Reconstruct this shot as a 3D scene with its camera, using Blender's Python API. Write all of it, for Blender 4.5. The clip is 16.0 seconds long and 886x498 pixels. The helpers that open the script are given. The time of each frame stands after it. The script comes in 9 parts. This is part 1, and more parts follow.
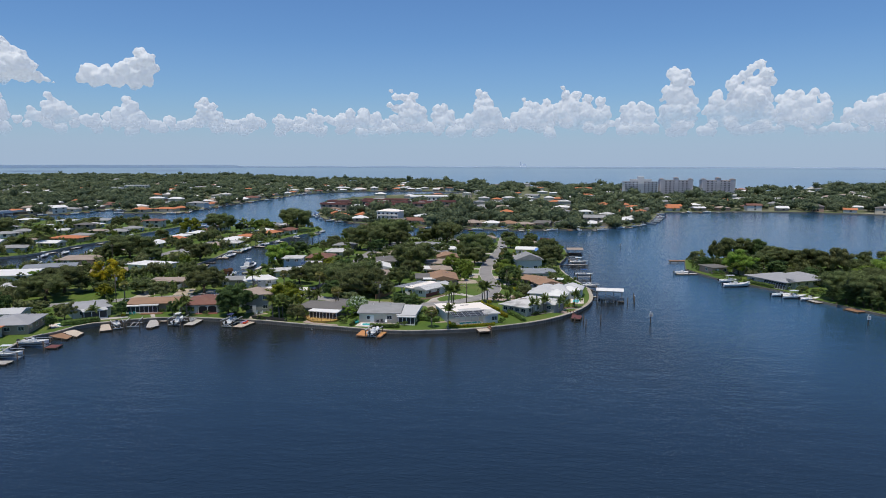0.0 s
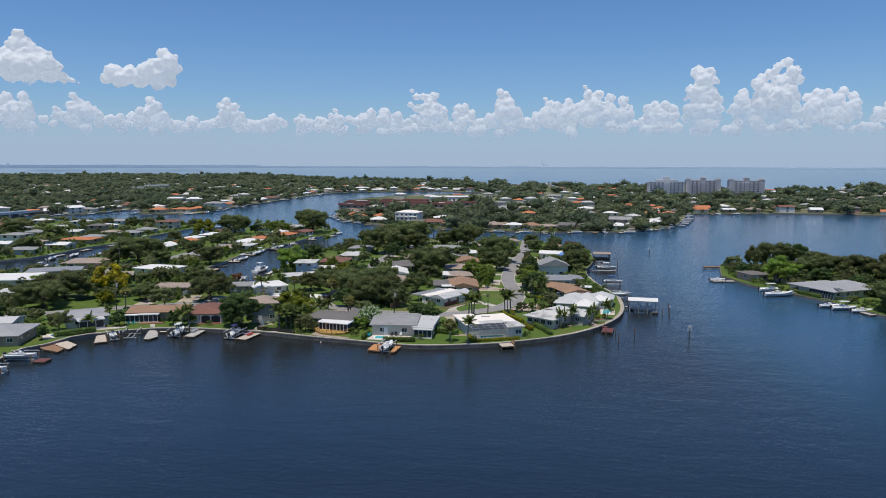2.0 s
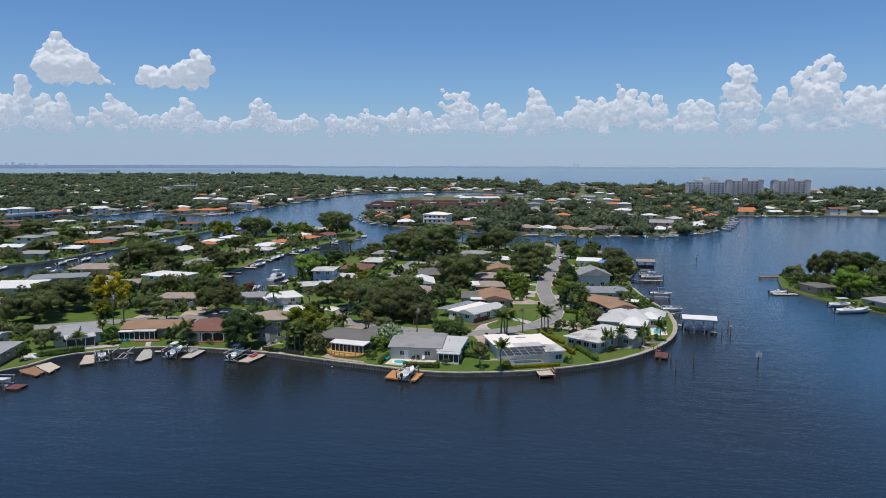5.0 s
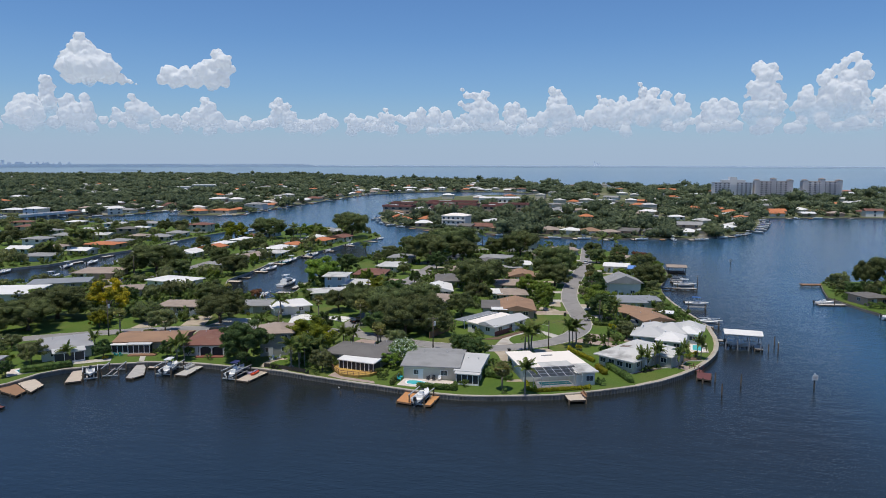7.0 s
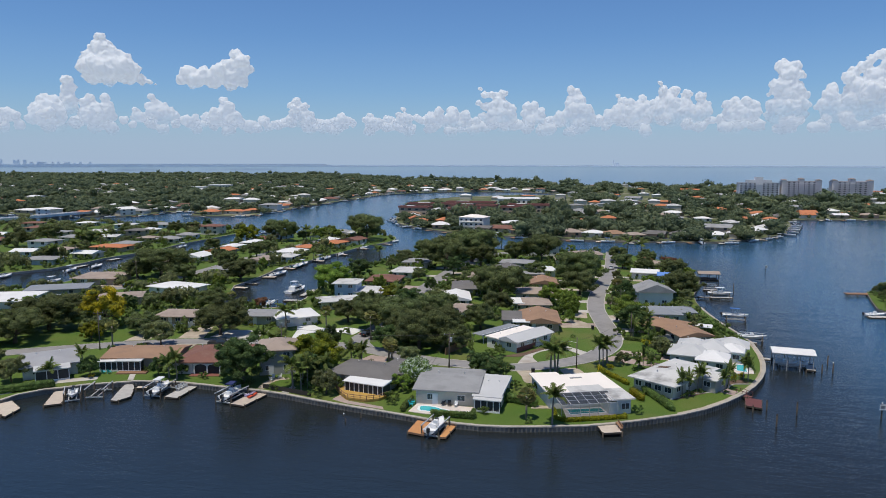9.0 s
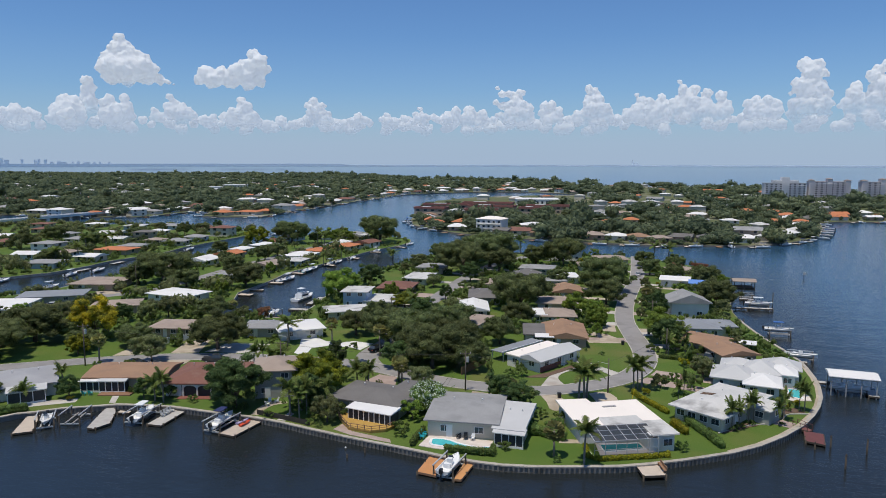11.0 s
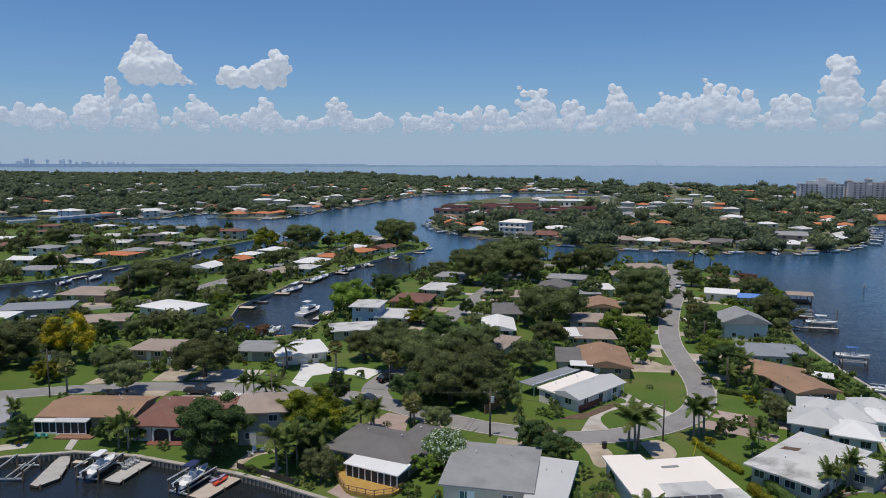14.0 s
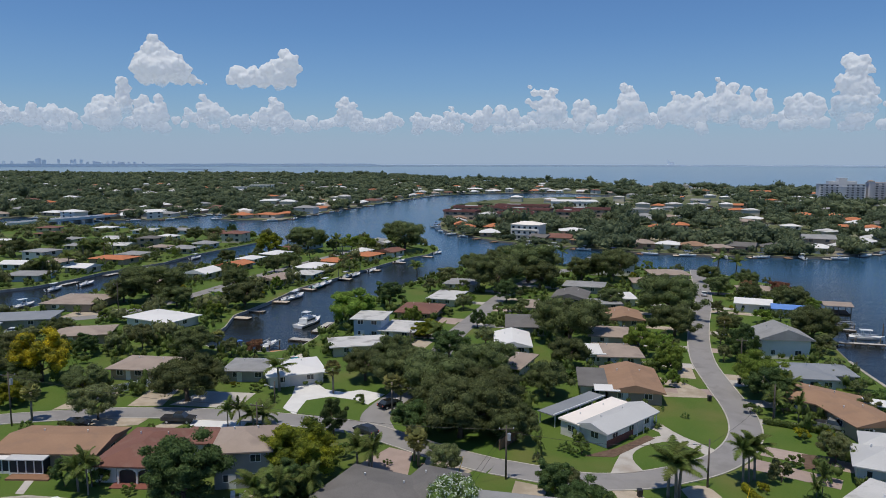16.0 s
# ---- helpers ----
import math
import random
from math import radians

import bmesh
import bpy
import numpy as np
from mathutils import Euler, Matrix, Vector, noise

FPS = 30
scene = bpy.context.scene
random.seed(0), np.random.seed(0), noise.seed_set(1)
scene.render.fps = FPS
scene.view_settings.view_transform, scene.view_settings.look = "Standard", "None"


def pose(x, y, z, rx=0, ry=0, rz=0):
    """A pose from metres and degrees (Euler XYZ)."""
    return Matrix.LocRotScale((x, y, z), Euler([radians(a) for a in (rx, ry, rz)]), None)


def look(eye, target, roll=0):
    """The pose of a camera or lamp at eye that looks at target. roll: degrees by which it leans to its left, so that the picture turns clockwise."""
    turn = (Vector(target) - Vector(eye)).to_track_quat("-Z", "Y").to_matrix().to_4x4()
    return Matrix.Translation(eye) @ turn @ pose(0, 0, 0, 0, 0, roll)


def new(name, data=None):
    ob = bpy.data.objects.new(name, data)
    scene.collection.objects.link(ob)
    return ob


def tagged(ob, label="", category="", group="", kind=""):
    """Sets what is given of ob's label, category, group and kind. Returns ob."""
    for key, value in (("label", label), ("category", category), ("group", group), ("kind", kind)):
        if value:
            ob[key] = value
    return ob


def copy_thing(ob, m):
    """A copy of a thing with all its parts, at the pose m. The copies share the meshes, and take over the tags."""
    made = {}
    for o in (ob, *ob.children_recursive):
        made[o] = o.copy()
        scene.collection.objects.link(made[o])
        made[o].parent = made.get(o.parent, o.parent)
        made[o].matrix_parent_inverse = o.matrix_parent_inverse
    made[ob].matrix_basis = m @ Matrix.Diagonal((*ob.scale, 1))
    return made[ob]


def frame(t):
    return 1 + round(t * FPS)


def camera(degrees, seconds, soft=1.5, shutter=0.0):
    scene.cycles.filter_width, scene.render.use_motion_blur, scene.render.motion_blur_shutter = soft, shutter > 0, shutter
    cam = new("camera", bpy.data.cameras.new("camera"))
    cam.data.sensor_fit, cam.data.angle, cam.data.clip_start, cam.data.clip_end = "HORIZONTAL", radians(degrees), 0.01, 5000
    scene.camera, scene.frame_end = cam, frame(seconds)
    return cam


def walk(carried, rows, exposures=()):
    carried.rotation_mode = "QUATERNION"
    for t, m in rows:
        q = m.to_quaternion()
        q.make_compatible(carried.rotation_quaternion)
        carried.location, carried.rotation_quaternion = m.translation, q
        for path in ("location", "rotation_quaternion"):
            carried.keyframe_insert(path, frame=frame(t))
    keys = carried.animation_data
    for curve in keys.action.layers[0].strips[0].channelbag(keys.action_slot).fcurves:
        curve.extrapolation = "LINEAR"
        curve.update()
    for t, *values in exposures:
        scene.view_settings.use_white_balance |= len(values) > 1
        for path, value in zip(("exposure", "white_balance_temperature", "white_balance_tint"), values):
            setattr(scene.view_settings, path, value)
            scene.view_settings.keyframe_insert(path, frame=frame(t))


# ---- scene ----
cam = camera(64.36, 16.0, soft=0.9)
PATH = [
    (0, pose(20.29, -26.36, 45.72, 83.060, -0.09, 6.321)),
    (0.5, pose(19.94, -22.50, 45.72, 83.061, -0.09, 6.726)),
    (1, pose(19.57, -18.64, 45.71, 83.056, -0.10, 7.152)),
    (1.5, pose(19.19, -14.78, 45.69, 83.053, -0.10, 7.576)),
    (2, pose(18.77, -10.94, 45.66, 83.051, -0.10, 8.000)),
    (2.5, pose(18.34, -7.10, 45.64, 83.055, -0.10, 8.410)),
    (3, pose(17.88, -3.27, 45.61, 83.051, -0.09, 8.834)),
    (3.5, pose(17.39, 0.55, 45.60, 83.052, -0.09, 9.244)),
    (4, pose(16.88, 4.36, 45.58, 83.050, -0.08, 9.652)),
    (6.5, pose(13.84, 23.11, 45.64, 83.011, -0.08, 11.656)),
    (7, pose(13.12, 26.84, 45.68, 82.993, -0.08, 12.038)),
    (7.5, pose(12.37, 30.56, 45.72, 82.982, -0.07, 12.419)),
    (8, pose(11.59, 34.26, 45.75, 82.971, -0.08, 12.778)),
    (8.5, pose(10.79, 37.98, 45.79, 82.963, -0.07, 13.123)),
    (9, pose(9.98, 41.71, 45.82, 82.963, -0.05, 13.468)),
    (11.5, pose(5.52, 60.70, 45.77, 82.942, -0.04, 15.151)),
    (12, pose(4.58, 64.41, 45.74, 82.946, -0.02, 15.458)),
    (12.5, pose(3.63, 68.10, 45.72, 82.951, -0.02, 15.731)),
    (13, pose(2.65, 71.81, 45.74, 82.953, -0.03, 16.002)),
    (13.5, pose(1.62, 75.54, 45.77, 82.946, -0.04, 16.271)),
    (14, pose(0.57, 79.25, 45.80, 82.938, -0.04, 16.528)),
    (14.5, pose(-0.49, 82.96, 45.81, 82.930, -0.04, 16.784)),
    (15, pose(-1.56, 86.66, 45.83, 82.919, -0.03, 17.015)),
    (15.5, pose(-2.62, 90.37, 45.85, 82.921, -0.03, 17.181)),
    (16, pose(-3.69, 94.09, 45.88, 82.917, -0.02, 17.340)),
]
walk(cam, PATH, ((0, -0.02), (9, -0.02), (13, -0.1), (14, -0.16), (16, -0.2)))

# ---- daylight ----
SUN_ELEVATION, SUN_HEADING = 76.0, 205.0
sky_world = bpy.data.worlds.new("sky")
scene.world = sky_world
sky_world.use_nodes = True
wn = sky_world.node_tree
sky_tex = wn.nodes.new("ShaderNodeTexSky")
sky_tex.sky_type, sky_tex.sun_disc = "NISHITA", False
sky_tex.sun_elevation, sky_tex.sun_rotation = radians(SUN_ELEVATION), radians(SUN_HEADING)
sky_tex.air_density, sky_tex.dust_density, sky_tex.ozone_density, sky_tex.altitude = 1.0, 0.3, 2.0, 0
wn.nodes["Background"].inputs["Strength"].default_value = 0.077
tint = wn.nodes.new("ShaderNodeMix")
tint.data_type, tint.blend_type = "RGBA", "MULTIPLY"
tint.inputs["Factor"].default_value = 1.0
tint.inputs["B"].default_value = (0.702, 0.998, 1.385, 1)
wn.links.new(sky_tex.outputs[0], tint.inputs["A"])
wn.links.new(tint.outputs["Result"], wn.nodes["Background"].inputs[0])

sun_lamp = bpy.data.lights.new("sun", "SUN")
sun_lamp.energy, sun_lamp.angle, sun_lamp.color = 3.65, radians(0.55), (1.0, 0.925, 0.79)
sun = new("sun", sun_lamp)
se, sh = radians(SUN_ELEVATION), radians(SUN_HEADING)
sun.matrix_world = look((math.sin(sh) * math.cos(se) * 300, math.cos(sh) * math.cos(se) * 300, math.sin(se) * 300), (0, 0, 0))
scene.view_settings.exposure = 0.0


# ---- materials ----
def mat(name, c1, c2=None, rough=0.75, s1=0.35, s2=6.0, metal=0.0, bump=0.0, bscale=8.0, vary=0.0, spec=0.35, stain=None, stain_scale=0.25):
    """A surface mottled at two scales, with an optional stain colour, relief and object-to-object change."""
    m = bpy.data.materials.new(name)
    m.use_nodes = True
    nt = m.node_tree
    n, l = nt.nodes, nt.links
    b = n["Principled BSDF"]
    c2 = c2 or tuple(v * 0.78 for v in c1)
    geo = n.new("ShaderNodeNewGeometry")
    big, fine = n.new("ShaderNodeTexNoise"), n.new("ShaderNodeTexNoise")
    big.inputs["Scale"].default_value, fine.inputs["Scale"].default_value = s1, s2
    big.inputs["Detail"].default_value, fine.inputs["Detail"].default_value = 4.0, 3.0
    for t in (big, fine):
        l.new(geo.outputs["Position"], t.inputs["Vector"])
    add = n.new("ShaderNodeMath")
    add.operation = "MULTIPLY_ADD"
    l.new(fine.outputs[0], add.inputs[0])
    add.inputs[1].default_value = 0.5
    l.new(big.outputs[0], add.inputs[2])
    ramp = n.new("ShaderNodeMapRange")
    ramp.inputs["From Min"].default_value, ramp.inputs["From Max"].default_value = 0.5, 1.0
    l.new(add.outputs[0], ramp.inputs["Value"])
    mix = n.new("ShaderNodeMix")
    mix.data_type = "RGBA"
    mix.inputs["A"].default_value, mix.inputs["B"].default_value = (*c1, 1), (*c2, 1)
    l.new(ramp.outputs[0], mix.inputs["Factor"])
    out = mix.outputs["Result"]
    if stain:
        st = n.new("ShaderNodeTexNoise")
        st.inputs["Scale"].default_value, st.inputs["Detail"].default_value = stain_scale, 6.0
        l.new(geo.outputs["Position"], st.inputs["Vector"])
        sr = n.new("ShaderNodeMapRange")
        sr.inputs["From Min"].default_value, sr.inputs["From Max"].default_value, sr.inputs["To Max"].default_value = 0.52, 0.7, 0.85
        l.new(st.outputs[0], sr.inputs["Value"])
        m2 = n.new("ShaderNodeMix")
        m2.data_type = "RGBA"
        l.new(sr.outputs[0], m2.inputs["Factor"])
        l.new(out, m2.inputs["A"])
        m2.inputs["B"].default_value = (*stain, 1)
        out = m2.outputs["Result"]
    if vary:
        info, hsv = n.new("ShaderNodeObjectInfo"), n.new("ShaderNodeHueSaturation")
        mr = n.new("ShaderNodeMapRange")
        mr.inputs["To Min"].default_value, mr.inputs["To Max"].default_value = 1 - vary, 1 + vary
        l.new(info.outputs["Random"], mr.inputs["Value"])
        l.new(mr.outputs[0], hsv.inputs["Value"])
        mh = n.new("ShaderNodeMapRange")
        mh.inputs["To Min"].default_value, mh.inputs["To Max"].default_value = 0.5 - vary * 0.06, 0.5 + vary * 0.06
        l.new(info.outputs["Random"], mh.inputs["Value"])
        l.new(mh.outputs[0], hsv.inputs["Hue"])
        l.new(out, hsv.inputs["Color"])
        out = hsv.outputs[0]
    l.new(out, b.inputs["Base Color"])
    b.inputs["Roughness"].default_value, b.inputs["Metallic"].default_value = rough, metal
    b.inputs["Specular IOR Level"].default_value = spec
    if bump:
        bt, bp = n.new("ShaderNodeTexNoise"), n.new("ShaderNodeBump")
        bt.inputs["Scale"].default_value, bt.inputs["Detail"].default_value = bscale, 4.0
        l.new(geo.outputs["Position"], bt.inputs["Vector"])
        l.new(bt.outputs[0], bp.inputs["Height"])
        bp.inputs["Strength"].default_value, bp.inputs["Distance"].default_value = bump, 0.1
        l.new(bp.outputs[0], b.inputs["Normal"])
    return m


def leaf_mat(name, c1, c2, vary=0.22, scale=0.5, glow=0.54, spread=0.4):
    """Leaves: two greens in clumps and from leaf to leaf, a little light passing through."""
    c1, c2 = tuple((r * 1.5, g * 1.47, b * 1.72) for r, g, b in (c1, c2))
    m = mat(name, c1, c2, rough=0.6, s1=scale, s2=scale * 6, vary=vary, spec=0.18)
    nt = m.node_tree
    b = nt.nodes["Principled BSDF"]
    src = b.inputs["Base Color"].links[0].from_socket
    geo, hsv = nt.nodes.new("ShaderNodeNewGeometry"), nt.nodes.new("ShaderNodeHueSaturation")
    mr = nt.nodes.new("ShaderNodeMapRange")
    mr.inputs["To Min"].default_value, mr.inputs["To Max"].default_value = 1 - spread, 1 + spread
    nt.links.new(geo.outputs["Random Per Island"], mr.inputs["Value"])
    nt.links.new(mr.outputs[0], hsv.inputs["Value"])
    nt.links.new(src, hsv.inputs["Color"])
    nt.links.new(hsv.outputs[0], b.inputs["Base Color"])
    tr, mx = nt.nodes.new("ShaderNodeBsdfTranslucent"), nt.nodes.new("ShaderNodeMixShader")
    nt.links.new(hsv.outputs[0], tr.inputs["Color"])
    mx.inputs[0].default_value = glow
    nt.links.new(b.outputs[0], mx.inputs[1])
    nt.links.new(tr.outputs[0], mx.inputs[2])
    nt.links.new(mx.outputs[0], nt.nodes["Material Output"].inputs["Surface"])
    return m


def water_mat(name, deep, shallow, waves, rough, channel):
    m = bpy.data.materials.new(name)
    m.use_nodes = True
    n, l = m.node_tree.nodes, m.node_tree.links
    b = n["Principled BSDF"]
    geo = n.new("ShaderNodeNewGeometry")
    big = n.new("ShaderNodeTexNoise")
    big.inputs["Scale"].default_value, big.inputs["Detail"].default_value = 0.012, 4.0
    l.new(geo.outputs["Position"], big.inputs["Vector"])
    mix = n.new("ShaderNodeMix")
    mix.data_type = "RGBA"
    mix.inputs["A"].default_value, mix.inputs["B"].default_value = (*deep, 1), (*shallow, 1)
    l.new(big.outputs[0], mix.inputs["Factor"])
    # dark bank reflections and brown water tint put into the colour, estate and canals
    pos, estate_part = n.new("ShaderNodeSeparateXYZ"), None
    l.new(geo.outputs["Position"], pos.inputs[0])
    for axis, lo, hi in (("Y", 85, 150), ("X", 85, 45), ("Y", 430, 360)):
        mr = n.new("ShaderNodeMapRange")
        mr.interpolation_type = "SMOOTHSTEP"
        mr.inputs["From Min"].default_value, mr.inputs["From Max"].default_value = lo, hi
        l.new(pos.outputs[axis], mr.inputs["Value"])
        if estate_part:
            mu = n.new("ShaderNodeMath")
            mu.operation = "MULTIPLY"
            l.new(estate_part, mu.inputs[0])
            l.new(mr.outputs[0], mu.inputs[1])
            estate_part = mu.outputs[0]
        else:
            estate_part = mr.outputs[0]
    bank_tint = n.new("ShaderNodeMix")
    bank_tint.data_type = "RGBA"
    bank_tint.inputs["B"].default_value = (0.016, 0.020, 0.022, 1)
    l.new(estate_part, bank_tint.inputs["Factor"])
    # blue sky reflection put into the base colour, growing northwards over the wide channels
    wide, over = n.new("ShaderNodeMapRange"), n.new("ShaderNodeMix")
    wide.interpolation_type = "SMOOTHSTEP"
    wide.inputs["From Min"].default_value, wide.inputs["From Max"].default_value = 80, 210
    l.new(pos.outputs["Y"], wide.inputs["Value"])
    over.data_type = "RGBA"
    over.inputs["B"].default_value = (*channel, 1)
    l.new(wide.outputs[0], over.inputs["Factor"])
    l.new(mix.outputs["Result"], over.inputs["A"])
    l.new(over.outputs["Result"], bank_tint.inputs["A"])
    l.new(bank_tint.outputs["Result"], b.inputs["Base Color"])
    b.inputs["Roughness"].default_value, b.inputs["IOR"].default_value = rough, 1.33
    mp = n.new("ShaderNodeMapping")
    mp.inputs["Scale"].default_value, mp.inputs["Rotation"].default_value = (1.0, 2.3, 1.0), (0, 0, radians(20))
    l.new(geo.outputs["Position"], mp.inputs["Vector"])
    prev = None
    for scale, strength, dist in ((0.08, 0.16, 1.2), (0.45, 0.26, 0.30), (1.7, 0.5, 0.11)):
        w, bp = n.new("ShaderNodeTexNoise"), n.new("ShaderNodeBump")
        w.inputs["Scale"].default_value, w.inputs["Detail"].default_value, w.inputs["Roughness"].default_value = scale, 3.0, 0.55
        l.new(mp.outputs[0], w.inputs["Vector"])
        l.new(w.outputs[0], bp.inputs["Height"])
        bp.inputs["Strength"].default_value, bp.inputs["Distance"].default_value = strength, dist * waves
        if prev:
            l.new(prev, bp.inputs["Normal"])
        prev = bp.outputs[0]
    l.new(prev, b.inputs["Normal"])
    return m


def cloud_mat(name, fade_from, fade_to, thin):
    """Vapour: white, scattering, with an added glow, dissolving towards its base and in loose wisps."""
    m = bpy.data.materials.new(name)
    m.use_nodes = True
    n, l = m.node_tree.nodes, m.node_tree.links
    n.remove(n["Principled BSDF"])
    dif, tra, tr, mx, fade = (n.new("ShaderNodeBsdfDiffuse"), n.new("ShaderNodeBsdfTranslucent"), n.new("ShaderNodeBsdfTransparent"),
                              n.new("ShaderNodeMixShader"), n.new("ShaderNodeMixShader"))
    dif.inputs["Color"].default_value = tra.inputs["Color"].default_value = (0.66, 0.67, 0.68, 1)
    geo = n.new("ShaderNodeNewGeometry")
    no, bp = n.new("ShaderNodeTexNoise"), n.new("ShaderNodeBump")
    no.inputs["Scale"].default_value, no.inputs["Detail"].default_value = 0.03, 5.0
    l.new(geo.outputs["Position"], no.inputs["Vector"])
    l.new(no.outputs[0], bp.inputs["Height"])
    bp.inputs["Strength"].default_value, bp.inputs["Distance"].default_value = 0.5, 18.0
    l.new(bp.outputs[0], dif.inputs["Normal"])
    mx.inputs[0].default_value = 0.5
    l.new(dif.outputs[0], mx.inputs[1])
    l.new(tra.outputs[0], mx.inputs[2])
    tex = n.new("ShaderNodeTexCoord")
    sep, mr, wisp, rag = n.new("ShaderNodeSeparateXYZ"), n.new("ShaderNodeMapRange"), n.new("ShaderNodeTexNoise"), n.new("ShaderNodeMath")
    wisp.inputs["Scale"].default_value, wisp.inputs["Detail"].default_value = 0.011, 5.0
    l.new(geo.outputs["Position"], wisp.inputs["Vector"])
    rag.operation, rag.inputs[1].default_value = "MULTIPLY_ADD", thin
    l.new(tex.outputs["Generated"], sep.inputs[0])
    l.new(wisp.outputs[0], rag.inputs[0])
    l.new(sep.outputs["Z"], rag.inputs[2])
    l.new(rag.outputs[0], mr.inputs["Value"])
    mr.interpolation_type = "SMOOTHSTEP"
    mr.inputs["From Min"].default_value, mr.inputs["From Max"].default_value = fade_from + thin * 0.5, fade_to + thin * 0.5
    mr.inputs["To Min"].default_value, mr.inputs["To Max"].default_value = 0.0, 0.97
    l.new(mr.outputs[0], fade.inputs[0])
    l.new(tr.outputs[0], fade.inputs[1])
    # added glow stands in for light scattered on inside the cloud
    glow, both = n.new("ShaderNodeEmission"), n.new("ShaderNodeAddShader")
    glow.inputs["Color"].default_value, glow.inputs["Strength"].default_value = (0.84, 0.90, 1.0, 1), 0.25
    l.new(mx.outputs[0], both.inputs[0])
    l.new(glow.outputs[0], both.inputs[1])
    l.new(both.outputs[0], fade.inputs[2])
    l.new(fade.outputs[0], n["Material Output"].inputs["Surface"])
    return m


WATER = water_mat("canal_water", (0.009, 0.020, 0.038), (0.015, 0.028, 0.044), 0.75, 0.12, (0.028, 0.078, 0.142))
# bay base colours raised to hold the bright reflected sky
BAYWATER = water_mat("bay_water_sky_tinted", (0.155, 0.25, 0.335), (0.205, 0.30, 0.38), 2.0, 0.3, (0.18, 0.275, 0.36))
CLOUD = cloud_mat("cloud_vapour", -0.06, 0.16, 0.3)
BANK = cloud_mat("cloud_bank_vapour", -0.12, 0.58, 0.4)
GRASS = mat("lawn_grass", (0.064, 0.122, 0.014), (0.096, 0.144, 0.022), rough=0.9, s1=0.12, s2=3.0, bump=0.6, bscale=14, stain=(0.135, 0.142, 0.038), stain_scale=0.07)
SCRUB = mat("rough_ground", (0.075, 0.105, 0.035), (0.13, 0.13, 0.06), rough=0.95, s1=0.08, s2=1.5, stain=(0.34, 0.30, 0.23), stain_scale=0.03)
ASPHALT = mat("worn_asphalt", (0.285, 0.272, 0.265), (0.235, 0.225, 0.22), rough=0.9, s1=0.2, s2=10, bump=0.2, bscale=30, stain=(0.205, 0.195, 0.19), stain_scale=0.3)
CONCRETE = mat("pale_concrete", (0.52, 0.49, 0.45), (0.42, 0.39, 0.35), rough=0.85, s1=0.4, s2=8, bump=0.15, stain=(0.34, 0.29, 0.24), stain_scale=0.25)
WHITE_DRIVE = mat("white_concrete", (0.70, 0.69, 0.67), (0.60, 0.59, 0.57), rough=0.8, s1=0.4, s2=8)
SAND_DRIVE = mat("sandy_drive", (0.47, 0.40, 0.32), (0.36, 0.30, 0.23), rough=0.9, s1=0.5, s2=6, stain=(0.30, 0.25, 0.18))
PAVERS = mat("pink_pavers", (0.40, 0.31, 0.27), (0.31, 0.24, 0.21), rough=0.85, s1=0.6, s2=7, vary=0.12)
SEAWALL = mat("seawall_concrete", (0.235, 0.215, 0.185), (0.16, 0.145, 0.125), rough=0.9, s1=0.6, s2=4, bump=0.3, stain=(0.13, 0.115, 0.09), stain_scale=0.5)
WALLCAP = mat("seawall_cap", (0.44, 0.40, 0.34), (0.34, 0.31, 0.27), rough=0.9, s1=0.5, s2=6, stain=(0.25, 0.23, 0.2), stain_scale=0.6)
MULCH = mat("brown_mulch", (0.10, 0.06, 0.04), (0.16, 0.11, 0.08), rough=0.95, s1=1.5, s2=12, bump=0.4)
STUCCO = {
    "white": mat("white_stucco", (0.72, 0.70, 0.66), (0.64, 0.625, 0.59), rough=0.85, s1=0.5, s2=9, bump=0.1, bscale=40),
    "cream": mat("cream_stucco", (0.58, 0.54, 0.45), (0.50, 0.46, 0.38), rough=0.85, s1=0.5, s2=9, bump=0.1, bscale=40),
    "tan": mat("tan_stucco", (0.40, 0.33, 0.26), (0.34, 0.28, 0.22), rough=0.85, s1=0.5, s2=9, bump=0.1, bscale=40),
    "grey": mat("grey_stucco", (0.36, 0.36, 0.34), (0.30, 0.30, 0.29), rough=0.85, s1=0.5, s2=9, bump=0.1, bscale=40),
    "blue": mat("pale_blue_siding", (0.45, 0.53, 0.62), (0.39, 0.46, 0.55), rough=0.8, s1=0.5, s2=9),
    "rose": mat("rose_stucco", (0.50, 0.34, 0.27), (0.43, 0.29, 0.23), rough=0.85, s1=0.5, s2=9),
}
ROOF = {}
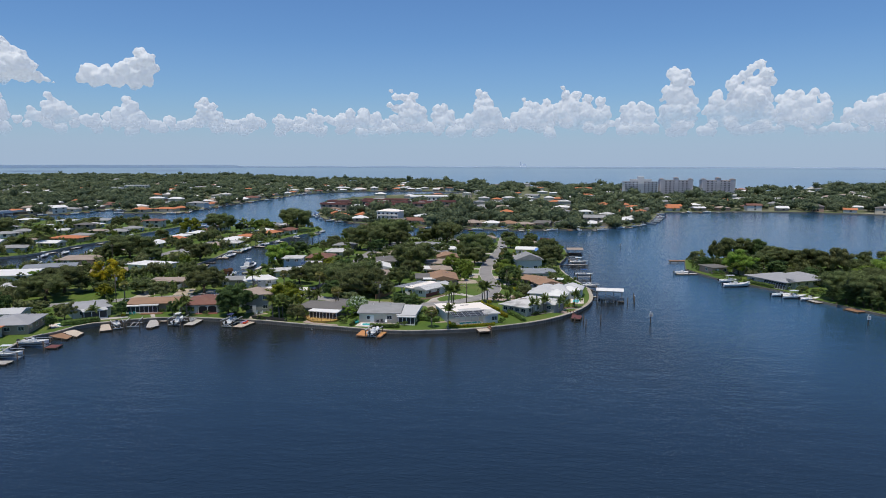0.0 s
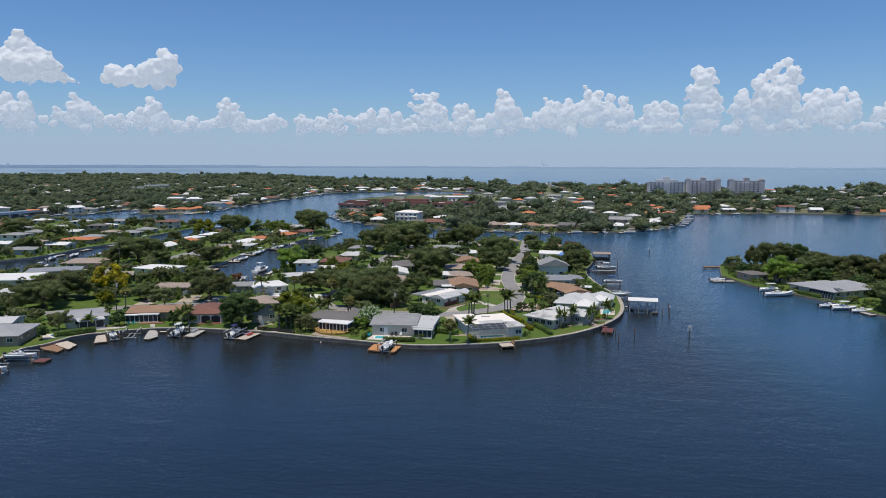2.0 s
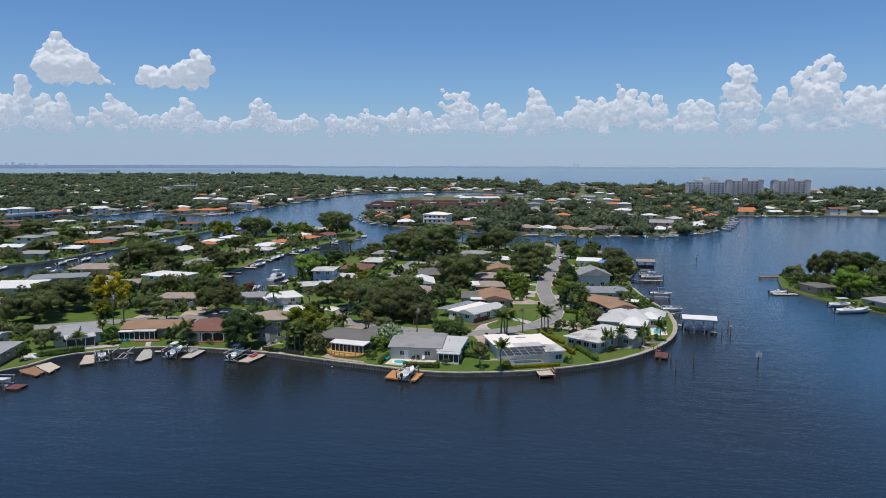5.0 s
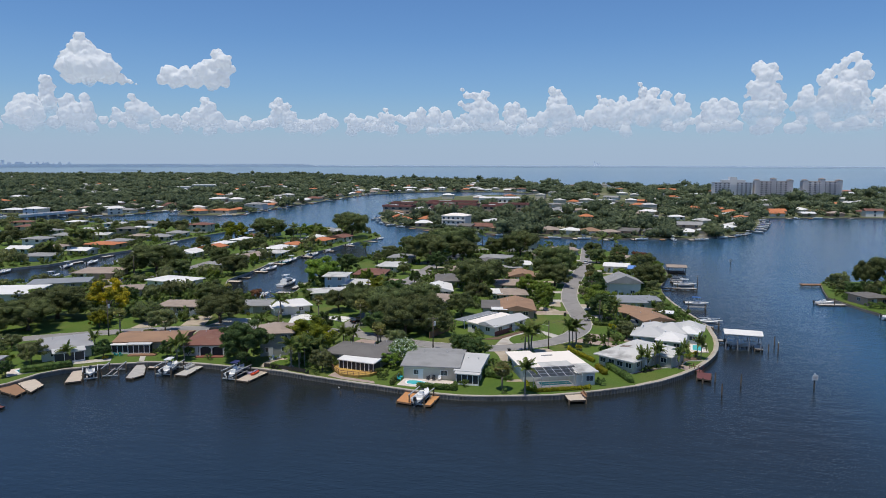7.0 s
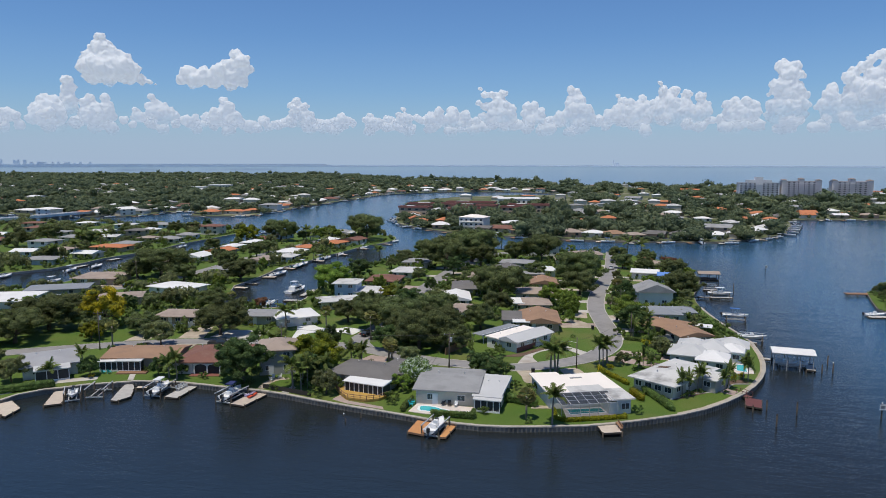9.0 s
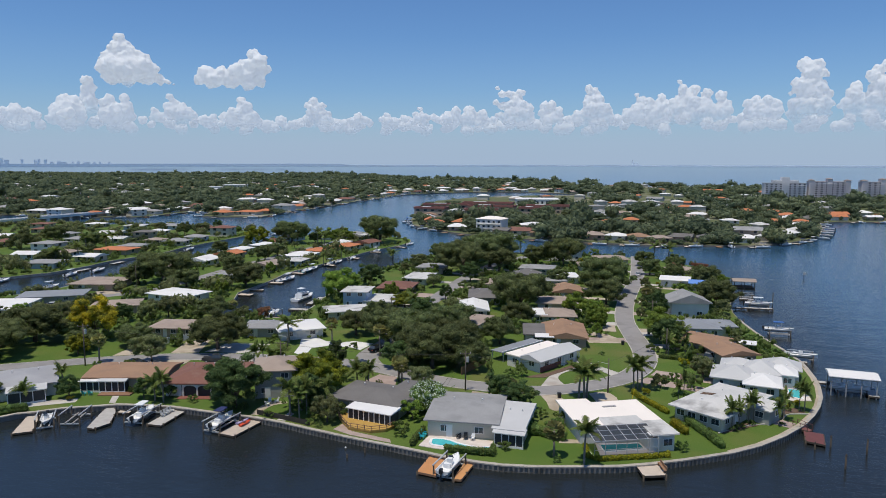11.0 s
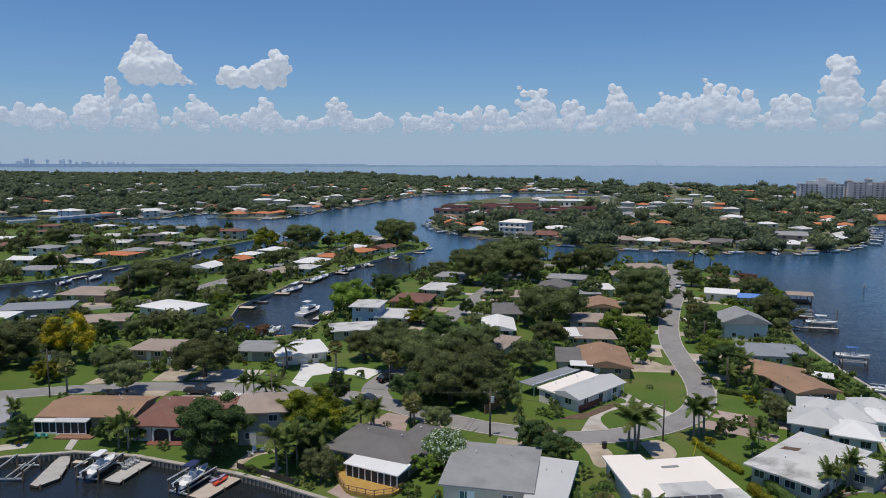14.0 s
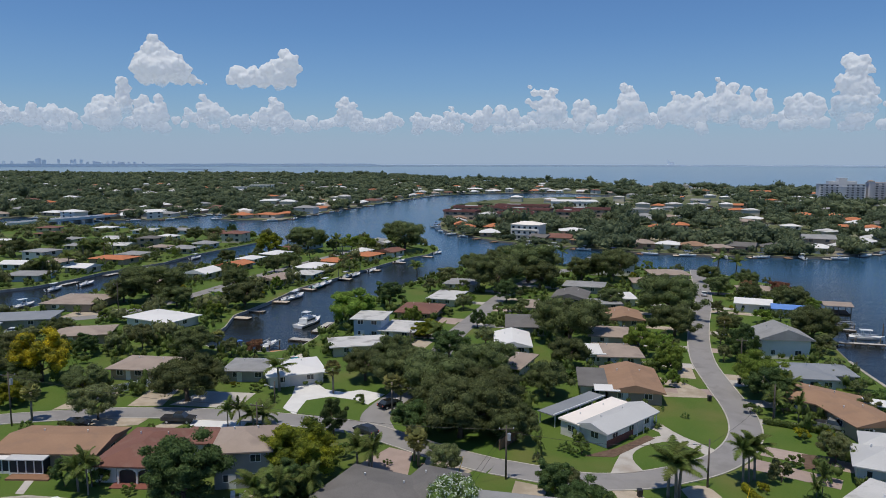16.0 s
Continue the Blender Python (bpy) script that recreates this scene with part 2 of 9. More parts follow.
ROOF.update({
    "grey": mat("grey_shingle", (0.31, 0.31, 0.31), (0.24, 0.24, 0.24), s1=0.25, s2=5, rough=0.9, stain=(0.22, 0.22, 0.22), stain_scale=0.35, bump=0.2, bscale=12),
    "dark": mat("dark_shingle", (0.125, 0.118, 0.112), (0.17, 0.16, 0.152), s1=0.3, s2=5, rough=0.9, bump=0.2, bscale=12),
    "white": mat("white_coated_roof", (0.72, 0.71, 0.69), (0.64, 0.63, 0.615), s1=0.2, s2=4, rough=0.7),
    "cream": mat("cream_membrane", (0.82, 0.755, 0.69), (0.77, 0.71, 0.645), s1=0.2, s2=4, rough=0.75),
    "stained": mat("stained_white_roof", (0.58, 0.57, 0.55), (0.47, 0.465, 0.45), s1=0.2, s2=4, rough=0.8, stain=(0.21, 0.205, 0.195), stain_scale=0.3),
    "metal": mat("pale_metal_roof", (0.52, 0.52, 0.515), (0.46, 0.46, 0.455), s1=0.2, s2=5, rough=0.65),
    "silver": mat("silver_grey_roof", (0.345, 0.345, 0.355), (0.29, 0.29, 0.30), s1=0.2, s2=5, rough=0.7),
    "zinc": mat("grey_metal_roof", (0.26, 0.275, 0.295), (0.21, 0.225, 0.245), s1=0.2, s2=5, rough=0.65),
})
ROOF.update({
    "brown": mat("tan_brown_shingle", (0.33, 0.205, 0.13), (0.27, 0.165, 0.105), s1=0.25, s2=5, rough=0.9, bump=0.2, bscale=12, stain=(0.25, 0.16, 0.11), stain_scale=0.4),
    "red": mat("red_brown_shingle", (0.21, 0.10, 0.075), (0.16, 0.075, 0.058), s1=0.25, s2=5, rough=0.9, bump=0.2, bscale=12, stain=(0.22, 0.13, 0.1), stain_scale=0.5),
    "beige": mat("beige_shingle", (0.36, 0.29, 0.24), (0.30, 0.24, 0.20), s1=0.25, s2=5, rough=0.9, bump=0.2, bscale=12, stain=(0.26, 0.21, 0.18), stain_scale=0.4),
    "orange": mat("orange_barrel_tile", (0.52, 0.20, 0.09), (0.42, 0.15, 0.07), s1=0.4, s2=6, rough=0.85, bump=0.3, bscale=10),
    "blue": mat("blue_tarpaulin", (0.10, 0.22, 0.55), (0.14, 0.27, 0.58), s1=0.4, s2=4, rough=0.6),
})
GLASS = mat("window_glass", (0.03, 0.04, 0.05), (0.05, 0.06, 0.07), rough=0.08, spec=0.6)
FRAME = mat("white_frame", (0.75, 0.75, 0.74), (0.68, 0.68, 0.67), rough=0.5)
DARKMETAL = mat("dark_bronze_metal", (0.05, 0.045, 0.04), (0.07, 0.065, 0.06), rough=0.5, metal=0.3)
SCREEN = mat("insect_screen", (0.035, 0.037, 0.04), (0.055, 0.056, 0.06), rough=0.8, s1=0.8)
BRICK = mat("red_brick", (0.24, 0.09, 0.07), (0.18, 0.07, 0.055), rough=0.9, s1=1.5, s2=14)
POOLWATER = mat("pool_water", (0.06, 0.42, 0.46), (0.09, 0.50, 0.52), rough=0.06, s1=0.5, s2=2.5, bump=0.15, bscale=3)
POOLGREEN = mat("deep_pool_water", (0.02, 0.19, 0.22), (0.03, 0.25, 0.27), rough=0.06, s1=0.5, s2=2.5, bump=0.15, bscale=3)
COPING = mat("pool_coping", (0.66, 0.60, 0.54), (0.54, 0.46, 0.41), rough=0.85, s1=0.8, s2=8)
DECKWOOD = {
    "grey": mat("weathered_decking", (0.46, 0.44, 0.41), (0.36, 0.34, 0.315), rough=0.9, s1=1.0, s2=10, vary=0.12),
    "orange": mat("fresh_stained_decking", (0.52, 0.25, 0.10), (0.45, 0.21, 0.085), rough=0.8, s1=1.0, s2=10, vary=0.08),
    "red": mat("dark_red_decking", (0.17, 0.065, 0.06), (0.13, 0.05, 0.048), rough=0.8, s1=1.0, s2=10, vary=0.1),
    "yellow": mat("golden_decking", (0.47, 0.30, 0.08), (0.39, 0.24, 0.06), rough=0.8, s1=1.0, s2=10, vary=0.08),
    "brown": mat("brown_decking", (0.30, 0.17, 0.10), (0.24, 0.14, 0.08), rough=0.85, s1=1.0, s2=10, vary=0.1),
    "pale": mat("pale_decking", (0.55, 0.47, 0.38), (0.46, 0.39, 0.32), rough=0.85, s1=1.0, s2=10, vary=0.1),
}
PILE = mat("tarred_timber_pile", (0.055, 0.045, 0.035), (0.10, 0.08, 0.06), rough=0.95, s1=1.2, s2=12)
GALV = mat("galvanised_steel", (0.55, 0.56, 0.56), (0.46, 0.47, 0.47), rough=0.55, metal=0.3)
HULL = {
    "white": mat("white_gelcoat", (0.78, 0.78, 0.77), (0.72, 0.72, 0.71), rough=0.25),
    "navy": mat("navy_canvas", (0.02, 0.03, 0.10), (0.03, 0.04, 0.13), rough=0.8),
    "blue": mat("blue_canvas", (0.05, 0.13, 0.36), (0.06, 0.16, 0.40), rough=0.8),
    "grey": mat("grey_boat_deck", (0.46, 0.46, 0.45), (0.40, 0.40, 0.39), rough=0.6),
    "teal": mat("teal_gelcoat", (0.08, 0.28, 0.30), (0.10, 0.32, 0.34), rough=0.25),
}
PLASTIC_DARK = mat("black_plastic", (0.02, 0.02, 0.022), (0.035, 0.035, 0.035), rough=0.5)
TURQUOISE = mat("turquoise_plastic", (0.03, 0.42, 0.48), (0.04, 0.47, 0.52), rough=0.5)
RED_PLASTIC = mat("red_orange_plastic", (0.62, 0.09, 0.04), (0.55, 0.08, 0.04), rough=0.4)
LILAC = mat("lilac_plastic", (0.40, 0.34, 0.50), (0.36, 0.31, 0.46), rough=0.4)
YELLOW = mat("yellow_plastic", (0.75, 0.52, 0.02), (0.7, 0.48, 0.02), rough=0.5)
TRUNK = mat("grey_brown_bark", (0.14, 0.11, 0.085), (0.09, 0.07, 0.055), rough=0.95, s1=1.5, s2=10, bump=0.5)
PALMTRUNK = mat("palm_bark", (0.27, 0.24, 0.20), (0.20, 0.175, 0.145), rough=0.95, s1=1.5, s2=9, bump=0.5)
POLEWOOD = mat("utility_pole_timber", (0.14, 0.115, 0.095), (0.10, 0.085, 0.07), rough=0.95, s1=1.5, s2=10)
CARPAINT = {
    "black": mat("black_car_paint", (0.015, 0.016, 0.018), (0.02, 0.021, 0.024), rough=0.15, metal=0.2),
    "grey": mat("dark_grey_car_paint", (0.06, 0.065, 0.075), (0.07, 0.075, 0.085), rough=0.2, metal=0.4),
    "silver": mat("silver_car_paint", (0.42, 0.43, 0.44), (0.38, 0.39, 0.4), rough=0.25, metal=0.5),
    "white": mat("white_car_paint", (0.75, 0.75, 0.75), (0.7, 0.7, 0.7), rough=0.25),
    "maroon": mat("maroon_car_paint", (0.12, 0.02, 0.02), (0.14, 0.03, 0.03), rough=0.2, metal=0.2),
}
OAK_LEAF = leaf_mat("live_oak_leaves", (0.080, 0.104, 0.036), (0.142, 0.168, 0.056), vary=0.2)
BRIGHT_LEAF = leaf_mat("fresh_green_leaves", (0.115, 0.175, 0.028), (0.185, 0.245, 0.040))
GREY_LEAF = leaf_mat("olive_leaves", (0.115, 0.140, 0.052), (0.195, 0.212, 0.080))
DARK_LEAF = leaf_mat("glossy_dark_leaves", (0.055, 0.094, 0.029), (0.100, 0.146, 0.043))
GOLD_LEAF = leaf_mat("golden_flowering_leaves", (0.55, 0.45, 0.02), (0.075, 0.11, 0.025), scale=0.22)
LIME_LEAF = leaf_mat("yellow_green_leaves", (0.27, 0.28, 0.02), (0.05, 0.09, 0.02), scale=0.25)
RED_LEAF = leaf_mat("red_flowering_leaves", (0.30, 0.14, 0.07), (0.17, 0.12, 0.05))
PETAL = mat("white_blossom", (0.62, 0.68, 0.56), (0.5, 0.58, 0.44), rough=0.8)
HEDGE_LEAF = leaf_mat("clipped_hedge_leaves", (0.080, 0.128, 0.032), (0.140, 0.190, 0.045))
YELLOW_HEDGE = leaf_mat("yellow_hedge_leaves", (0.24, 0.21, 0.012), (0.15, 0.17, 0.02))
PALM_LEAF = leaf_mat("palm_fronds", (0.085, 0.125, 0.028), (0.150, 0.185, 0.045))
SABAL_LEAF = leaf_mat("fan_palm_fronds", (0.13, 0.155, 0.045), (0.23, 0.21, 0.07))
# distance haze worked into these greens: bluer grey than the near leaves
FAR_LEAF = leaf_mat("distant_woods_hazed", (0.058, 0.084, 0.044), (0.134, 0.160, 0.070), scale=0.03, glow=0.42, spread=0.2)


# ---- mesh helpers ----
class Shape:
    """Collects vertices and faces for one mesh."""

    def __init__(self):
        self.v, self.f = [], []

    def add(self, verts, faces):
        k = len(self.v)
        self.v.extend(tuple(p) for p in verts)
        self.f.extend(tuple(i + k for i in q) for q in faces)
        return self

    def box(self, x0, x1, y0, y1, z0, z1):
        p = [(x, y, z) for z in (z0, z1) for x, y in ((x0, y0), (x1, y0), (x1, y1), (x0, y1))]
        return self.add(p, [(3, 2, 1, 0), (4, 5, 6, 7), (0, 1, 5, 4), (1, 2, 6, 5), (2, 3, 7, 6), (3, 0, 4, 7)])

    def obox(self, cx, cy, w, d, ang, z0, z1):
        c, s = math.cos(radians(ang)), math.sin(radians(ang))
        q = [(cx + c * a * w / 2 - s * b * d / 2, cy + s * a * w / 2 + c * b * d / 2) for a, b in ((-1, -1), (1, -1), (1, 1), (-1, 1))]
        return self.prism(q, z0, z1)

    def prism(self, outline, z0, z1):
        n = len(outline)
        p = [(x, y, z0) for x, y in outline] + [(x, y, z1) for x, y in outline]
        f = [(i, (i + 1) % n, n + (i + 1) % n, n + i) for i in range(n)]
        if n == 4:
            f += [(3, 2, 1, 0), (4, 5, 6, 7)]
        else:
            from mathutils.geometry import tessellate_polygon
            for a, b, c in tessellate_polygon([[Vector((x, y, 0)) for x, y in outline]]):
                (ax, ay), (bx, by), (qx, qy) = outline[a], outline[b], outline[c]
                if (bx - ax) * (qy - ay) - (by - ay) * (qx - ax) < 0:
                    b, c = c, b
                f += [(n + a, n + b, n + c), (c, b, a)]
        return self.add(p, f)

    def tube(self, a, b, r0, r1=None, n=8, caps=True):
        a, b = Vector(a), Vector(b)
        r1 = r0 if r1 is None else r1
        d = (b - a).normalized()
        u = d.orthogonal().normalized()
        w = d.cross(u)
        ring = [(math.cos(2 * math.pi * i / n), math.sin(2 * math.pi * i / n)) for i in range(n)]
        p = [a + u * c * r0 + w * s * r0 for c, s in ring] + [b + u * c * r1 + w * s * r1 for c, s in ring]
        f = [(i, (i + 1) % n, n + (i + 1) % n, n + i) for i in range(n)]
        if caps:
            f += [tuple(range(n))[::-1], tuple(range(n, 2 * n))]
        return self.add(p, f)

    def pipe(self, points, r, n=5):
        """One bent rod through a row of points."""
        pts = [Vector(p) for p in points]
        k = len(self.v)
        for i, p in enumerate(pts):
            d = (pts[min(i + 1, len(pts) - 1)] - pts[max(i - 1, 0)]).normalized()
            u = d.cross(Vector((0.3, 0.2, 1))).normalized()
            w = d.cross(u)
            self.v.extend(tuple(p + u * r * math.cos(2 * math.pi * j / n) + w * r * math.sin(2 * math.pi * j / n)) for j in range(n))
        for i in range(len(pts) - 1):
            for j in range(n):
                a, b = k + i * n + j, k + i * n + (j + 1) % n
                self.f.append((a, b, b + n, a + n))
        return self

    def blob(self, c, rx, ry, rz, sub=1, jag=0.15, seed=0):
        """A lumpy rounded body."""
        v, f = ico(sub)
        out = []
        for p in v:
            k = 1 + jag * noise.noise(Vector(p) * 2.1 + Vector((seed * 7.3, seed * 3.1, seed)))
            out.append((c[0] + p[0] * rx * k, c[1] + p[1] * ry * k, c[2] + p[2] * rz * k))
        return self.add(out, f)

    def mesh(self, name, smooth=False):
        m = bpy.data.meshes.new(name)
        m.from_pydata(self.v, [], self.f)
        if smooth:
            m.polygons.foreach_set("use_smooth", [True] * len(m.polygons))
        m.update()
        return m


ICO = {}


def ico(sub):
    if sub not in ICO:
        bm = bmesh.new()
        bmesh.ops.create_icosphere(bm, subdivisions=sub, radius=1)
        bm.verts.ensure_lookup_table()
        ICO[sub] = ([tuple(v.co) for v in bm.verts], [tuple(v.index for v in q.verts) for q in bm.faces])
        bm.free()
    return ICO[sub]


def part(name, shape, material, parent=None, label="", smooth=False, at=None):
    data = shape if isinstance(shape, bpy.types.Mesh) else shape.mesh(name, smooth)
    if material and not data.materials:
        data.materials.append(material)
    ob = new(name, data)
    if parent:
        ob.parent = parent
    if at is not None:
        ob.matrix_basis = at
    return tagged(ob, label)


def thing(name, label, category, m=None, group=""):
    ob = new(name)
    ob.empty_display_size = 0.5
    if m is not None:
        ob.matrix_basis = m
    return tagged(ob, label, category, group)


def setting(name, shape, material, label, category, smooth=False):
    return tagged(part(name, shape, material, smooth=smooth), label, category, kind="structure")


# ---- large structure ----
def mesh_from_arrays(name, verts, tris):
    m = bpy.data.meshes.new(name)
    verts, tris = np.asarray(verts, np.float32), np.asarray(tris, np.int32)
    m.vertices.add(len(verts))
    m.vertices.foreach_set("co", verts.ravel())
    m.loops.add(tris.size)
    m.loops.foreach_set("vertex_index", tris.ravel())
    m.polygons.add(len(tris))
    m.polygons.foreach_set("loop_start", np.arange(0, tris.size, 3, dtype=np.int32))
    m.update(calc_edges=True)
    return m


def offset_line(points, d):
    """The polyline moved d metres to its left."""
    out = []
    for i, p in enumerate(points):
        a, b = points[max(i - 1, 0)], points[min(i + 1, len(points) - 1)]
        dx, dy = b[0] - a[0], b[1] - a[1]
        k = math.hypot(dx, dy) or 1
        out.append((p[0] - dy / k * d, p[1] + dx / k * d))
    return out


def smooth_line(points, times=2):
    for _ in range(times):
        q = [points[0]]
        for a, b in zip(points, points[1:]):
            q += [(a[0] * 0.75 + b[0] * 0.25, a[1] * 0.75 + b[1] * 0.25), (a[0] * 0.25 + b[0] * 0.75, a[1] * 0.25 + b[1] * 0.75)]
        points = q + [points[-1]]
    return points


def ribbon(points, left, right, z0, z1):
    """A band along a line, from left to right metres of it (left positive)."""
    a, b = offset_line(points, left), offset_line(points, right)
    s, n = Shape(), len(points)
    v = [(*p, z1) for p in a] + [(*p, z1) for p in b] + [(*p, z0) for p in a] + [(*p, z0) for p in b]
    f = []
    for i in range(n - 1):
        f += [(n + i, n + i + 1, i + 1, i), (2 * n + i + 1, 2 * n + i, i, i + 1)[::1], (3 * n + i, 3 * n + i + 1, n + i + 1, n + i)]
    f += [(0, 2 * n, 3 * n, n), (n - 1, 2 * n - 1, 4 * n - 1, 3 * n - 1)]
    return s.add(v, f)


def along(points, step):
    """Points and headings every step metres along a line."""
    out, left = [], 0.0
    for a, b in zip(points, points[1:]):
        k = math.hypot(b[0] - a[0], b[1] - a[1])
        while left < k:
            t = left / k
            out.append((a[0] + (b[0] - a[0]) * t, a[1] + (b[1] - a[1]) * t, math.degrees(math.atan2(b[1] - a[1], b[0] - a[0]))))
            left += step
        left -= k
    return out


def inside(poly, x, y):
    hit, j = False, len(poly) - 1
    for i, (xi, yi) in enumerate(poly):
        xj, yj = poly[j]
        if (yi > y) != (yj > y) and x < (xj - xi) * (y - yi) / (yj - yi) + xi:
            hit = not hit
        j = i
    return hit


def gap(poly, x, y):
    """Distance from a point to a line of points."""
    p = np.asarray(poly, float)
    a, b = p[:-1], p[1:]
    d = b - a
    t = np.clip(((np.array((x, y)) - a) * d).sum(1) / ((d * d).sum(1) + 1e-9), 0, 1)
    return float(np.min(np.hypot(*(a + d * t[:, None] - (x, y)).T)))


LAND_Z, WATER_Z = 1.4, 0.45
MID = (0.0, 60.0)


def ring(r0, r1, z0, z1, n=96):
    p = [(MID[0] + r * math.cos(2 * math.pi * i / n), MID[1] + r * math.sin(2 * math.pi * i / n), z) for r, z in ((r0, z0), (r1, z1)) for i in range(n)]
    return Shape().add(p, [(i, n + i, n + (i + 1) % n, (i + 1) % n) for i in range(n)])


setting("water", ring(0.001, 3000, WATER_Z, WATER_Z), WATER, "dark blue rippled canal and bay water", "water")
BAY_NEAR = [(4000, 1300), (1500, 901), (1100, 1501), (730, 1445), (618, 1352), (475, 1231), (370, 1157), (300, 1181), (185, 1301), (110, 1393), (20, 1396), (-80, 1473), (-204, 1610), (-340, 1672),
            (-590, 1852), (-895, 2281), (-1495, 2275), (-1780, 2044), (-2700, 2301)]
BAY_RIM = [(MID[0] - 3000 * math.sin(radians(h)), MID[1] + 3000 * math.cos(radians(h))) for h in range(58, -66, -4)]
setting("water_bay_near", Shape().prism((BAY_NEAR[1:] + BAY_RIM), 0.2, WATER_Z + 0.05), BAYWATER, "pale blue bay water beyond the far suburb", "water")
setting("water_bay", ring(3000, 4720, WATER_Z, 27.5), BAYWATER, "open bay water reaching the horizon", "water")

FRONT = [(-97, 100), (-100.7, 122), (-103.3, 131), (-104.2, 138), (-101.3, 143), (-100.2, 150), (-97.5, 154), (-95.2, 155.5), (-91.7, 158.5),
         (-87.5, 160.6), (-83.5, 162.8), (-78.2, 163.7), (-72.8, 164.3), (-66.8, 163.9), (-61, 163.5), (-55.6, 163.4), (-49.8, 162.4),
         (-43.8, 160.9), (-38.2, 159.6), (-33.2, 158.6), (-28.5, 157.8), (-23.5, 156.8), (-19.8, 156), (-14.5, 155.3), (-10.4, 155.2),
         (-5.7, 155.9), (-2.6, 156.7), (6.2, 159.2), (11.1, 161.5), (16.2, 164.4), (19.8, 166.7), (22.8, 168.7), (27.5, 172.8), (32.0, 178.1), (36.1, 184.1),
         (38.8, 189.4), (41.0, 194.8), (42.7, 200.4), (43.9, 207.0), (44.5, 213.5), (44.6, 219.4), (44.6, 225)]
EAST = [(44.6, 225), (43.2, 234), (40.5, 246), (38.6, 258), (37.4, 268), (37.1, 278), (37.8, 290), (40.5, 304), (43, 320), (43, 342), (38, 368), (22, 388)]
NORTH = [(22, 388), (0, 398), (-30, 402), (-62, 398), (-84, 382), (-90, 353)]
CANAL_ONE = [(-90, 353), (-92, 321), (-93, 295), (-89.6, 267), (-86.7, 252), (-86.1, 241), (-90, 236), (-103.5, 234), (-112, 238), (-116, 255),
             (-122, 268), (-123, 290), (-126, 313), (-123, 336), (-121, 358), (-118, 391), (-111.5, 414)]
SPIT = [(-111.5, 414), (-111, 430), (-116, 444), (-126, 451), (-145, 456), (-162, 453), (-178, 455), (-187, 446), (-190, 425)]
CANAL_TWO = [(-190, 425), (-191, 309), (-189, 295), (-188, 271), (-187, 256), (-190, 246), (-205, 241), (-226, 246), (-228, 270), (-218, 288), (-217, 305),
             (-219, 321), (-217, 334), (-214, 352), (-218, 376), (-217, 440), (-222, 462)]
REACH = [(-222, 462), (-250, 470), (-276, 486), (-301, 488), (-338, 488), (-360, 472), (-398, 490), (-430, 482), (-520, 440), (-900, 330)]
HOME = FRONT + EAST[1:] + NORTH[1:] + CANAL_ONE[1:] + SPIT[1:] + CANAL_TWO[1:] + REACH[1:] + [(-900, 60), (-300, 60)]
FAR_SHORE = [(-1600, 300), (-700, 470), (-505, 521), (-489, 538), (-412, 528), (-395, 539), (-379, 544), (-373, 557), (-374, 586), (-371, 613), (-352, 606),
             (-333, 566), (-316, 563), (-283, 573), (-286, 615), (-291, 691), (-291, 771), (-295, 846), (-296, 970), (-276, 1009), (-248, 1053),
             (-214, 1082), (-137, 1100), (-96, 1080), (-62, 1050)]
POINT_SHORE = [(-62, 1050), (-70, 1015), (-122, 995), (-182, 933), (-207, 840), (-198, 745), (-173, 644), (-157, 579), (-143, 538), (-132, 519),
               (-115, 503), (-96, 484), (-85, 478), (-65, 471), (-40, 461), (-22, 454), (4, 453), (20, 450), (43, 457), (70, 461), (92, 480), (116, 518),
               (133, 580), (142, 625), (160, 646), (191, 651), (220, 660), (270, 660), (313, 645), (400, 610), (800, 470)]
BAY_SHORE = [(1500, 900), (1100, 1500), (730, 1444), (618, 1351), (475, 1230), (370, 1156), (300, 1180), (185, 1300), (110, 1392), (20, 1395), (-80, 1472),
             (-204, 1609), (-340, 1671), (-590, 1851), (-895, 2280), (-1495, 2274), (-1780, 2043), (-2700, 2300), (-3200, 1500)]
FARLAND = FAR_SHORE + POINT_SHORE[1:] + BAY_SHORE
ISLAND_SHORE = [(173, 322), (120, 318), (97, 310), (93, 292), (90.5, 279), (93, 270), (95.4, 261), (98.5, 252), (105.6, 242), (112, 231), (118, 213), (123, 204),
                (129, 192), (150, 165), (200, 120)]
ISLAND = ISLAND_SHORE + [(420, 110), (500, 290), (300, 330)]

setting("ground", Shape().prism(HOME, -1.5, LAND_Z), GRASS, "flat mown lawns of the canal-side estate", "ground")
setting("ground_far", Shape().prism(FARLAND, -1.5, LAND_Z), SCRUB, "flat wooded suburb across the water", "ground")
setting("ground_island", Shape().prism(ISLAND, -1.5, LAND_Z), GRASS, "green garden island across the channel", "ground")

wall_front = setting("seawall_front", ribbon(FRONT + EAST[1:], 0.0, -0.35, -1.6, 1.3), SEAWALL, "stained ribbed concrete seawall along the water", "seawall")
setting("seawall_canal", ribbon(NORTH + CANAL_ONE[1:] + SPIT[1:] + CANAL_TWO[1:] + REACH[1:], 0.0, -0.3, -1.6, 1.42), WALLCAP, "low concrete seawall along the canals", "seawall")
setting("seawall_far", ribbon(FAR_SHORE + POINT_SHORE[1:], 0.0, -0.4, -1.6, 1.42), SEAWALL, "distant dark concrete seawall", "seawall")
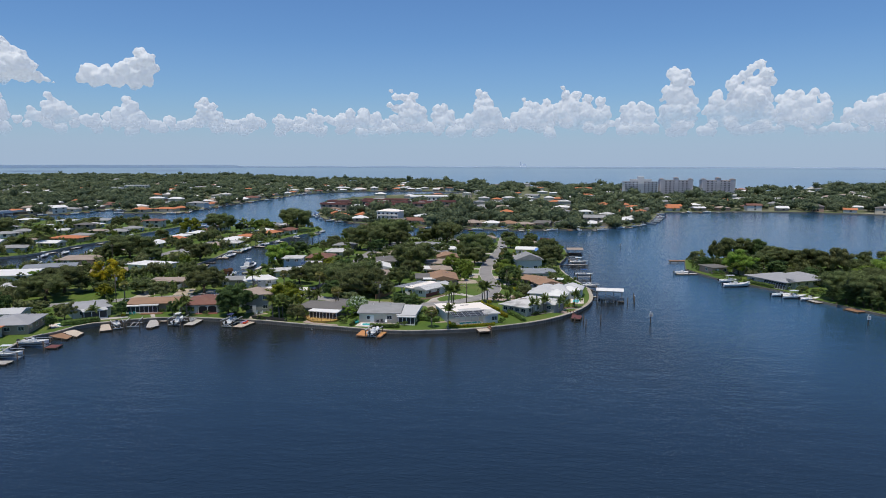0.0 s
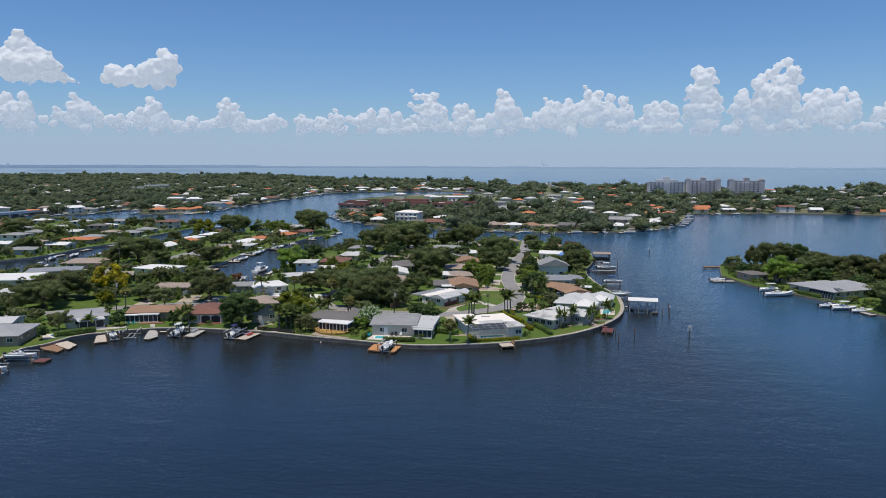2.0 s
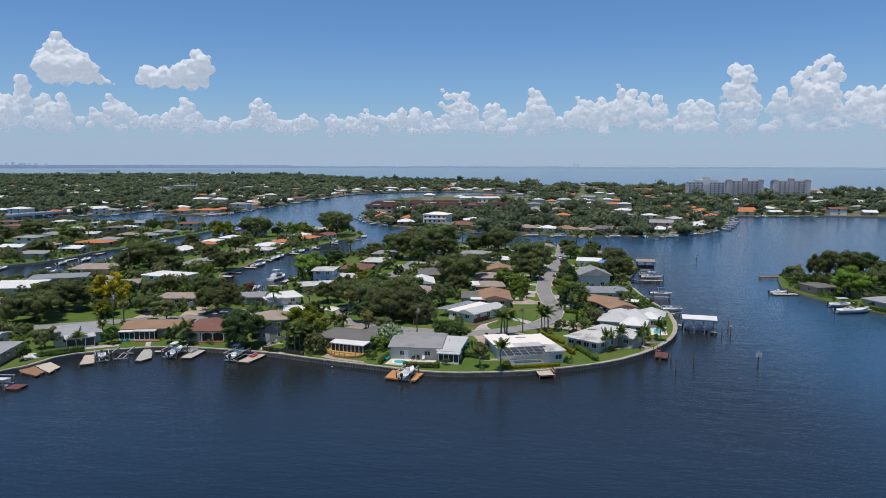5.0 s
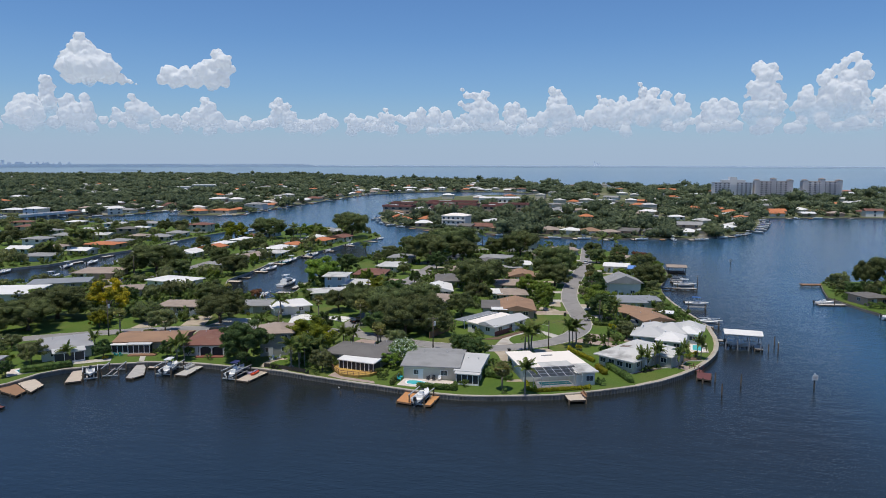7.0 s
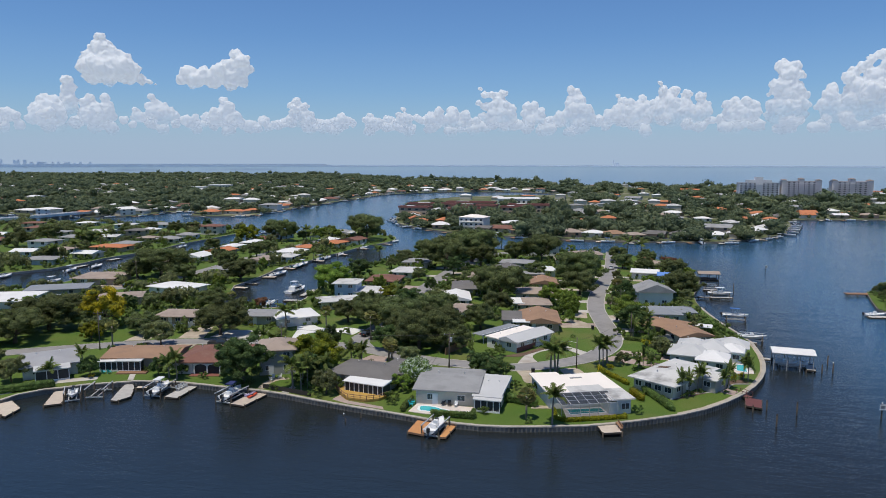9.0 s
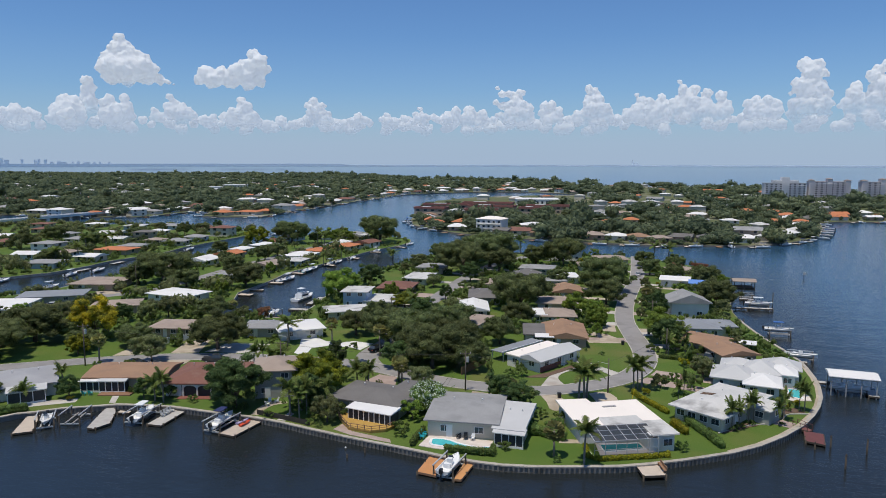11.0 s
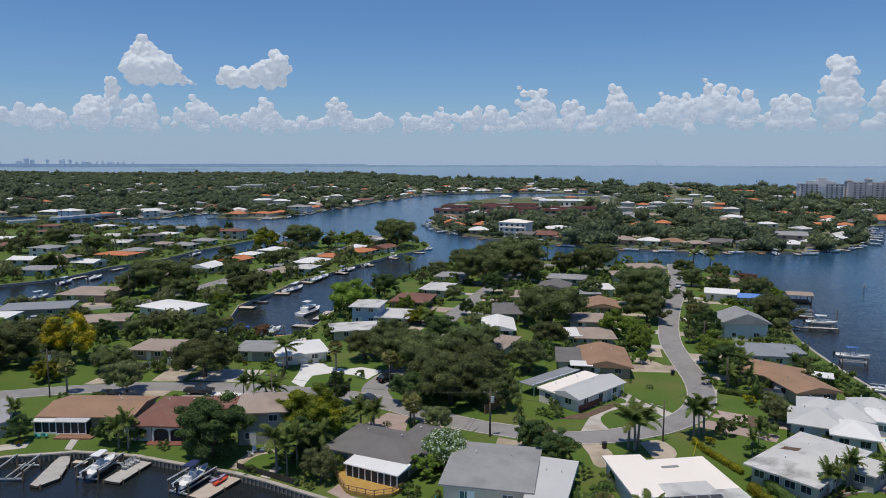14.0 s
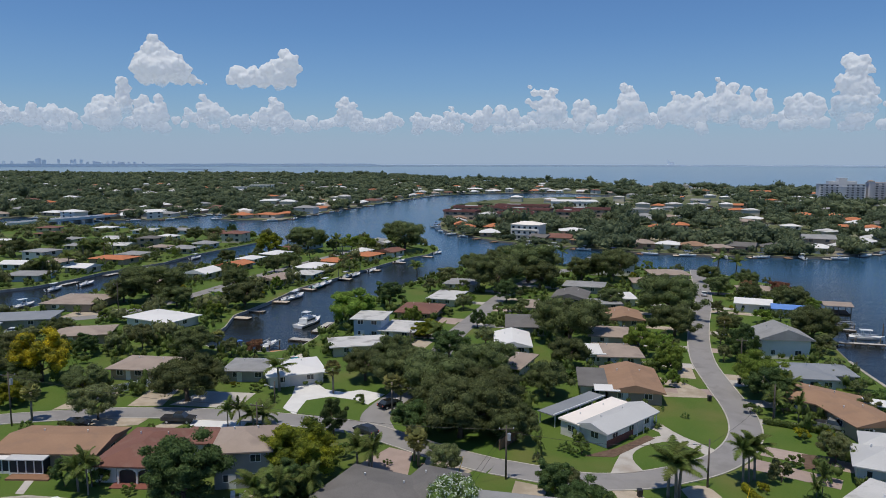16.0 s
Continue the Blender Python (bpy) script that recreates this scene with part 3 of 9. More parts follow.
setting("seawall_island", ribbon(ISLAND_SHORE, 0.0, -0.3, -1.6, 1.2), SEAWALL, "concrete seawall round the island", "seawall")
setting("seawall_cap", ribbon(FRONT + EAST[1:5], 0.2, -0.5, 1.3, 1.5), WALLCAP, "pale worn concrete cap on the seawall", "seawall")
setting("path_shell", ribbon(FRONT[31:], 0.65, 0.2, 1.38, 1.44), SAND_DRIVE, "sandy strip behind the seawall", "path")

ROAD_EAST = smooth_line([(10.6, 400), (10.6, 334), (7.8, 307), (6.0, 279), (6.0, 258), (7.7, 246), (9.2, 236), (10.6, 228), (11.2, 220), (10.6, 213),
                         (8.4, 206), (4.6, 200), (-0.2, 195.6), (-6, 191.5), (-13, 189.3), (-20, 190), (-26, 190.6)])
ROAD_WEST = smooth_line([(-26, 190.6), (-31, 191.7), (-37, 193.5), (-43.6, 196.2), (-51, 198.7), (-59, 198.6), (-70, 197.9), (-76, 197), (-86, 195),
                         (-96, 192), (-104, 188), (-112, 183.6), (-130, 172), (-190, 130)])
ROAD_NORTH = smooth_line([(-47, 198), (-51, 204), (-50.8, 212), (-50, 218), (-51, 240), (-53.9, 260), (-53.8, 292), (-53.9, 320), (-50, 360), (-40, 385)])
ROAD_FINGER = smooth_line([(-300, 190), (-200, 222), (-170, 245), (-155, 256), (-152, 280), (-154, 330), (-152, 400), (-150, 430)])
setting("road_east", ribbon(ROAD_EAST, 2.5, -2.5, 1.3, 1.46), ASPHALT, "pale worn asphalt street with a sweeping bend", "road")
setting("road_west", ribbon(ROAD_WEST, 2.5, -2.5, 1.3, 1.452), ASPHALT, "pale worn asphalt street behind the waterfront houses", "road")
setting("road_north", ribbon(ROAD_NORTH, 2.6, -2.6, 1.3, 1.456), ASPHALT, "pale asphalt side street under oaks", "road")
setting("road_finger", ribbon(ROAD_FINGER, 2.6, -2.6, 1.3, 1.45), ASPHALT, "pale asphalt street on the canal finger", "road")
for nm, line, sides in (("kerb_east", ROAD_EAST, (2.72, 2.5)), ("kerb_east_outer", ROAD_EAST, (-2.5, -2.72)), ("kerb_west", ROAD_WEST, (2.7, 2.5)), ("kerb_west_outer", ROAD_WEST, (-2.5, -2.7))):
    setting(nm, ribbon(line, sides[0], sides[1], 1.3, 1.52), CONCRETE, "pale concrete kerb along the street", "kerb")


def patch(name, outline, material, label, category="driveway", z=1.43):
    area = sum(a[0] * b[1] - b[0] * a[1] for a, b in zip(outline, outline[1:] + outline[:1]))
    setting(name, Shape().prism(outline if area > 0 else outline[::-1], 1.25, z), material, label, category)


patch("driveway_1", smooth_line([(-9.5, 192.6), (-8.9, 198.2), (-8.0, 203.5), (-4.6, 208.3), (-1.9, 210.7), (-5.9, 214.3), (-3.2, 216.6), (0.1, 211.4), (3.5, 208.6), (6.6, 205.5),
                                (4.5, 203.4), (2.2, 206.6), (-1.4, 208.3), (-4.8, 205.5), (-6.7, 201.9), (-6.6, 198.7), (-4.4, 194.6)], 1), CONCRETE, "pale curved concrete driveway")
patch("driveway_2", [(-64.2, 200.6), (-68.3, 203.3), (-70.1, 209.9), (-72.9, 216.3), (-69.2, 218.2), (-65.7, 215.2), (-61.5, 214.6), (-58.8, 217.0), (-53.4, 215.8), (-54.2, 209.5), (-57.4, 211.2), (-62.8, 211.5), (-66.2, 208.3), (-65.0, 203.0)],
      WHITE_DRIVE, "bright white concrete semicircular driveway")
patch("driveway_4", [(13.2, 210.5), (25, 207.5), (25.2, 203.5), (11.9, 206.6)], PAVERS, "pinkish paver driveway")
patch("driveway_5", [(11.2, 204.8), (22, 200.8), (21, 197.5), (8.8, 201.2)], PAVERS, "pinkish paver driveway beside a lawn")
patch("driveway_6", [(13.8, 223), (13.2, 220.6), (22, 221.3), (27, 219.5), (27, 222.7)], CONCRETE, "concrete driveway with a parked pickup")
patch("driveway_7", [(-2.0, 230.5), (6.2, 232.2), (5.4, 236), (2, 240.5), (-3.5, 243), (-4.5, 239.5), (0.2, 237), (0.5, 233.5), (-3, 233.3)], SAND_DRIVE, "sandy looped driveway")
patch("driveway_8", [(-22.0, 186.9), (-17.4, 186.3), (-17.2, 178.5), (-21.5, 178.5)], SAND_DRIVE, "stained sandy driveway")
patch("driveway_9", [(-43.2, 192.5), (-39.0, 191.6), (-36.5, 182), (-38, 179), (-43, 180.5), (-45.5, 184)], PAVERS, "broad pinkish paver driveway")
patch("driveway_10", [(-36.5, 191), (-28.5, 188.2), (-29.5, 186.3), (-36, 188.2)], SAND_DRIVE, "sandy kerbside apron")
patch("driveway_11", [(-98, 188.5), (-88, 192.6), (-87.5, 188.5), (-96, 184)], SAND_DRIVE, "sandy driveway before a brown house")
patch("driveway_12", [(-83.5, 192.5), (-79.5, 193.8), (-82, 184.6), (-85.5, 184.2)], SAND_DRIVE, "curved sandy garden path")
patch("driveway_13", [(-80, 194), (-70.5, 195.4), (-69.5, 191), (-79, 190)], WHITE_DRIVE, "pale concrete driveway with parked truck")
patch("driveway_14", [(-96, 195.6), (-90, 197.7), (-94, 209), (-99, 207)], SAND_DRIVE, "sandy driveway to a garage")
patch("driveway_15", [(-89, 198.5), (-76, 200.4), (-77.5, 209), (-88, 207)], CONCRETE, "dappled concrete driveway under an oak")
patch("driveway_16", [(-107.5, 190), (-102.5, 192.5), (-103, 205), (-109, 204)], SAND_DRIVE, "sandy side driveway")
patch("driveway_17", [(0.8, 244), (4.2, 243.8), (3.6, 252), (-1, 251)], SAND_DRIVE, "sandy driveway")
patch("driveway_18", [(11.2, 241), (17.5, 243.5), (17, 246.5), (10.4, 245)], CONCRETE, "short concrete driveway")
patch("driveway_19", [(9.5, 284), (16, 287), (15.5, 291), (9, 288)], CONCRETE, "short concrete driveway")
patch("driveway_20", [(-51, 222), (-46, 224), (-45, 231), (-51.5, 231)], CONCRETE, "shaded concrete driveway")
patch("driveway_21", [(-57, 250), (-62, 252), (-62.5, 258), (-57, 257)], SAND_DRIVE, "sandy driveway")
patch("driveway_22", [(-168, 250), (-160, 256), (-155, 262), (-158, 266), (-170, 258)], SAND_DRIVE, "brown paved forecourt")
patch("driveway_23", [(-57, 276), (-66, 278), (-66, 284), (-57, 283)], PAVERS, "pinkish paver driveway")
patch("driveway_24", smooth_line([(-8.9, 188.0), (-5.8, 189.3), (-3.4, 185.0), (-3.3, 181.0), (-6.0, 179.6), (-7.3, 184.4)], 1), SAND_DRIVE, "sandy driveway arm round a palm lawn", z=1.436)
patch("driveway_25", smooth_line([(0.1, 191.1), (1.8, 192.9), (3.8, 193.1), (5.8, 189.3), (5.2, 186.2), (2.5, 184.6), (1.0, 188.8)], 1), SAND_DRIVE, "stained sandy driveway arm", z=1.436)
patch("mulch_bed_1", smooth_line([(-36.5, 188.5), (-28.8, 186.5), (-29.5, 183.5), (-36, 184.5)], 1), MULCH, "brown mulch bed", "flower bed", 1.44)
patch("mulch_bed_2", [(-13.8, 198.2), (-9.3, 199.2), (-3.5, 208.6), (-4.8, 209.6), (-9.0, 203)], MULCH, "brown mulch bed under a house wall", "flower bed", 1.445)
patch("garden_path_1", [(31.9, 184.6), (34.4, 182.9), (33.9, 181.7), (31.4, 183.2)], PAVERS, "pink paver path from a dock to a house", "garden path", 1.445)
patch("mulch_bed_5", smooth_line([(22.4, 176.4), (24.6, 178.0), (27.2, 180.6), (29.0, 181.6), (28.2, 183.0), (25.4, 181.2), (22.9, 177.6)], 1), MULCH, "dark mulch bed under palms", "flower bed", 1.44)
patch("mulch_bed_6", smooth_line([(33.2, 186.0), (33.8, 188.0), (34.9, 189.4), (36.4, 190.0), (38.2, 190.4), (38.0, 192.6), (35.4, 192.4), (33.6, 190.4), (32.8, 187.6)], 1), MULCH, "dark mulch bed with palms", "flower bed", 1.44)
patch("mulch_bed_3", smooth_line([(17.5, 203), (22, 205.6), (23, 209), (18, 209)], 1), MULCH, "brown mulch bed", "flower bed", 1.44)
patch("mulch_bed_4", smooth_line([(-52, 205.5), (-47.5, 203.2), (-45.8, 204.5), (-47.5, 213), (-49.3, 214)], 1), SCRUB, "rough grass island by the street", "verge", 1.44)

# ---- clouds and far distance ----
# sea haze put into the plain colours of the far shore and towers
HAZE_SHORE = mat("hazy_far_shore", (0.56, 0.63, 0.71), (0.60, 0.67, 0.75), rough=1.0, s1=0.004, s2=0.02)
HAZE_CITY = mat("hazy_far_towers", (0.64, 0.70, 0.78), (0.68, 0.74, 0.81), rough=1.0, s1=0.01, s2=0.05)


def bearing(heading, distance, z=0.0):
    """A place by its heading in degrees left of north."""
    return (-math.sin(radians(heading)) * distance, math.cos(radians(heading)) * distance, z)


# added glowing shell, thinning upwards, stands in for haze over the bay
haze = bpy.data.materials.new("sea_haze_glow")
haze.use_nodes = True
hn = haze.node_tree
hn.nodes.remove(hn.nodes["Principled BSDF"])
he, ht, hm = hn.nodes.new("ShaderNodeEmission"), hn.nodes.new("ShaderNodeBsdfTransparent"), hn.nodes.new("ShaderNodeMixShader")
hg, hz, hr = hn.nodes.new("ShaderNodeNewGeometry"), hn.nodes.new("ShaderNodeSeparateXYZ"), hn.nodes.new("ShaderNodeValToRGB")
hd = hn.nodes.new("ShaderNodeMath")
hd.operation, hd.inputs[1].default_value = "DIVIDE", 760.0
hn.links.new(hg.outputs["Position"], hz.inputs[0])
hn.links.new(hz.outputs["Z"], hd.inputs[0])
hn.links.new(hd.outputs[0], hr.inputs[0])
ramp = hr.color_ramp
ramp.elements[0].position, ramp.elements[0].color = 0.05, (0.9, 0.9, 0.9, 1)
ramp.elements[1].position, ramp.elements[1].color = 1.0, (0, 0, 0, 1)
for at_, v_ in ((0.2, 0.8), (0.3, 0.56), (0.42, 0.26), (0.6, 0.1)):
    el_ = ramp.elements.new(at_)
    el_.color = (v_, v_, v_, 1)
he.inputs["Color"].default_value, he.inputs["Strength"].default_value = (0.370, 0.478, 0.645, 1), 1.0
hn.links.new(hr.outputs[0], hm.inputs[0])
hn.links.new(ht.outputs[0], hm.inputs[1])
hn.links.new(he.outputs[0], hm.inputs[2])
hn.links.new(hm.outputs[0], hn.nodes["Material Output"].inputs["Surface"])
setting("backdrop_haze", ring(4200, 4200, 24, 790), haze, "pale blue glowing shell standing in for sea haze", "haze")
shore = Shape()
hs = [80 - i * 0.5 for i in range(281)]
pts = [bearing(h, 4140)[:2] for h in hs]
tops = [27 + 3 * noise.noise(Vector((h * 0.35, 0, 0))) + (7 if h > 22 else 0) + 2 * noise.noise(Vector((h * 3, 3, 0))) for h in hs]
n = len(pts)
shore.add([(*p, 18) for p in pts] + [(*p, z) for p, z in zip(pts, tops)] + [(p[0] * 1.01, p[1] * 1.01, z) for p, z in zip(pts, tops)],
          [(i + 1, i, n + i, n + i + 1) for i in range(n - 1)] + [(n + i + 1, n + i, 2 * n + i, 2 * n + i + 1) for i in range(n - 1)])
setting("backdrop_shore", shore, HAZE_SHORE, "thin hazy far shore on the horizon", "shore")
rc = random.Random(8)
city = Shape()
for i in range(34):
    h = rc.uniform(38.5, 49.5)
    x, y, _ = bearing(h, 4150)
    w = rc.uniform(9, 20)
    city.obox(x, y, w, w, h, 20, rc.uniform(40, 47) + (17 * rc.random() if 43 < h < 48.5 else 0))
x, y, _ = bearing(-0.2, 4150)
city.obox(x, y, 6, 6, 0, 20, 56)
city.obox(x + 18, y, 24, 9, 0, 20, 42)
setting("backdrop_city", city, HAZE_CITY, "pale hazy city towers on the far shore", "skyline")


def cloud(lumps, distance, seed, voxel=7.0, name="cloud", label="white cumulus cloud with a grey base"):
    """A heaped cloud from its main lumps (heading, elevation and radius in degrees as seen from the estate), each budding into smaller ones."""
    r = random.Random(seed)
    s = Shape()
    k = distance * math.pi / 180
    h0 = sum(q[0] for q in lumps) / len(lumps)
    z0 = min(q[1] - q[2] for q in lumps)

    def bud(c, size, level):
        s.blob(c, size, size * 1.1, size * 0.92, 2, 0.3, seed * 9 + len(s.v) % 97)
        if level:
            for _ in range(11 if level == 2 else 5):
                d = Vector((r.gauss(0, 1), r.gauss(-0.25, 0.8), r.gauss(0.3, 0.75))).normalized()
                bud((c[0] + d.x * size * 0.82, c[1] + d.y * size * 0.82, max(c[2] + d.z * size * 0.78, 0.2 * size)), size * r.uniform(0.26, 0.46), level - 1)

    low = [] if distance < 4000 or z0 < 2.0 else [(h + r.uniform(-0.2, 0.2), 3.0 + (e - 3.0) * f, q * 1.2) for h, e, q in lumps if e > 3.5 for f in (0.25, 0.6)]
    z0 = min(q[1] - q[2] for q in list(lumps) + low)
    for h, e, q in list(lumps) + low:
        bud(((h0 - h) * k, r.uniform(-0.5, 0.5) * q * k, (e - z0) * k), q * k * 0.86, 2)
    m = s.mesh(name)
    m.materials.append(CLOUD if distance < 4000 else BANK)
    x, y, z = bearing(h0, distance, 45.5 + z0 * k)
    x, y = x + 11, y + 38
    ob = new("backdrop_" + name, m)
    ob.matrix_basis = pose(x, y, z, 0, 0, h0)
    rm = ob.modifiers.new("merge", "REMESH")
    rm.mode, rm.voxel_size, rm.use_smooth_shade = "VOXEL", voxel, True
    tx = bpy.data.textures.get("billows") or bpy.data.textures.new("billows", "CLOUDS")
    tx.noise_scale, tx.noise_depth = 20.0, 4
    dm = ob.modifiers.new("billow", "DISPLACE")
    dm.texture, dm.strength, dm.texture_coords, dm.mid_level = tx, 22.0, "GLOBAL", 0.5
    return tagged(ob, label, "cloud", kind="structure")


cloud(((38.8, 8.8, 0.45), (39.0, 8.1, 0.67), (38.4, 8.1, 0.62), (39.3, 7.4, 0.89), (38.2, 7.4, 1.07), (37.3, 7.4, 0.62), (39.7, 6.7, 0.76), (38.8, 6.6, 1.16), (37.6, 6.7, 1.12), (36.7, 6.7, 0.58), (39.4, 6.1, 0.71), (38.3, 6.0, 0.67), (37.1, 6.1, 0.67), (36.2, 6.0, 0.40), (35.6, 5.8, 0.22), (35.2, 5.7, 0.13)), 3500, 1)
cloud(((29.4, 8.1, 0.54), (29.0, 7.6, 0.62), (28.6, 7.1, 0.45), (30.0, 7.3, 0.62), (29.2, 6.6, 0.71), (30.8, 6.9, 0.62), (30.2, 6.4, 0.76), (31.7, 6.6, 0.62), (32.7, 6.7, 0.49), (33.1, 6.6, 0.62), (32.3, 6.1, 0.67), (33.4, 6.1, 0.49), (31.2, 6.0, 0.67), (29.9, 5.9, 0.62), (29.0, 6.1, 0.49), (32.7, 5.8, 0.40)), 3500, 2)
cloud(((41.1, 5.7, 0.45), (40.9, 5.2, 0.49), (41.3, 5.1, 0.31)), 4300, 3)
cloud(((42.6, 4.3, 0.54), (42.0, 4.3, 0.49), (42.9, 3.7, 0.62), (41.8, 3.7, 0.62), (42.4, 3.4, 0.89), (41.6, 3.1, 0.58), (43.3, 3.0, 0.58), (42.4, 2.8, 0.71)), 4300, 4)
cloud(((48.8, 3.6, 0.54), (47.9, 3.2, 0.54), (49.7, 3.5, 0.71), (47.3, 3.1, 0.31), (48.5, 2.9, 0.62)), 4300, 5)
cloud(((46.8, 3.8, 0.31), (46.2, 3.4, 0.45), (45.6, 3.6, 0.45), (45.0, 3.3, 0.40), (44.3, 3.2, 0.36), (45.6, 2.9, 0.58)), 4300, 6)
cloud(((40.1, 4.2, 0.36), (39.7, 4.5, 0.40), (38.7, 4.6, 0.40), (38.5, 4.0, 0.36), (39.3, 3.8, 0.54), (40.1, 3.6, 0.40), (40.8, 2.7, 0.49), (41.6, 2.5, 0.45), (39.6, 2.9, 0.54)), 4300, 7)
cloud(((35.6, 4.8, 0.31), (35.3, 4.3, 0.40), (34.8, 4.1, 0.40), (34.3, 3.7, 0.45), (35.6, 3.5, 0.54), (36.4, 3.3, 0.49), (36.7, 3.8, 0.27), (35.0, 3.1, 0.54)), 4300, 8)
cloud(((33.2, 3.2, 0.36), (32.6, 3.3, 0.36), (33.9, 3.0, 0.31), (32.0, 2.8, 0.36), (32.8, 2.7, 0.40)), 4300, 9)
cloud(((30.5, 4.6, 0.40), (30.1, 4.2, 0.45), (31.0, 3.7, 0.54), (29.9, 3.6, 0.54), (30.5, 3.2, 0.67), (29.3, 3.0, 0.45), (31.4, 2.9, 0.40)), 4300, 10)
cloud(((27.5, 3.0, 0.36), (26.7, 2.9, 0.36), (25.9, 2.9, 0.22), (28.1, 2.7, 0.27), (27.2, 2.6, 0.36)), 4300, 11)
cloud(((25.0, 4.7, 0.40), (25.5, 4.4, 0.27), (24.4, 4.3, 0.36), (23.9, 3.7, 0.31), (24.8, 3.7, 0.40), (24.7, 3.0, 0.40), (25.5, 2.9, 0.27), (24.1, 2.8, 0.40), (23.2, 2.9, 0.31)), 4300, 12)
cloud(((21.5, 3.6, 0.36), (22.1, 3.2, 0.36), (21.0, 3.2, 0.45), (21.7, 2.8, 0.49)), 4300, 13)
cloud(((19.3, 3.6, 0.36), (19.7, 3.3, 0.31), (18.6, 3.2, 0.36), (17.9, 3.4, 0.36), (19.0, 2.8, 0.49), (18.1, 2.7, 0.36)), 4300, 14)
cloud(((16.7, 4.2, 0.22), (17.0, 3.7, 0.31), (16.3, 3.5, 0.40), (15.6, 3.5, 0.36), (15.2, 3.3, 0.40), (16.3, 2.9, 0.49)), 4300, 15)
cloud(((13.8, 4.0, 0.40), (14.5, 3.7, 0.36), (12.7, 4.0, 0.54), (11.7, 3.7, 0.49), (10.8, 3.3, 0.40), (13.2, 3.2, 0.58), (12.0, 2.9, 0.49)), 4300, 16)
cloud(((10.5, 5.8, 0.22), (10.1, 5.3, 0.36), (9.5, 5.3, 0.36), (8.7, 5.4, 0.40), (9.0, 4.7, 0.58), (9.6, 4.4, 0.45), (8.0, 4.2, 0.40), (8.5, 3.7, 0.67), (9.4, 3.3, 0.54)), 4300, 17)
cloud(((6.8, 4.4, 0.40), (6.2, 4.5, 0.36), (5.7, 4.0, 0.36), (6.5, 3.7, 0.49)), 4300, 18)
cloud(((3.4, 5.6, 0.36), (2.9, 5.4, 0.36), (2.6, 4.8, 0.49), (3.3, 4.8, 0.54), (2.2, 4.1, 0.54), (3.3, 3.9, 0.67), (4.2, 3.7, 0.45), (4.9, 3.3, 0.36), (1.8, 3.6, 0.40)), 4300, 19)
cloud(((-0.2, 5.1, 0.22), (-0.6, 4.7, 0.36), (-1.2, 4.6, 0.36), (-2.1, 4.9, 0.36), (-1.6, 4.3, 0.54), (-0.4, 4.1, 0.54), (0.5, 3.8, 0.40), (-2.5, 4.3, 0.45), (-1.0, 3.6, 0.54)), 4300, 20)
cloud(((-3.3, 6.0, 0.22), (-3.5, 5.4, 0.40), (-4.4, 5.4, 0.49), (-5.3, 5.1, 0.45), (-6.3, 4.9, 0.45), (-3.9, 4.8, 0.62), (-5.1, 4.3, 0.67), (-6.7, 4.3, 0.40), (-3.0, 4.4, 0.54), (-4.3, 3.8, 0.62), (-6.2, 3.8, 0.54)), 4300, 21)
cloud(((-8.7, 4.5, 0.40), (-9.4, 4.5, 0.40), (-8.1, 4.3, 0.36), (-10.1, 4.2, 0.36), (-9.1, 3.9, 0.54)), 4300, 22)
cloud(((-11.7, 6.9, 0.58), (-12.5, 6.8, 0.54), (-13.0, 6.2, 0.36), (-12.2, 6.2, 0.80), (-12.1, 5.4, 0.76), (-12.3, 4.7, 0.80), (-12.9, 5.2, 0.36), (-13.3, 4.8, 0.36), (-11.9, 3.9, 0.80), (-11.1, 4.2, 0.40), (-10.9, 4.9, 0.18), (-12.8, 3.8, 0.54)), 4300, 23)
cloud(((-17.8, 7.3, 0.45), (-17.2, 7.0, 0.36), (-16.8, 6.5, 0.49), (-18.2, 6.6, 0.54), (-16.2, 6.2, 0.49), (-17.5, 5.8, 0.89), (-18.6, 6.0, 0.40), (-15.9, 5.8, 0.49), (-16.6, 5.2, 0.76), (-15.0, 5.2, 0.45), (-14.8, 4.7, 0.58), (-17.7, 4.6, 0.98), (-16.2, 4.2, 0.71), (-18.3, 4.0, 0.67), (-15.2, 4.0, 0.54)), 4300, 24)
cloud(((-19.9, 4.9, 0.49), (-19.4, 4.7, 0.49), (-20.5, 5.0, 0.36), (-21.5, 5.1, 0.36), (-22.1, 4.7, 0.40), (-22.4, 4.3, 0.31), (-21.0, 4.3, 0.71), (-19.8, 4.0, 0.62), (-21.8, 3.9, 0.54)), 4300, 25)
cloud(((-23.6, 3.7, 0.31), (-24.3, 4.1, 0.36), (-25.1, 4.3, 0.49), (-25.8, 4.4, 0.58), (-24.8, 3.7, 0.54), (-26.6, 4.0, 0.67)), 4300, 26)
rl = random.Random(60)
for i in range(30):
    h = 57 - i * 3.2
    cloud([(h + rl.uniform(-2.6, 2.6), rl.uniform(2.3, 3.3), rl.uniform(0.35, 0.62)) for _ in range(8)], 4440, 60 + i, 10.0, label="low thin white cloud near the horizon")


# ---- houses ----
MESHES = {}


def shared(key, make):
    if key not in MESHES:
        MESHES[key] = make()
    return MESHES[key]


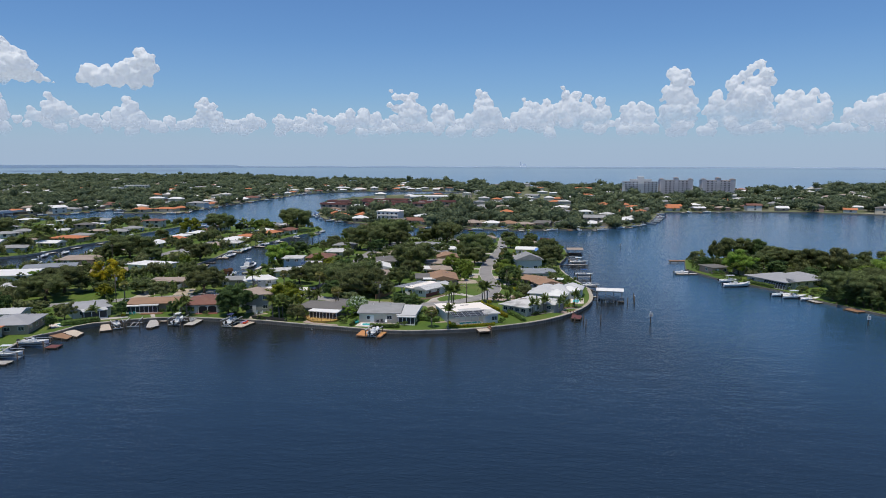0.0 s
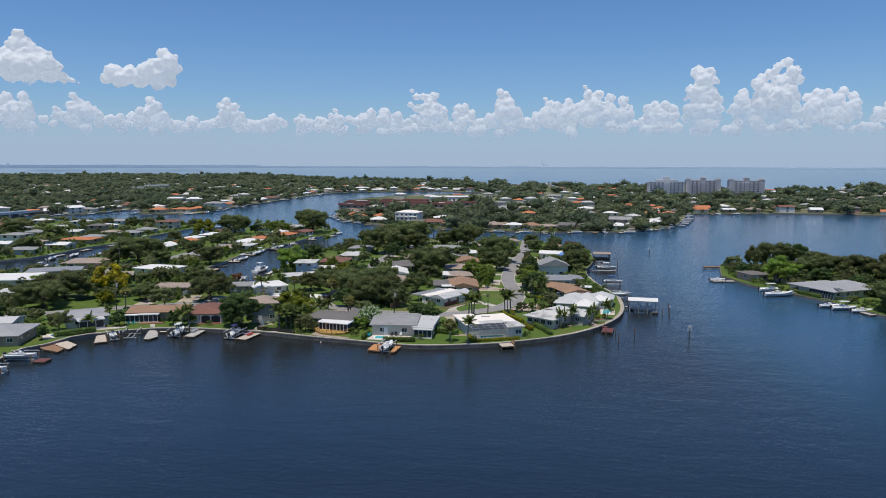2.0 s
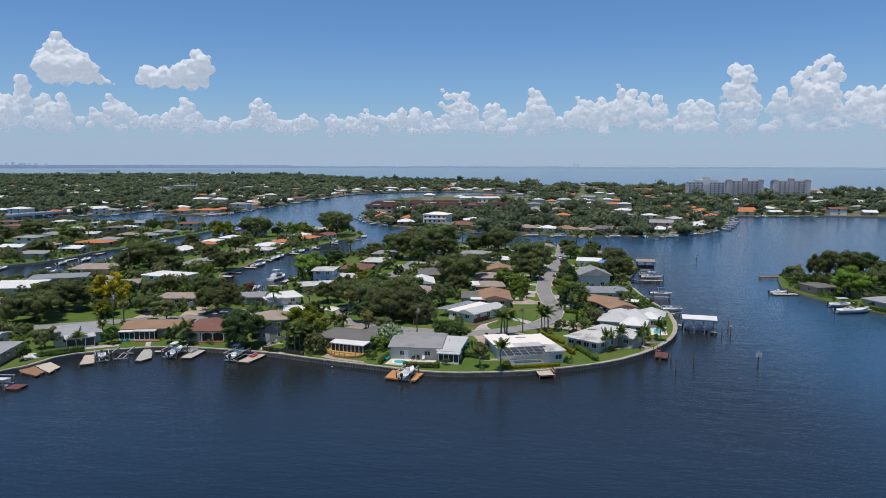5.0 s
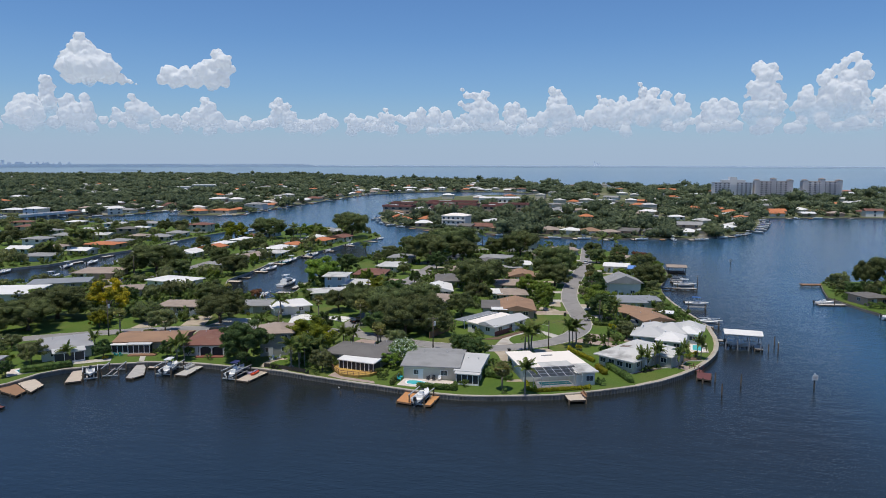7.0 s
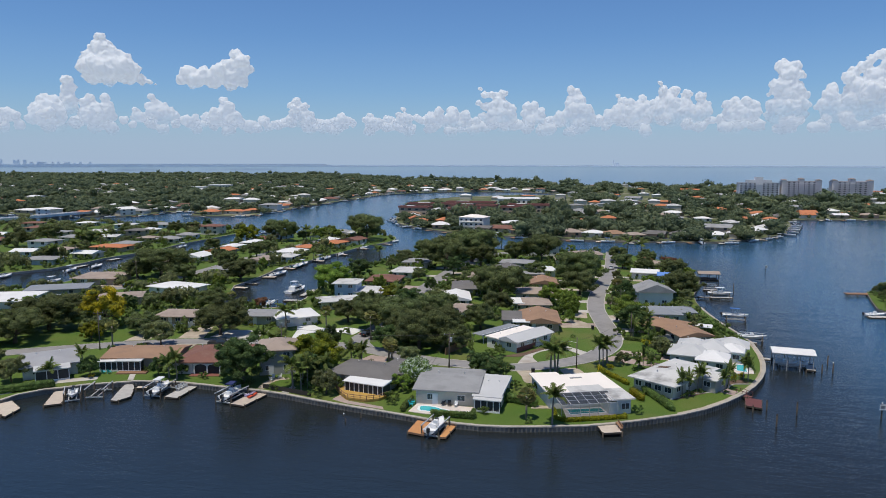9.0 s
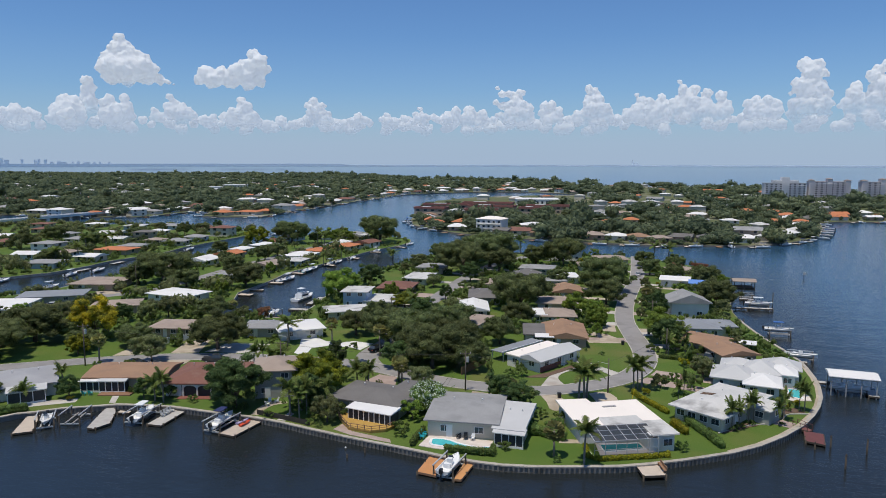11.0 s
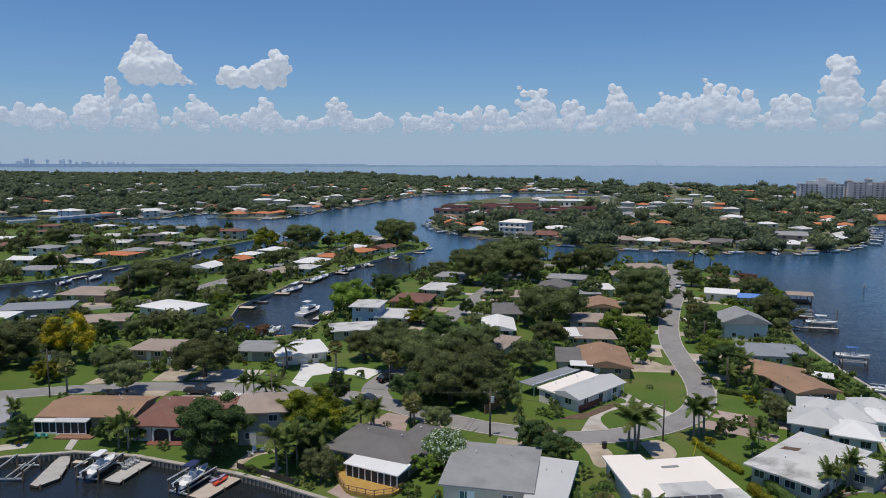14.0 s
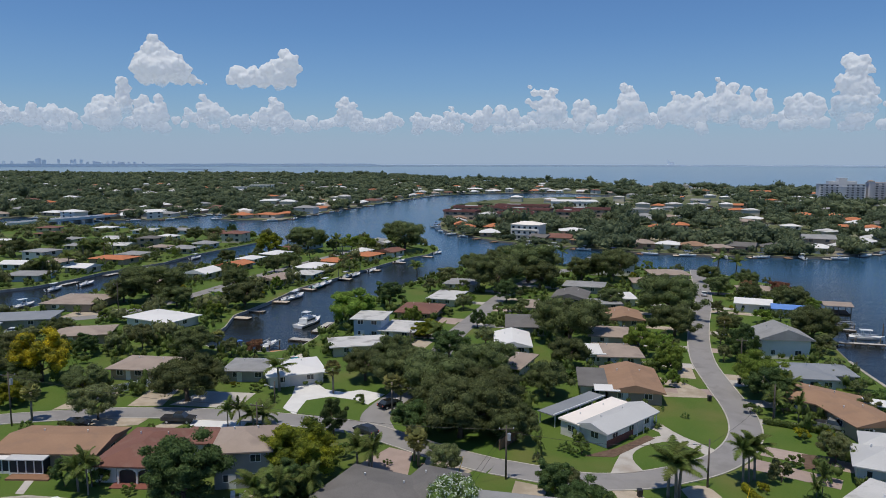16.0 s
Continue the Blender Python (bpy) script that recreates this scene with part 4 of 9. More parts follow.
def window_frame_mesh(w, h):
    s, t = Shape(), 0.09
    s.box(-w / 2, w / 2, -0.05, 0.02, 0, t).box(-w / 2, w / 2, -0.05, 0.02, h - t, h)
    s.box(-w / 2, -w / 2 + t, -0.05, 0.02, t, h - t).box(w / 2 - t, w / 2, -0.05, 0.02, t, h - t)
    s.box(-0.03, 0.03, -0.045, 0.02, t, h - t)
    m = s.mesh("window")
    m.materials.append(FRAME)
    return m


def pane_mesh(w, h):
    m = Shape().box(-w / 2 + 0.08, w / 2 - 0.08, -0.02, 0.01, 0.08, h - 0.08).mesh("pane")
    m.materials.append(GLASS)
    return m


def window(parent, x, y, z, w, h, ang, label=""):
    f = part("window", shared(("wf", w, h), lambda: window_frame_mesh(w, h)), None, parent, label, at=pose(x, y, z, 0, 0, ang))
    part("pane", shared(("wp", w, h), lambda: pane_mesh(w, h)), None, f)
    return f


def door(parent, x, y, ang, material=None, w=1.0, h=2.05):
    part("door", Shape().box(-w / 2, w / 2, -0.06, 0.02, 0, h).box(-w / 2 - 0.08, w / 2 + 0.08, -0.04, 0.02, h, h + 0.1), material or FRAME, parent, at=pose(x, y, 0.02, 0, 0, ang))


def roof_shape(w, d, over, h, kind, rise, axis="x", thick=0.2):
    """A roof over a w by d plan: hip, gable, shed (rising to the back) or flat, with a fascia all round."""
    a, b = w / 2 + over, d / 2 + over
    s = Shape()
    if kind == "flat":
        s.box(-a, a, -b, b, h, h + thick)
        return s
    z0, z1, zr = h, h + thick, h + thick + rise
    low = [(-a, -b, z0), (a, -b, z0), (a, b, z0), (-a, b, z0)]
    eave = [(-a, -b, z1), (a, -b, z1), (a, b, z1), (-a, b, z1)]
    side = [(0, 1, 5, 4), (1, 2, 6, 5), (2, 3, 7, 6), (3, 0, 4, 7), (3, 2, 1, 0)]
    if kind == "shed":
        top = [(-a, -b, z1), (a, -b, z1), (a, b, zr), (-a, b, zr)]
        return s.add(low + top, side + [(4, 5, 6, 7)])
    if axis == "x":
        run = max(a - b, 0.02) if kind == "hip" else a
        ridge = [(-run, 0, zr), (run, 0, zr)]
        top = [(4, 5, 9, 8), (5, 6, 9), (6, 7, 8, 9), (7, 4, 8)]
    else:
        run = max(b - a, 0.02) if kind == "hip" else b
        ridge = [(0, -run, zr), (0, run, zr)]
        top = [(4, 5, 8), (5, 6, 9, 8), (6, 7, 9), (7, 4, 8, 9)]
    return s.add(low + eave + ridge, side + top)


def wall_shape(w, d, h, kind, rise, over, axis):
    s = Shape().box(-w / 2, w / 2, -d / 2, d / 2, -0.3, h + 0.02)
    if kind == "gable":
        z = h + rise * 0.96
        if axis == "x":
            s.add([(-w / 2, -d / 2, h), (-w / 2, d / 2, h), (-w / 2, 0, z), (w / 2, -d / 2, h), (w / 2, d / 2, h), (w / 2, 0, z)], [(0, 2, 1), (3, 4, 5)])
        else:
            s.add([(-w / 2, -d / 2, h), (w / 2, -d / 2, h), (0, -d / 2, z), (-w / 2, d / 2, h), (w / 2, d / 2, h), (0, d / 2, z)], [(0, 1, 2), (3, 5, 4)])
    return s


def wing(parent, lx, ly, w, d, roof, wall, kind="hip", h=2.5, rise=None, over=0.6, axis=None, ang=0.0, doors=True, wins=(2, 1, 1, 1), detail=True):
    """Walls, roof, windows and door of one block of a house, in the house's own axes."""
    axis = axis or ("x" if w >= d else "y")
    rise = rise if rise is not None else 0.24 * min(w, d) / 2
    at = pose(lx, ly, 0, 0, 0, ang)
    body = part("wall", wall_shape(w, d, h, kind, rise, over, axis), STUCCO[wall] if isinstance(wall, str) else wall, parent, at=at)
    top = part("roof", roof_shape(w, d, over, h, kind, rise, axis), ROOF[roof], parent, at=at)
    storeys = 2 if h > 4.6 else 1
    for lvl in range(storeys):
        z = 0.95 + lvl * 2.75
        for side, count in enumerate(wins):
            length = w if side % 2 == 0 else d
            for i in range(count):
                u = (i + 0.5) / count * length - length / 2 + (0.35 if count == 1 else 0)
                px, py, a = ((u, -d / 2, 0), (w / 2, u, 90), (-u, d / 2, 180), (-w / 2, -u, 270))[side]
                if detail:
                    window(body, px, py, z, 1.5, 1.15, a)
                else:
                    part("window", shared("farwin", lambda: far_window()), None, body, at=pose(px, py, z - 0.1, 0, 0, a))
    if doors and detail:
        door(body, -w * 0.18, -d / 2, 0)
    if detail and kind != "flat":
        for i in range(2):
            part("roof_vent", shared("vent", vent_mesh), None, top, "small white roof vent", at=pose(w * (0.2 - 0.45 * i), d * 0.18, h + 0.2 + rise * 0.62))
    return body


def vent_mesh():
    m = Shape().tube((0, 0, -0.25), (0, 0, 0.3), 0.07).tube((0, 0, 0.3), (0, 0, 0.36), 0.13).mesh("roof_vent")
    m.materials.append(FRAME)
    return m


def far_window():
    m = Shape().box(-0.9, 0.9, -0.04, 0.02, 0, 1.4).mesh("window")
    m.materials.append(GLASS)
    return m


TAKEN, HOUSES = [], []


def house(x, y, w, d, ang, roof="grey", wall="cream", label="", **kw):
    h = thing("house", label or "single-storey stucco house with a low roof", "house", pose(x, y, LAND_Z, 0, 0, ang), "houses")
    if y > 212 and x < 14:
        d, kw["over"] = d * 1.14, kw.get("over", 0.85)
        if kw.get("h", 2.5) == 2.5:
            kw["h"] = 2.3
    TAKEN.append((x, y, max(w, d) * 0.56))
    HOUSES.append((x, y, w, d, ang))
    wing(h, 0, 0, w, d, roof, wall, **kw)
    return h


def lanai(parent, lx, ly, w, d, h=2.5, roof="white", ang=0.0, bays=5, label="dark insect screen panel"):
    """A screened porch with white posts and a light flat roof."""
    at = pose(lx, ly, 0, 0, 0, ang)
    part("porch_roof", roof_shape(w, d, 0.35, h, "shed", 0.25, thick=0.14), ROOF[roof], parent, at=at)
    fr = part("porch_frame", Shape().box(-w / 2, w / 2, -d / 2 - 0.02, -d / 2 + 0.06, 0, 0.35).box(-w / 2, w / 2, -d / 2 - 0.02, -d / 2 + 0.06, h - 0.15, h), FRAME, parent, at=at)
    for i in range(bays + 1):
        u = -w / 2 + w * i / bays
        part("post", shared(("post", h), lambda: white_post(h)), None, fr, at=pose(u, -d / 2, 0))
    for i in range(bays):
        u = -w / 2 + w * (i + 0.5) / bays
        part("screen", shared(("scr", round(w / bays, 2), h), lambda: screen_mesh(w / bays, h)), None, fr, label if i == 0 else "", at=pose(u, -d / 2 + 0.05, 0))
    for k in (-1, 1):
        part("screen", shared(("scs", d, h), lambda: screen_mesh(d, h)), None, fr, at=pose(k * w / 2, 0, 0, 0, 0, 90))


def white_post(h):
    m = Shape().box(-0.07, 0.07, -0.07, 0.07, 0, h).mesh("post")
    m.materials.append(FRAME)
    return m


def screen_mesh(w, h):
    m = Shape().box(-w / 2, w / 2, -0.01, 0.01, 0.3, h - 0.1).mesh("screen")
    m.materials.append(SCREEN)
    return m


# waterfront row
h = house(-19.1, 170.1, 11.2, 13.4, 4.4, "grey", "cream", "cream single-storey house with a low grey roof beside a pool", kind="gable", axis="x", h=2.75, rise=0.6, wins=(2, 1, 2, 1))
wing(h, 8.2, -2.6, 4.6, 11.0, "metal", "cream", kind="shed", h=2.45, rise=0.6, over=0.4, ang=-6, wins=(0, 2, 1, 0), doors=False)
lanai(h, 7.9, -8.5, 4.5, 1.5, 2.25, "metal", -6, 4)
part("glazed_door", Shape().box(-1.3, 1.3, -0.06, 0.02, 0.05, 2.1).box(-1.4, 1.4, -0.04, 0.02, 2.1, 2.2), mat("sky_blue_glass", (0.12, 0.28, 0.36), (0.16, 0.33, 0.42), rough=0.1), h, "wide blue-tinted glazed doors", at=pose(2.6, -6.3, 0))


def flat_house(outline, wall_inset, roof, wall, label, h=2.75):
    hs = thing("house", label, "house", pose(0, 0, LAND_Z), "houses")
    cx, cy = sum(p[0] for p in outline) / len(outline), sum(p[1] for p in outline) / len(outline)
    TAKEN.append((cx, cy, 9))
    inner = [(cx + (x - cx) * wall_inset, cy + (y - cy) * wall_inset) for x, y in outline]
    body = part("wall", Shape().prism(inner, -0.3, h), STUCCO[wall], hs)
    part("roof", Shape().prism(outline, h, h + 0.24), ROOF[roof], hs)
    return hs, body


white_plan = [(-0.2, 165.6), (3.7, 166.9), (9.5, 168.9), (11.1, 165.0), (15.1, 166.8), (8.7, 181.3), (1.1, 177.7), (0.2, 179.4), (-5.0, 177.4)]
h, body = flat_house(white_plan, 0.93, "cream", "white", "white single-storey house with a broad cream flat roof")
part("roof_patch", Shape().prism([(9.5, 168.95), (11.15, 165.05), (15.05, 166.85), (12.6, 172.2), (9.7, 170.9), (8.6, 173.2), (2.6, 170.4), (3.75, 167.0)], 2.985, 3.0), ROOF["stained"], h, "grey stained roof membrane")
part("skylight", Shape().obox(4.2, 176.2, 2.4, 0.5, 24, 2.98, 3.1), ROOF["grey"], h)
window(body, 13.4, 166.45, 0.9, 1.6, 1.2, 24)
cage = thing("pool_enclosure", "dark-framed screened pool enclosure on a white house", "pool enclosure", pose(2.6, 161.3, LAND_Z, 0, 0, 23))
bars = Shape()
for i in range(7):
    u = i * 10.2 / 6
    bars.tube((u, 0, 0), (u, 0, 2.5), 0.05, n=4).tube((u, 0, 2.5), (u, 4.6, 3.1), 0.05, n=4)
for k in range(4):
    bars.tube((0, k * 4.6 / 3, 2.5 + 0.2 * k), (10.2, k * 4.6 / 3, 2.5 + 0.2 * k), 0.05, n=4)
bars.tube((0, 0, 0.05), (10.2, 0, 0.05), 0.05, n=4).tube((0, 0, 1.1), (10.2, 0, 1.1), 0.035, n=4).tube((0, 4.6, 0), (0, 4.6, 3.1), 0.05, n=4).tube((0, 0, 0.05), (0, 4.6, 0.05), 0.05, n=4)
part("frame", bars, GALV, cage)
veil = bpy.data.materials.new("fine_mesh_veil")
veil.use_nodes = True
vn = veil.node_tree
vt, vm = vn.nodes.new("ShaderNodeBsdfTransparent"), vn.nodes.new("ShaderNodeMixShader")
vn.nodes["Principled BSDF"].inputs["Base Color"].default_value = (0.03, 0.033, 0.04, 1)
vm.inputs[0].default_value = 0.72
vn.links.new(vt.outputs[0], vm.inputs[1])
vn.links.new(vn.nodes["Principled BSDF"].outputs[0], vm.inputs[2])
vn.links.new(vm.outputs[0], vn.nodes["Material Output"].inputs["Surface"])
for i in range(6):
    for k in range(3):
        u, v = i * 1.7, k * 4.6 / 3
        part("mesh_panel", Shape().add([(u + 0.05, v + 0.05, 2.5 + 0.2 * k), (u + 1.65, v + 0.05, 2.5 + 0.2 * k), (u + 1.65, v + 1.48, 2.7 + 0.2 * k), (u + 0.05, v + 1.48, 2.7 + 0.2 * k)], [(0, 1, 2, 3)]), veil, cage)
TAKEN.append((6.5, 165, 6))

h = house(23.3, 185.9, 16.4, 8.4, 56.5, "stained", "cream", "low house with a broad stained white roof by the seawall", kind="hip", rise=0.85, over=0.9, wins=(4, 1, 3, 4))
wing(h, 3.6, -6.0, 5.4, 4.2, "stained", "grey", kind="hip", h=2.4, rise=0.5, over=0.4, doors=False, wins=(1, 1, 0, 1))
# curb and dark slab laid on the slope in place of an opening
for nm, grow, up, mt in (("roof_curb", 0.12, 0.20, FRAME), ("roof_opening", 0.0, 0.23, MULCH)):
    u0, u1, v0, v1 = -0.6 - grow, 0.8 + grow, 1.4 - grow, 3.8 + grow
    lo = [(u, v, 2.5 + 0.85 * (5.1 - v) / 5.1 + dz) for dz in (0.0, up) for u, v in ((u0, v0), (u1, v0), (u1, v1), (u0, v1))]
    part(nm, Shape().add(lo, [(3, 2, 1, 0), (4, 5, 6, 7), (0, 1, 5, 4), (1, 2, 6, 5), (2, 3, 7, 6), (3, 0, 4, 7)]), mt, h, "dark raised panel in place of a roof opening" if up > 0.21 else "")
h = house(27.8, 203.5, 7.4, 7.6, -10, "metal", "white", "modern white house with several hipped white metal roofs", rise=1.8, over=0.7)
wing(h, 5.1, -2.9, 5.8, 6.4, "white", "white", h=2.42, rise=1.5, axis="y", doors=False)
wing(h, 4.6, 5.2, 6.6, 7.0, "metal", "white", h=2.62, rise=1.9, doors=False)
wing(h, 8.4, 5.4, 5.0, 5.0, "white", "white", h=2.56, rise=1.3, doors=False)
wing(h, 8.6, 10.2, 6.4, 6.0, "metal", "white", h=2.5, rise=1.7, doors=False)
wing(h, 0.6, 7.4, 6.2, 5.6, "metal", "white", h=2.46, rise=1.4, doors=False)
TAKEN.append((34, 208, 9))
h = house(-37.0, 173.6, 13.0, 9.5, -8, "dark", "grey", "grey house with a dark shingle roof and a white screened porch", kind="hip", rise=1.0, wins=(1, 1, 2, 1))
wing(h, 5.2, 4.2, 6.0, 9.0, "dark", "grey", rise=0.95, doors=False, kind="hip")
lanai(h, 3.0, -6.6, 8.3, 2.9, 2.3, "white", -3, 8)
h = house(-59.0, 177.4, 7.4, 8.6, 24, "beige", "grey", "two-storey grey house with a brown hipped roof", h=5.2, rise=1.5, wins=(2, 2, 1, 2))
h = house(-74.9, 176.4, 9.4, 13.0, 14, "red", "white", "white house with a long red-brown roof and a recessed arched porch", kind="hip", axis="y", rise=1.5, over=0.7, wins=(0, 1, 1, 2))
wing(h, 7.4, 4.6, 7.0, 5.5, "red", "white", kind="hip", rise=0.9, doors=False)
window(h, -3.4, -6.52, 0.95, 1.3, 1.15, 0)
# dark flat panel on the wall paints the shade inside the porch
part("porch_shade_panel", Shape().box(-1.6, 4.3, -6.56, -6.44, 0.1, 2.15), SCREEN, h, "dark wall panel standing in for a shaded porch")
part("porch_floor", Shape().box(-1.9, 4.5, -8.3, -6.5, -0.2, 0.12), BRICK, h, "brick-red porch floor")
for c in (-1.2, 1.5, 4.2):
    part("column", Shape().box(c - 0.13, c + 0.13, -6.95, -6.69, 0.1, 2.3), FRAME, h)
for c in (0.15, 2.85):
    part("arch", Shape().add([(c + 1.22 * k, y, z) for y in (-6.92, -6.72) for k, z in ((-1, 2.3), (-1, 1.75), (-0.6, 2.1), (0, 2.22), (0.6, 2.1), (1, 1.75), (1, 2.3))],
                             [(0, 1, 2, 3, 4, 5, 6), (13, 12, 11, 10, 9, 8, 7), (1, 8, 9, 2), (2, 9, 10, 3), (3, 10, 11, 4), (4, 11, 12, 5)]), FRAME, h)
h = house(-89.2, 174.6, 15.0, 9.6, 15.3, "brown", "tan", "low house with a tan-brown roof above a small red deck", kind="gable", axis="x", rise=0.85, wins=(3, 1, 2, 1))
lanai(h, -1.6, -5.3, 4.9, 2.6, 2.3, "metal", 0, 4)
lanai(h, -6.0, -5.2, 3.7, 2.0, 2.15, "white", 0, 3)
part("deck", Shape().box(-3.6, 2.6, -8.4, -6.7, -0.2, 0.25), DECKWOOD["brown"], h, "red-brown timber deck")
h = house(-106.4, 165.2, 10.0, 12.0, 43, "silver", "white", "white house with a grey roof and a screened porch", kind="hip", rise=0.9)
lanai(h, 0.3, -7.7, 6.0, 3.4, 2.4, "metal", 0, 3)
h = house(-113.2, 144.4, 10.0, 12.6, 17, "silver", "tan", "tan house with a pale grey hipped roof", rise=1.3, wins=(3, 3, 2, 1))
house(-124.5, 154.0, 11.0, 8.0, 17, "metal", "white", "low white-roofed house among garden trees", kind="gable", axis="x", rise=0.8)
h = house(-115.5, 132.5, 9.0, 7.5, 8, "orange", "cream", "cream house with an orange tile roof", rise=1.2)

# inner row and street houses
h = house(-9.5, 209.6, 13.8, 5.2, 60.0, "metal", "white", "white house with a pale metal roof and a cream flat extension", kind="gable", axis="x", rise=1.0, over=0.7, h=2.35, wins=(3, 1, 2, 1))
wing(h, -0.2, 4.1, 14.6, 3.6, "cream", "white", kind="shed", h=2.5, rise=0.12, over=0.3, doors=False, wins=(0, 0, 3, 1))
part("brick_skirt", Shape().box(-6.88, 0.5, -2.67, -2.6, 0, 1.15), BRICK, h, "red brick skirting wall")
carport = part("carport_roof", Shape().obox(1.0, 9.9, 15.0, 3.6, 0, 2.1, 2.22), ROOF["zinc"], h, "grey metal carport roof")
for i in range(5):
    part("post", shared(("post", 2.45), lambda: white_post(2.45)), None, h, at=pose(-6.0 + 3.5 * i, 11.5, -0.35))
    part("post", shared(("post", 2.45), lambda: white_post(2.45)), None, h, at=pose(-6.0 + 3.5 * i, 8.3, -0.25))
part("beam", Shape().box(-6.4, 8.4, 8.2, 8.4, 2.22, 2.4), FRAME, h)
for i in range(4):
    part("post", shared(("post", 2.7), lambda: white_post(2.7)), None, h, at=pose(0.9 + 1.9 * i, -3.2, -0.35))
h = house(-8.4, 231.8, 9.6, 13.0, 8.7, "brown", "tan", "house with a tan-brown gable roof", kind="gable", axis="y", rise=1.3, over=0.7, wins=(2, 1, 1, 1))
wing(h, -7.4, 0, 4.6, 11, "dark", "cream", kind="flat", h=2.5, doors=False, wins=(1, 0, 1, 1))
part("patio_roof", Shape().box(-7.4, -2.8, -9.0, -5.2, 2.72, 2.86), ROOF["white"], h, "white flat patio roof")
h = house(-12.3, 253.0, 8.6, 9.0, 12, "beige", "cream", "cream house with a beige hipped roof", rise=1.0, axis="x")
wing(h, -5.2, -0.5, 3.2, 8, "white", "cream", kind="flat", h=2.6, doors=False)
house(-14.0, 270.5, 11.3, 8.6, 5, "beige", "cream", "cream house with a beige hipped roof", rise=1.3)
house(-13.0, 291.0, 8.6, 10, 10, "brown", "tan", "house with a pinkish-brown gable roof", kind="gable", axis="y", rise=1.2)
house(-36.8, 255.8, 7.2, 11.0, 14, "white", "white", "white house with a white gable roof", kind="gable", axis="y", rise=1.1)
house(-36.8, 276.0, 10.4, 12.0, 12, "dark", "grey", "grey house with a dark roof", rise=1.4)
house(-34.2, 238.5, 8.4, 9.6, -8, "beige", "cream", "cream house with a beige roof among oaks", rise=1.1)
house(-30.5, 317.0, 9.5, 11.0, 0, "dark", "grey", "house with a dark grey roof", kind="gable", axis="y", rise=1.5)
house(-35.2, 299.8, 11.4, 9.5, 8, "beige", "cream", "cream house with a beige roof", rise=1.1)
house(-28.5, 338.0, 12.5, 8.5, 0, "grey", "grey", "house with a long grey roof", rise=1.0)
house(-16.4, 320.0, 9.0, 9.0, 15, "white", "white", "white house with a white roof", rise=1.0)
house(-19.5, 309.0, 8.0, 6.0, 15, "grey", "grey", "house with a flat grey roof", kind="flat")
house(-1.0, 373.6, 13.0, 10, 14, "beige", "cream", "cream house with a beige roof near the channel", rise=1.2)
house(-22.6, 380.0, 17.0, 9, 8, "zinc", "white", "two-storey white house with a blue-grey roof on the channel", h=5.4, rise=1.8, wins=(4, 2, 4, 2))
house(-8.0, 352.0, 10, 8, 10, "beige", "cream", "low house with a beige roof", rise=1.1)
h = house(23.6, 247.2, 10.6, 10.5, 8, "zinc", "white", "white house with a broad grey hipped roof", rise=1.15, wins=(4, 1, 2, 1))
wing(h, 6.5, 1.5, 7.0, 7.4, "zinc", "white", rise=0.9, doors=False)
h = house(23.4, 270.0, 10.4, 9.0, 10, "grey", "white", "tall pale house with a steep grey gable", kind="gable", axis="y", h=4.5, rise=2.3, over=0.8, wins=(2, 1, 1, 1))
for k in (-1, 1):
    window(h, k * 1.5, -4.52, 4.3, 1.5, 1.15, 0)
h = house(24.5, 231.2, 9.5, 9.0, -30, "brown", "tan", "tan house with a rambling brown roof", rise=1.0, over=0.9, wins=(2, 1, 1, 1))
wing(h, 8.2, -5.0, 7.5, 9.5, "brown", "tan", kind="gable", axis="y", rise=1.0, over=0.8, ang=52, doors=False)
part("patio_roof", Shape().obox(8.5, 3.4, 5.0, 4.0, 20, 2.6, 2.75), ROOF["white"], h, "white flat patio roof")
h = house(23.4, 321.5, 9.5, 9, -6, "white", "white", "white-roofed house among dense garden trees", kind="gable", rise=0.9)
house(32.0, 315.0, 8, 7, -6, "blue", "white", "house roof covered with a blue tarpaulin", kind="gable", rise=0.8)
house(27, 345, 11, 9, 6, "beige", "cream", "cream house among dense trees", rise=1.1)
h = house(-75.3, 219.6, 10.5, 9.0, 38, "white", "white", "white house with a white roof and a dark garage door", kind="hip", rise=0.85, over=0.8)
part("garage_door", Shape().box(-1.6, 1.6, -0.06, 0.02, 0, 2.1), SCREEN, h, "dark garage door", at=pose(-1.0, -4.5, 0))
house(-74.3, 258.7, 7.0, 8.0, 8, "stained", "blue", "two-storey pale blue house with a flat white roof", h=5.0, kind="flat")
house(-66.5, 260.5, 8.0, 9.5, 4, "stained", "cream", "low house with a pale flat roof", kind="flat")
house(-71.0, 243.0, 12.5, 7, 30, "stained", "cream", "low house with a stained white roof", kind="flat")
house(-69.4, 283.0, 10.5, 11, 5, "red", "tan", "house with a red-brown hipped roof", rise=1.4)
house(-68.0, 305.0, 8, 12, 0, "stained", "cream", "low house with a pale roof", kind="flat")
house(-70, 330, 10, 9, 0, "grey", "cream", "house with a grey roof under trees", rise=1.1)
house(-105.5, 213.0, 12.0, 7.5, 10, "beige", "tan", "low brown house set back from the street", kind="hip", rise=0.8, wins=(3, 1, 1, 1))
house(-84.0, 218.5, 9.0, 7.0, 15, "grey", "grey", "grey-roofed house by the canal end", kind="hip", rise=0.8)
house(-150, 196, 12, 9, 25, "stained", "cream", "low house with a pale roof", rise=0.8)
house(-171.0, 240.0, 18, 9, 30, "zinc", "grey", "long house with a blue-grey roof", rise=0.9)
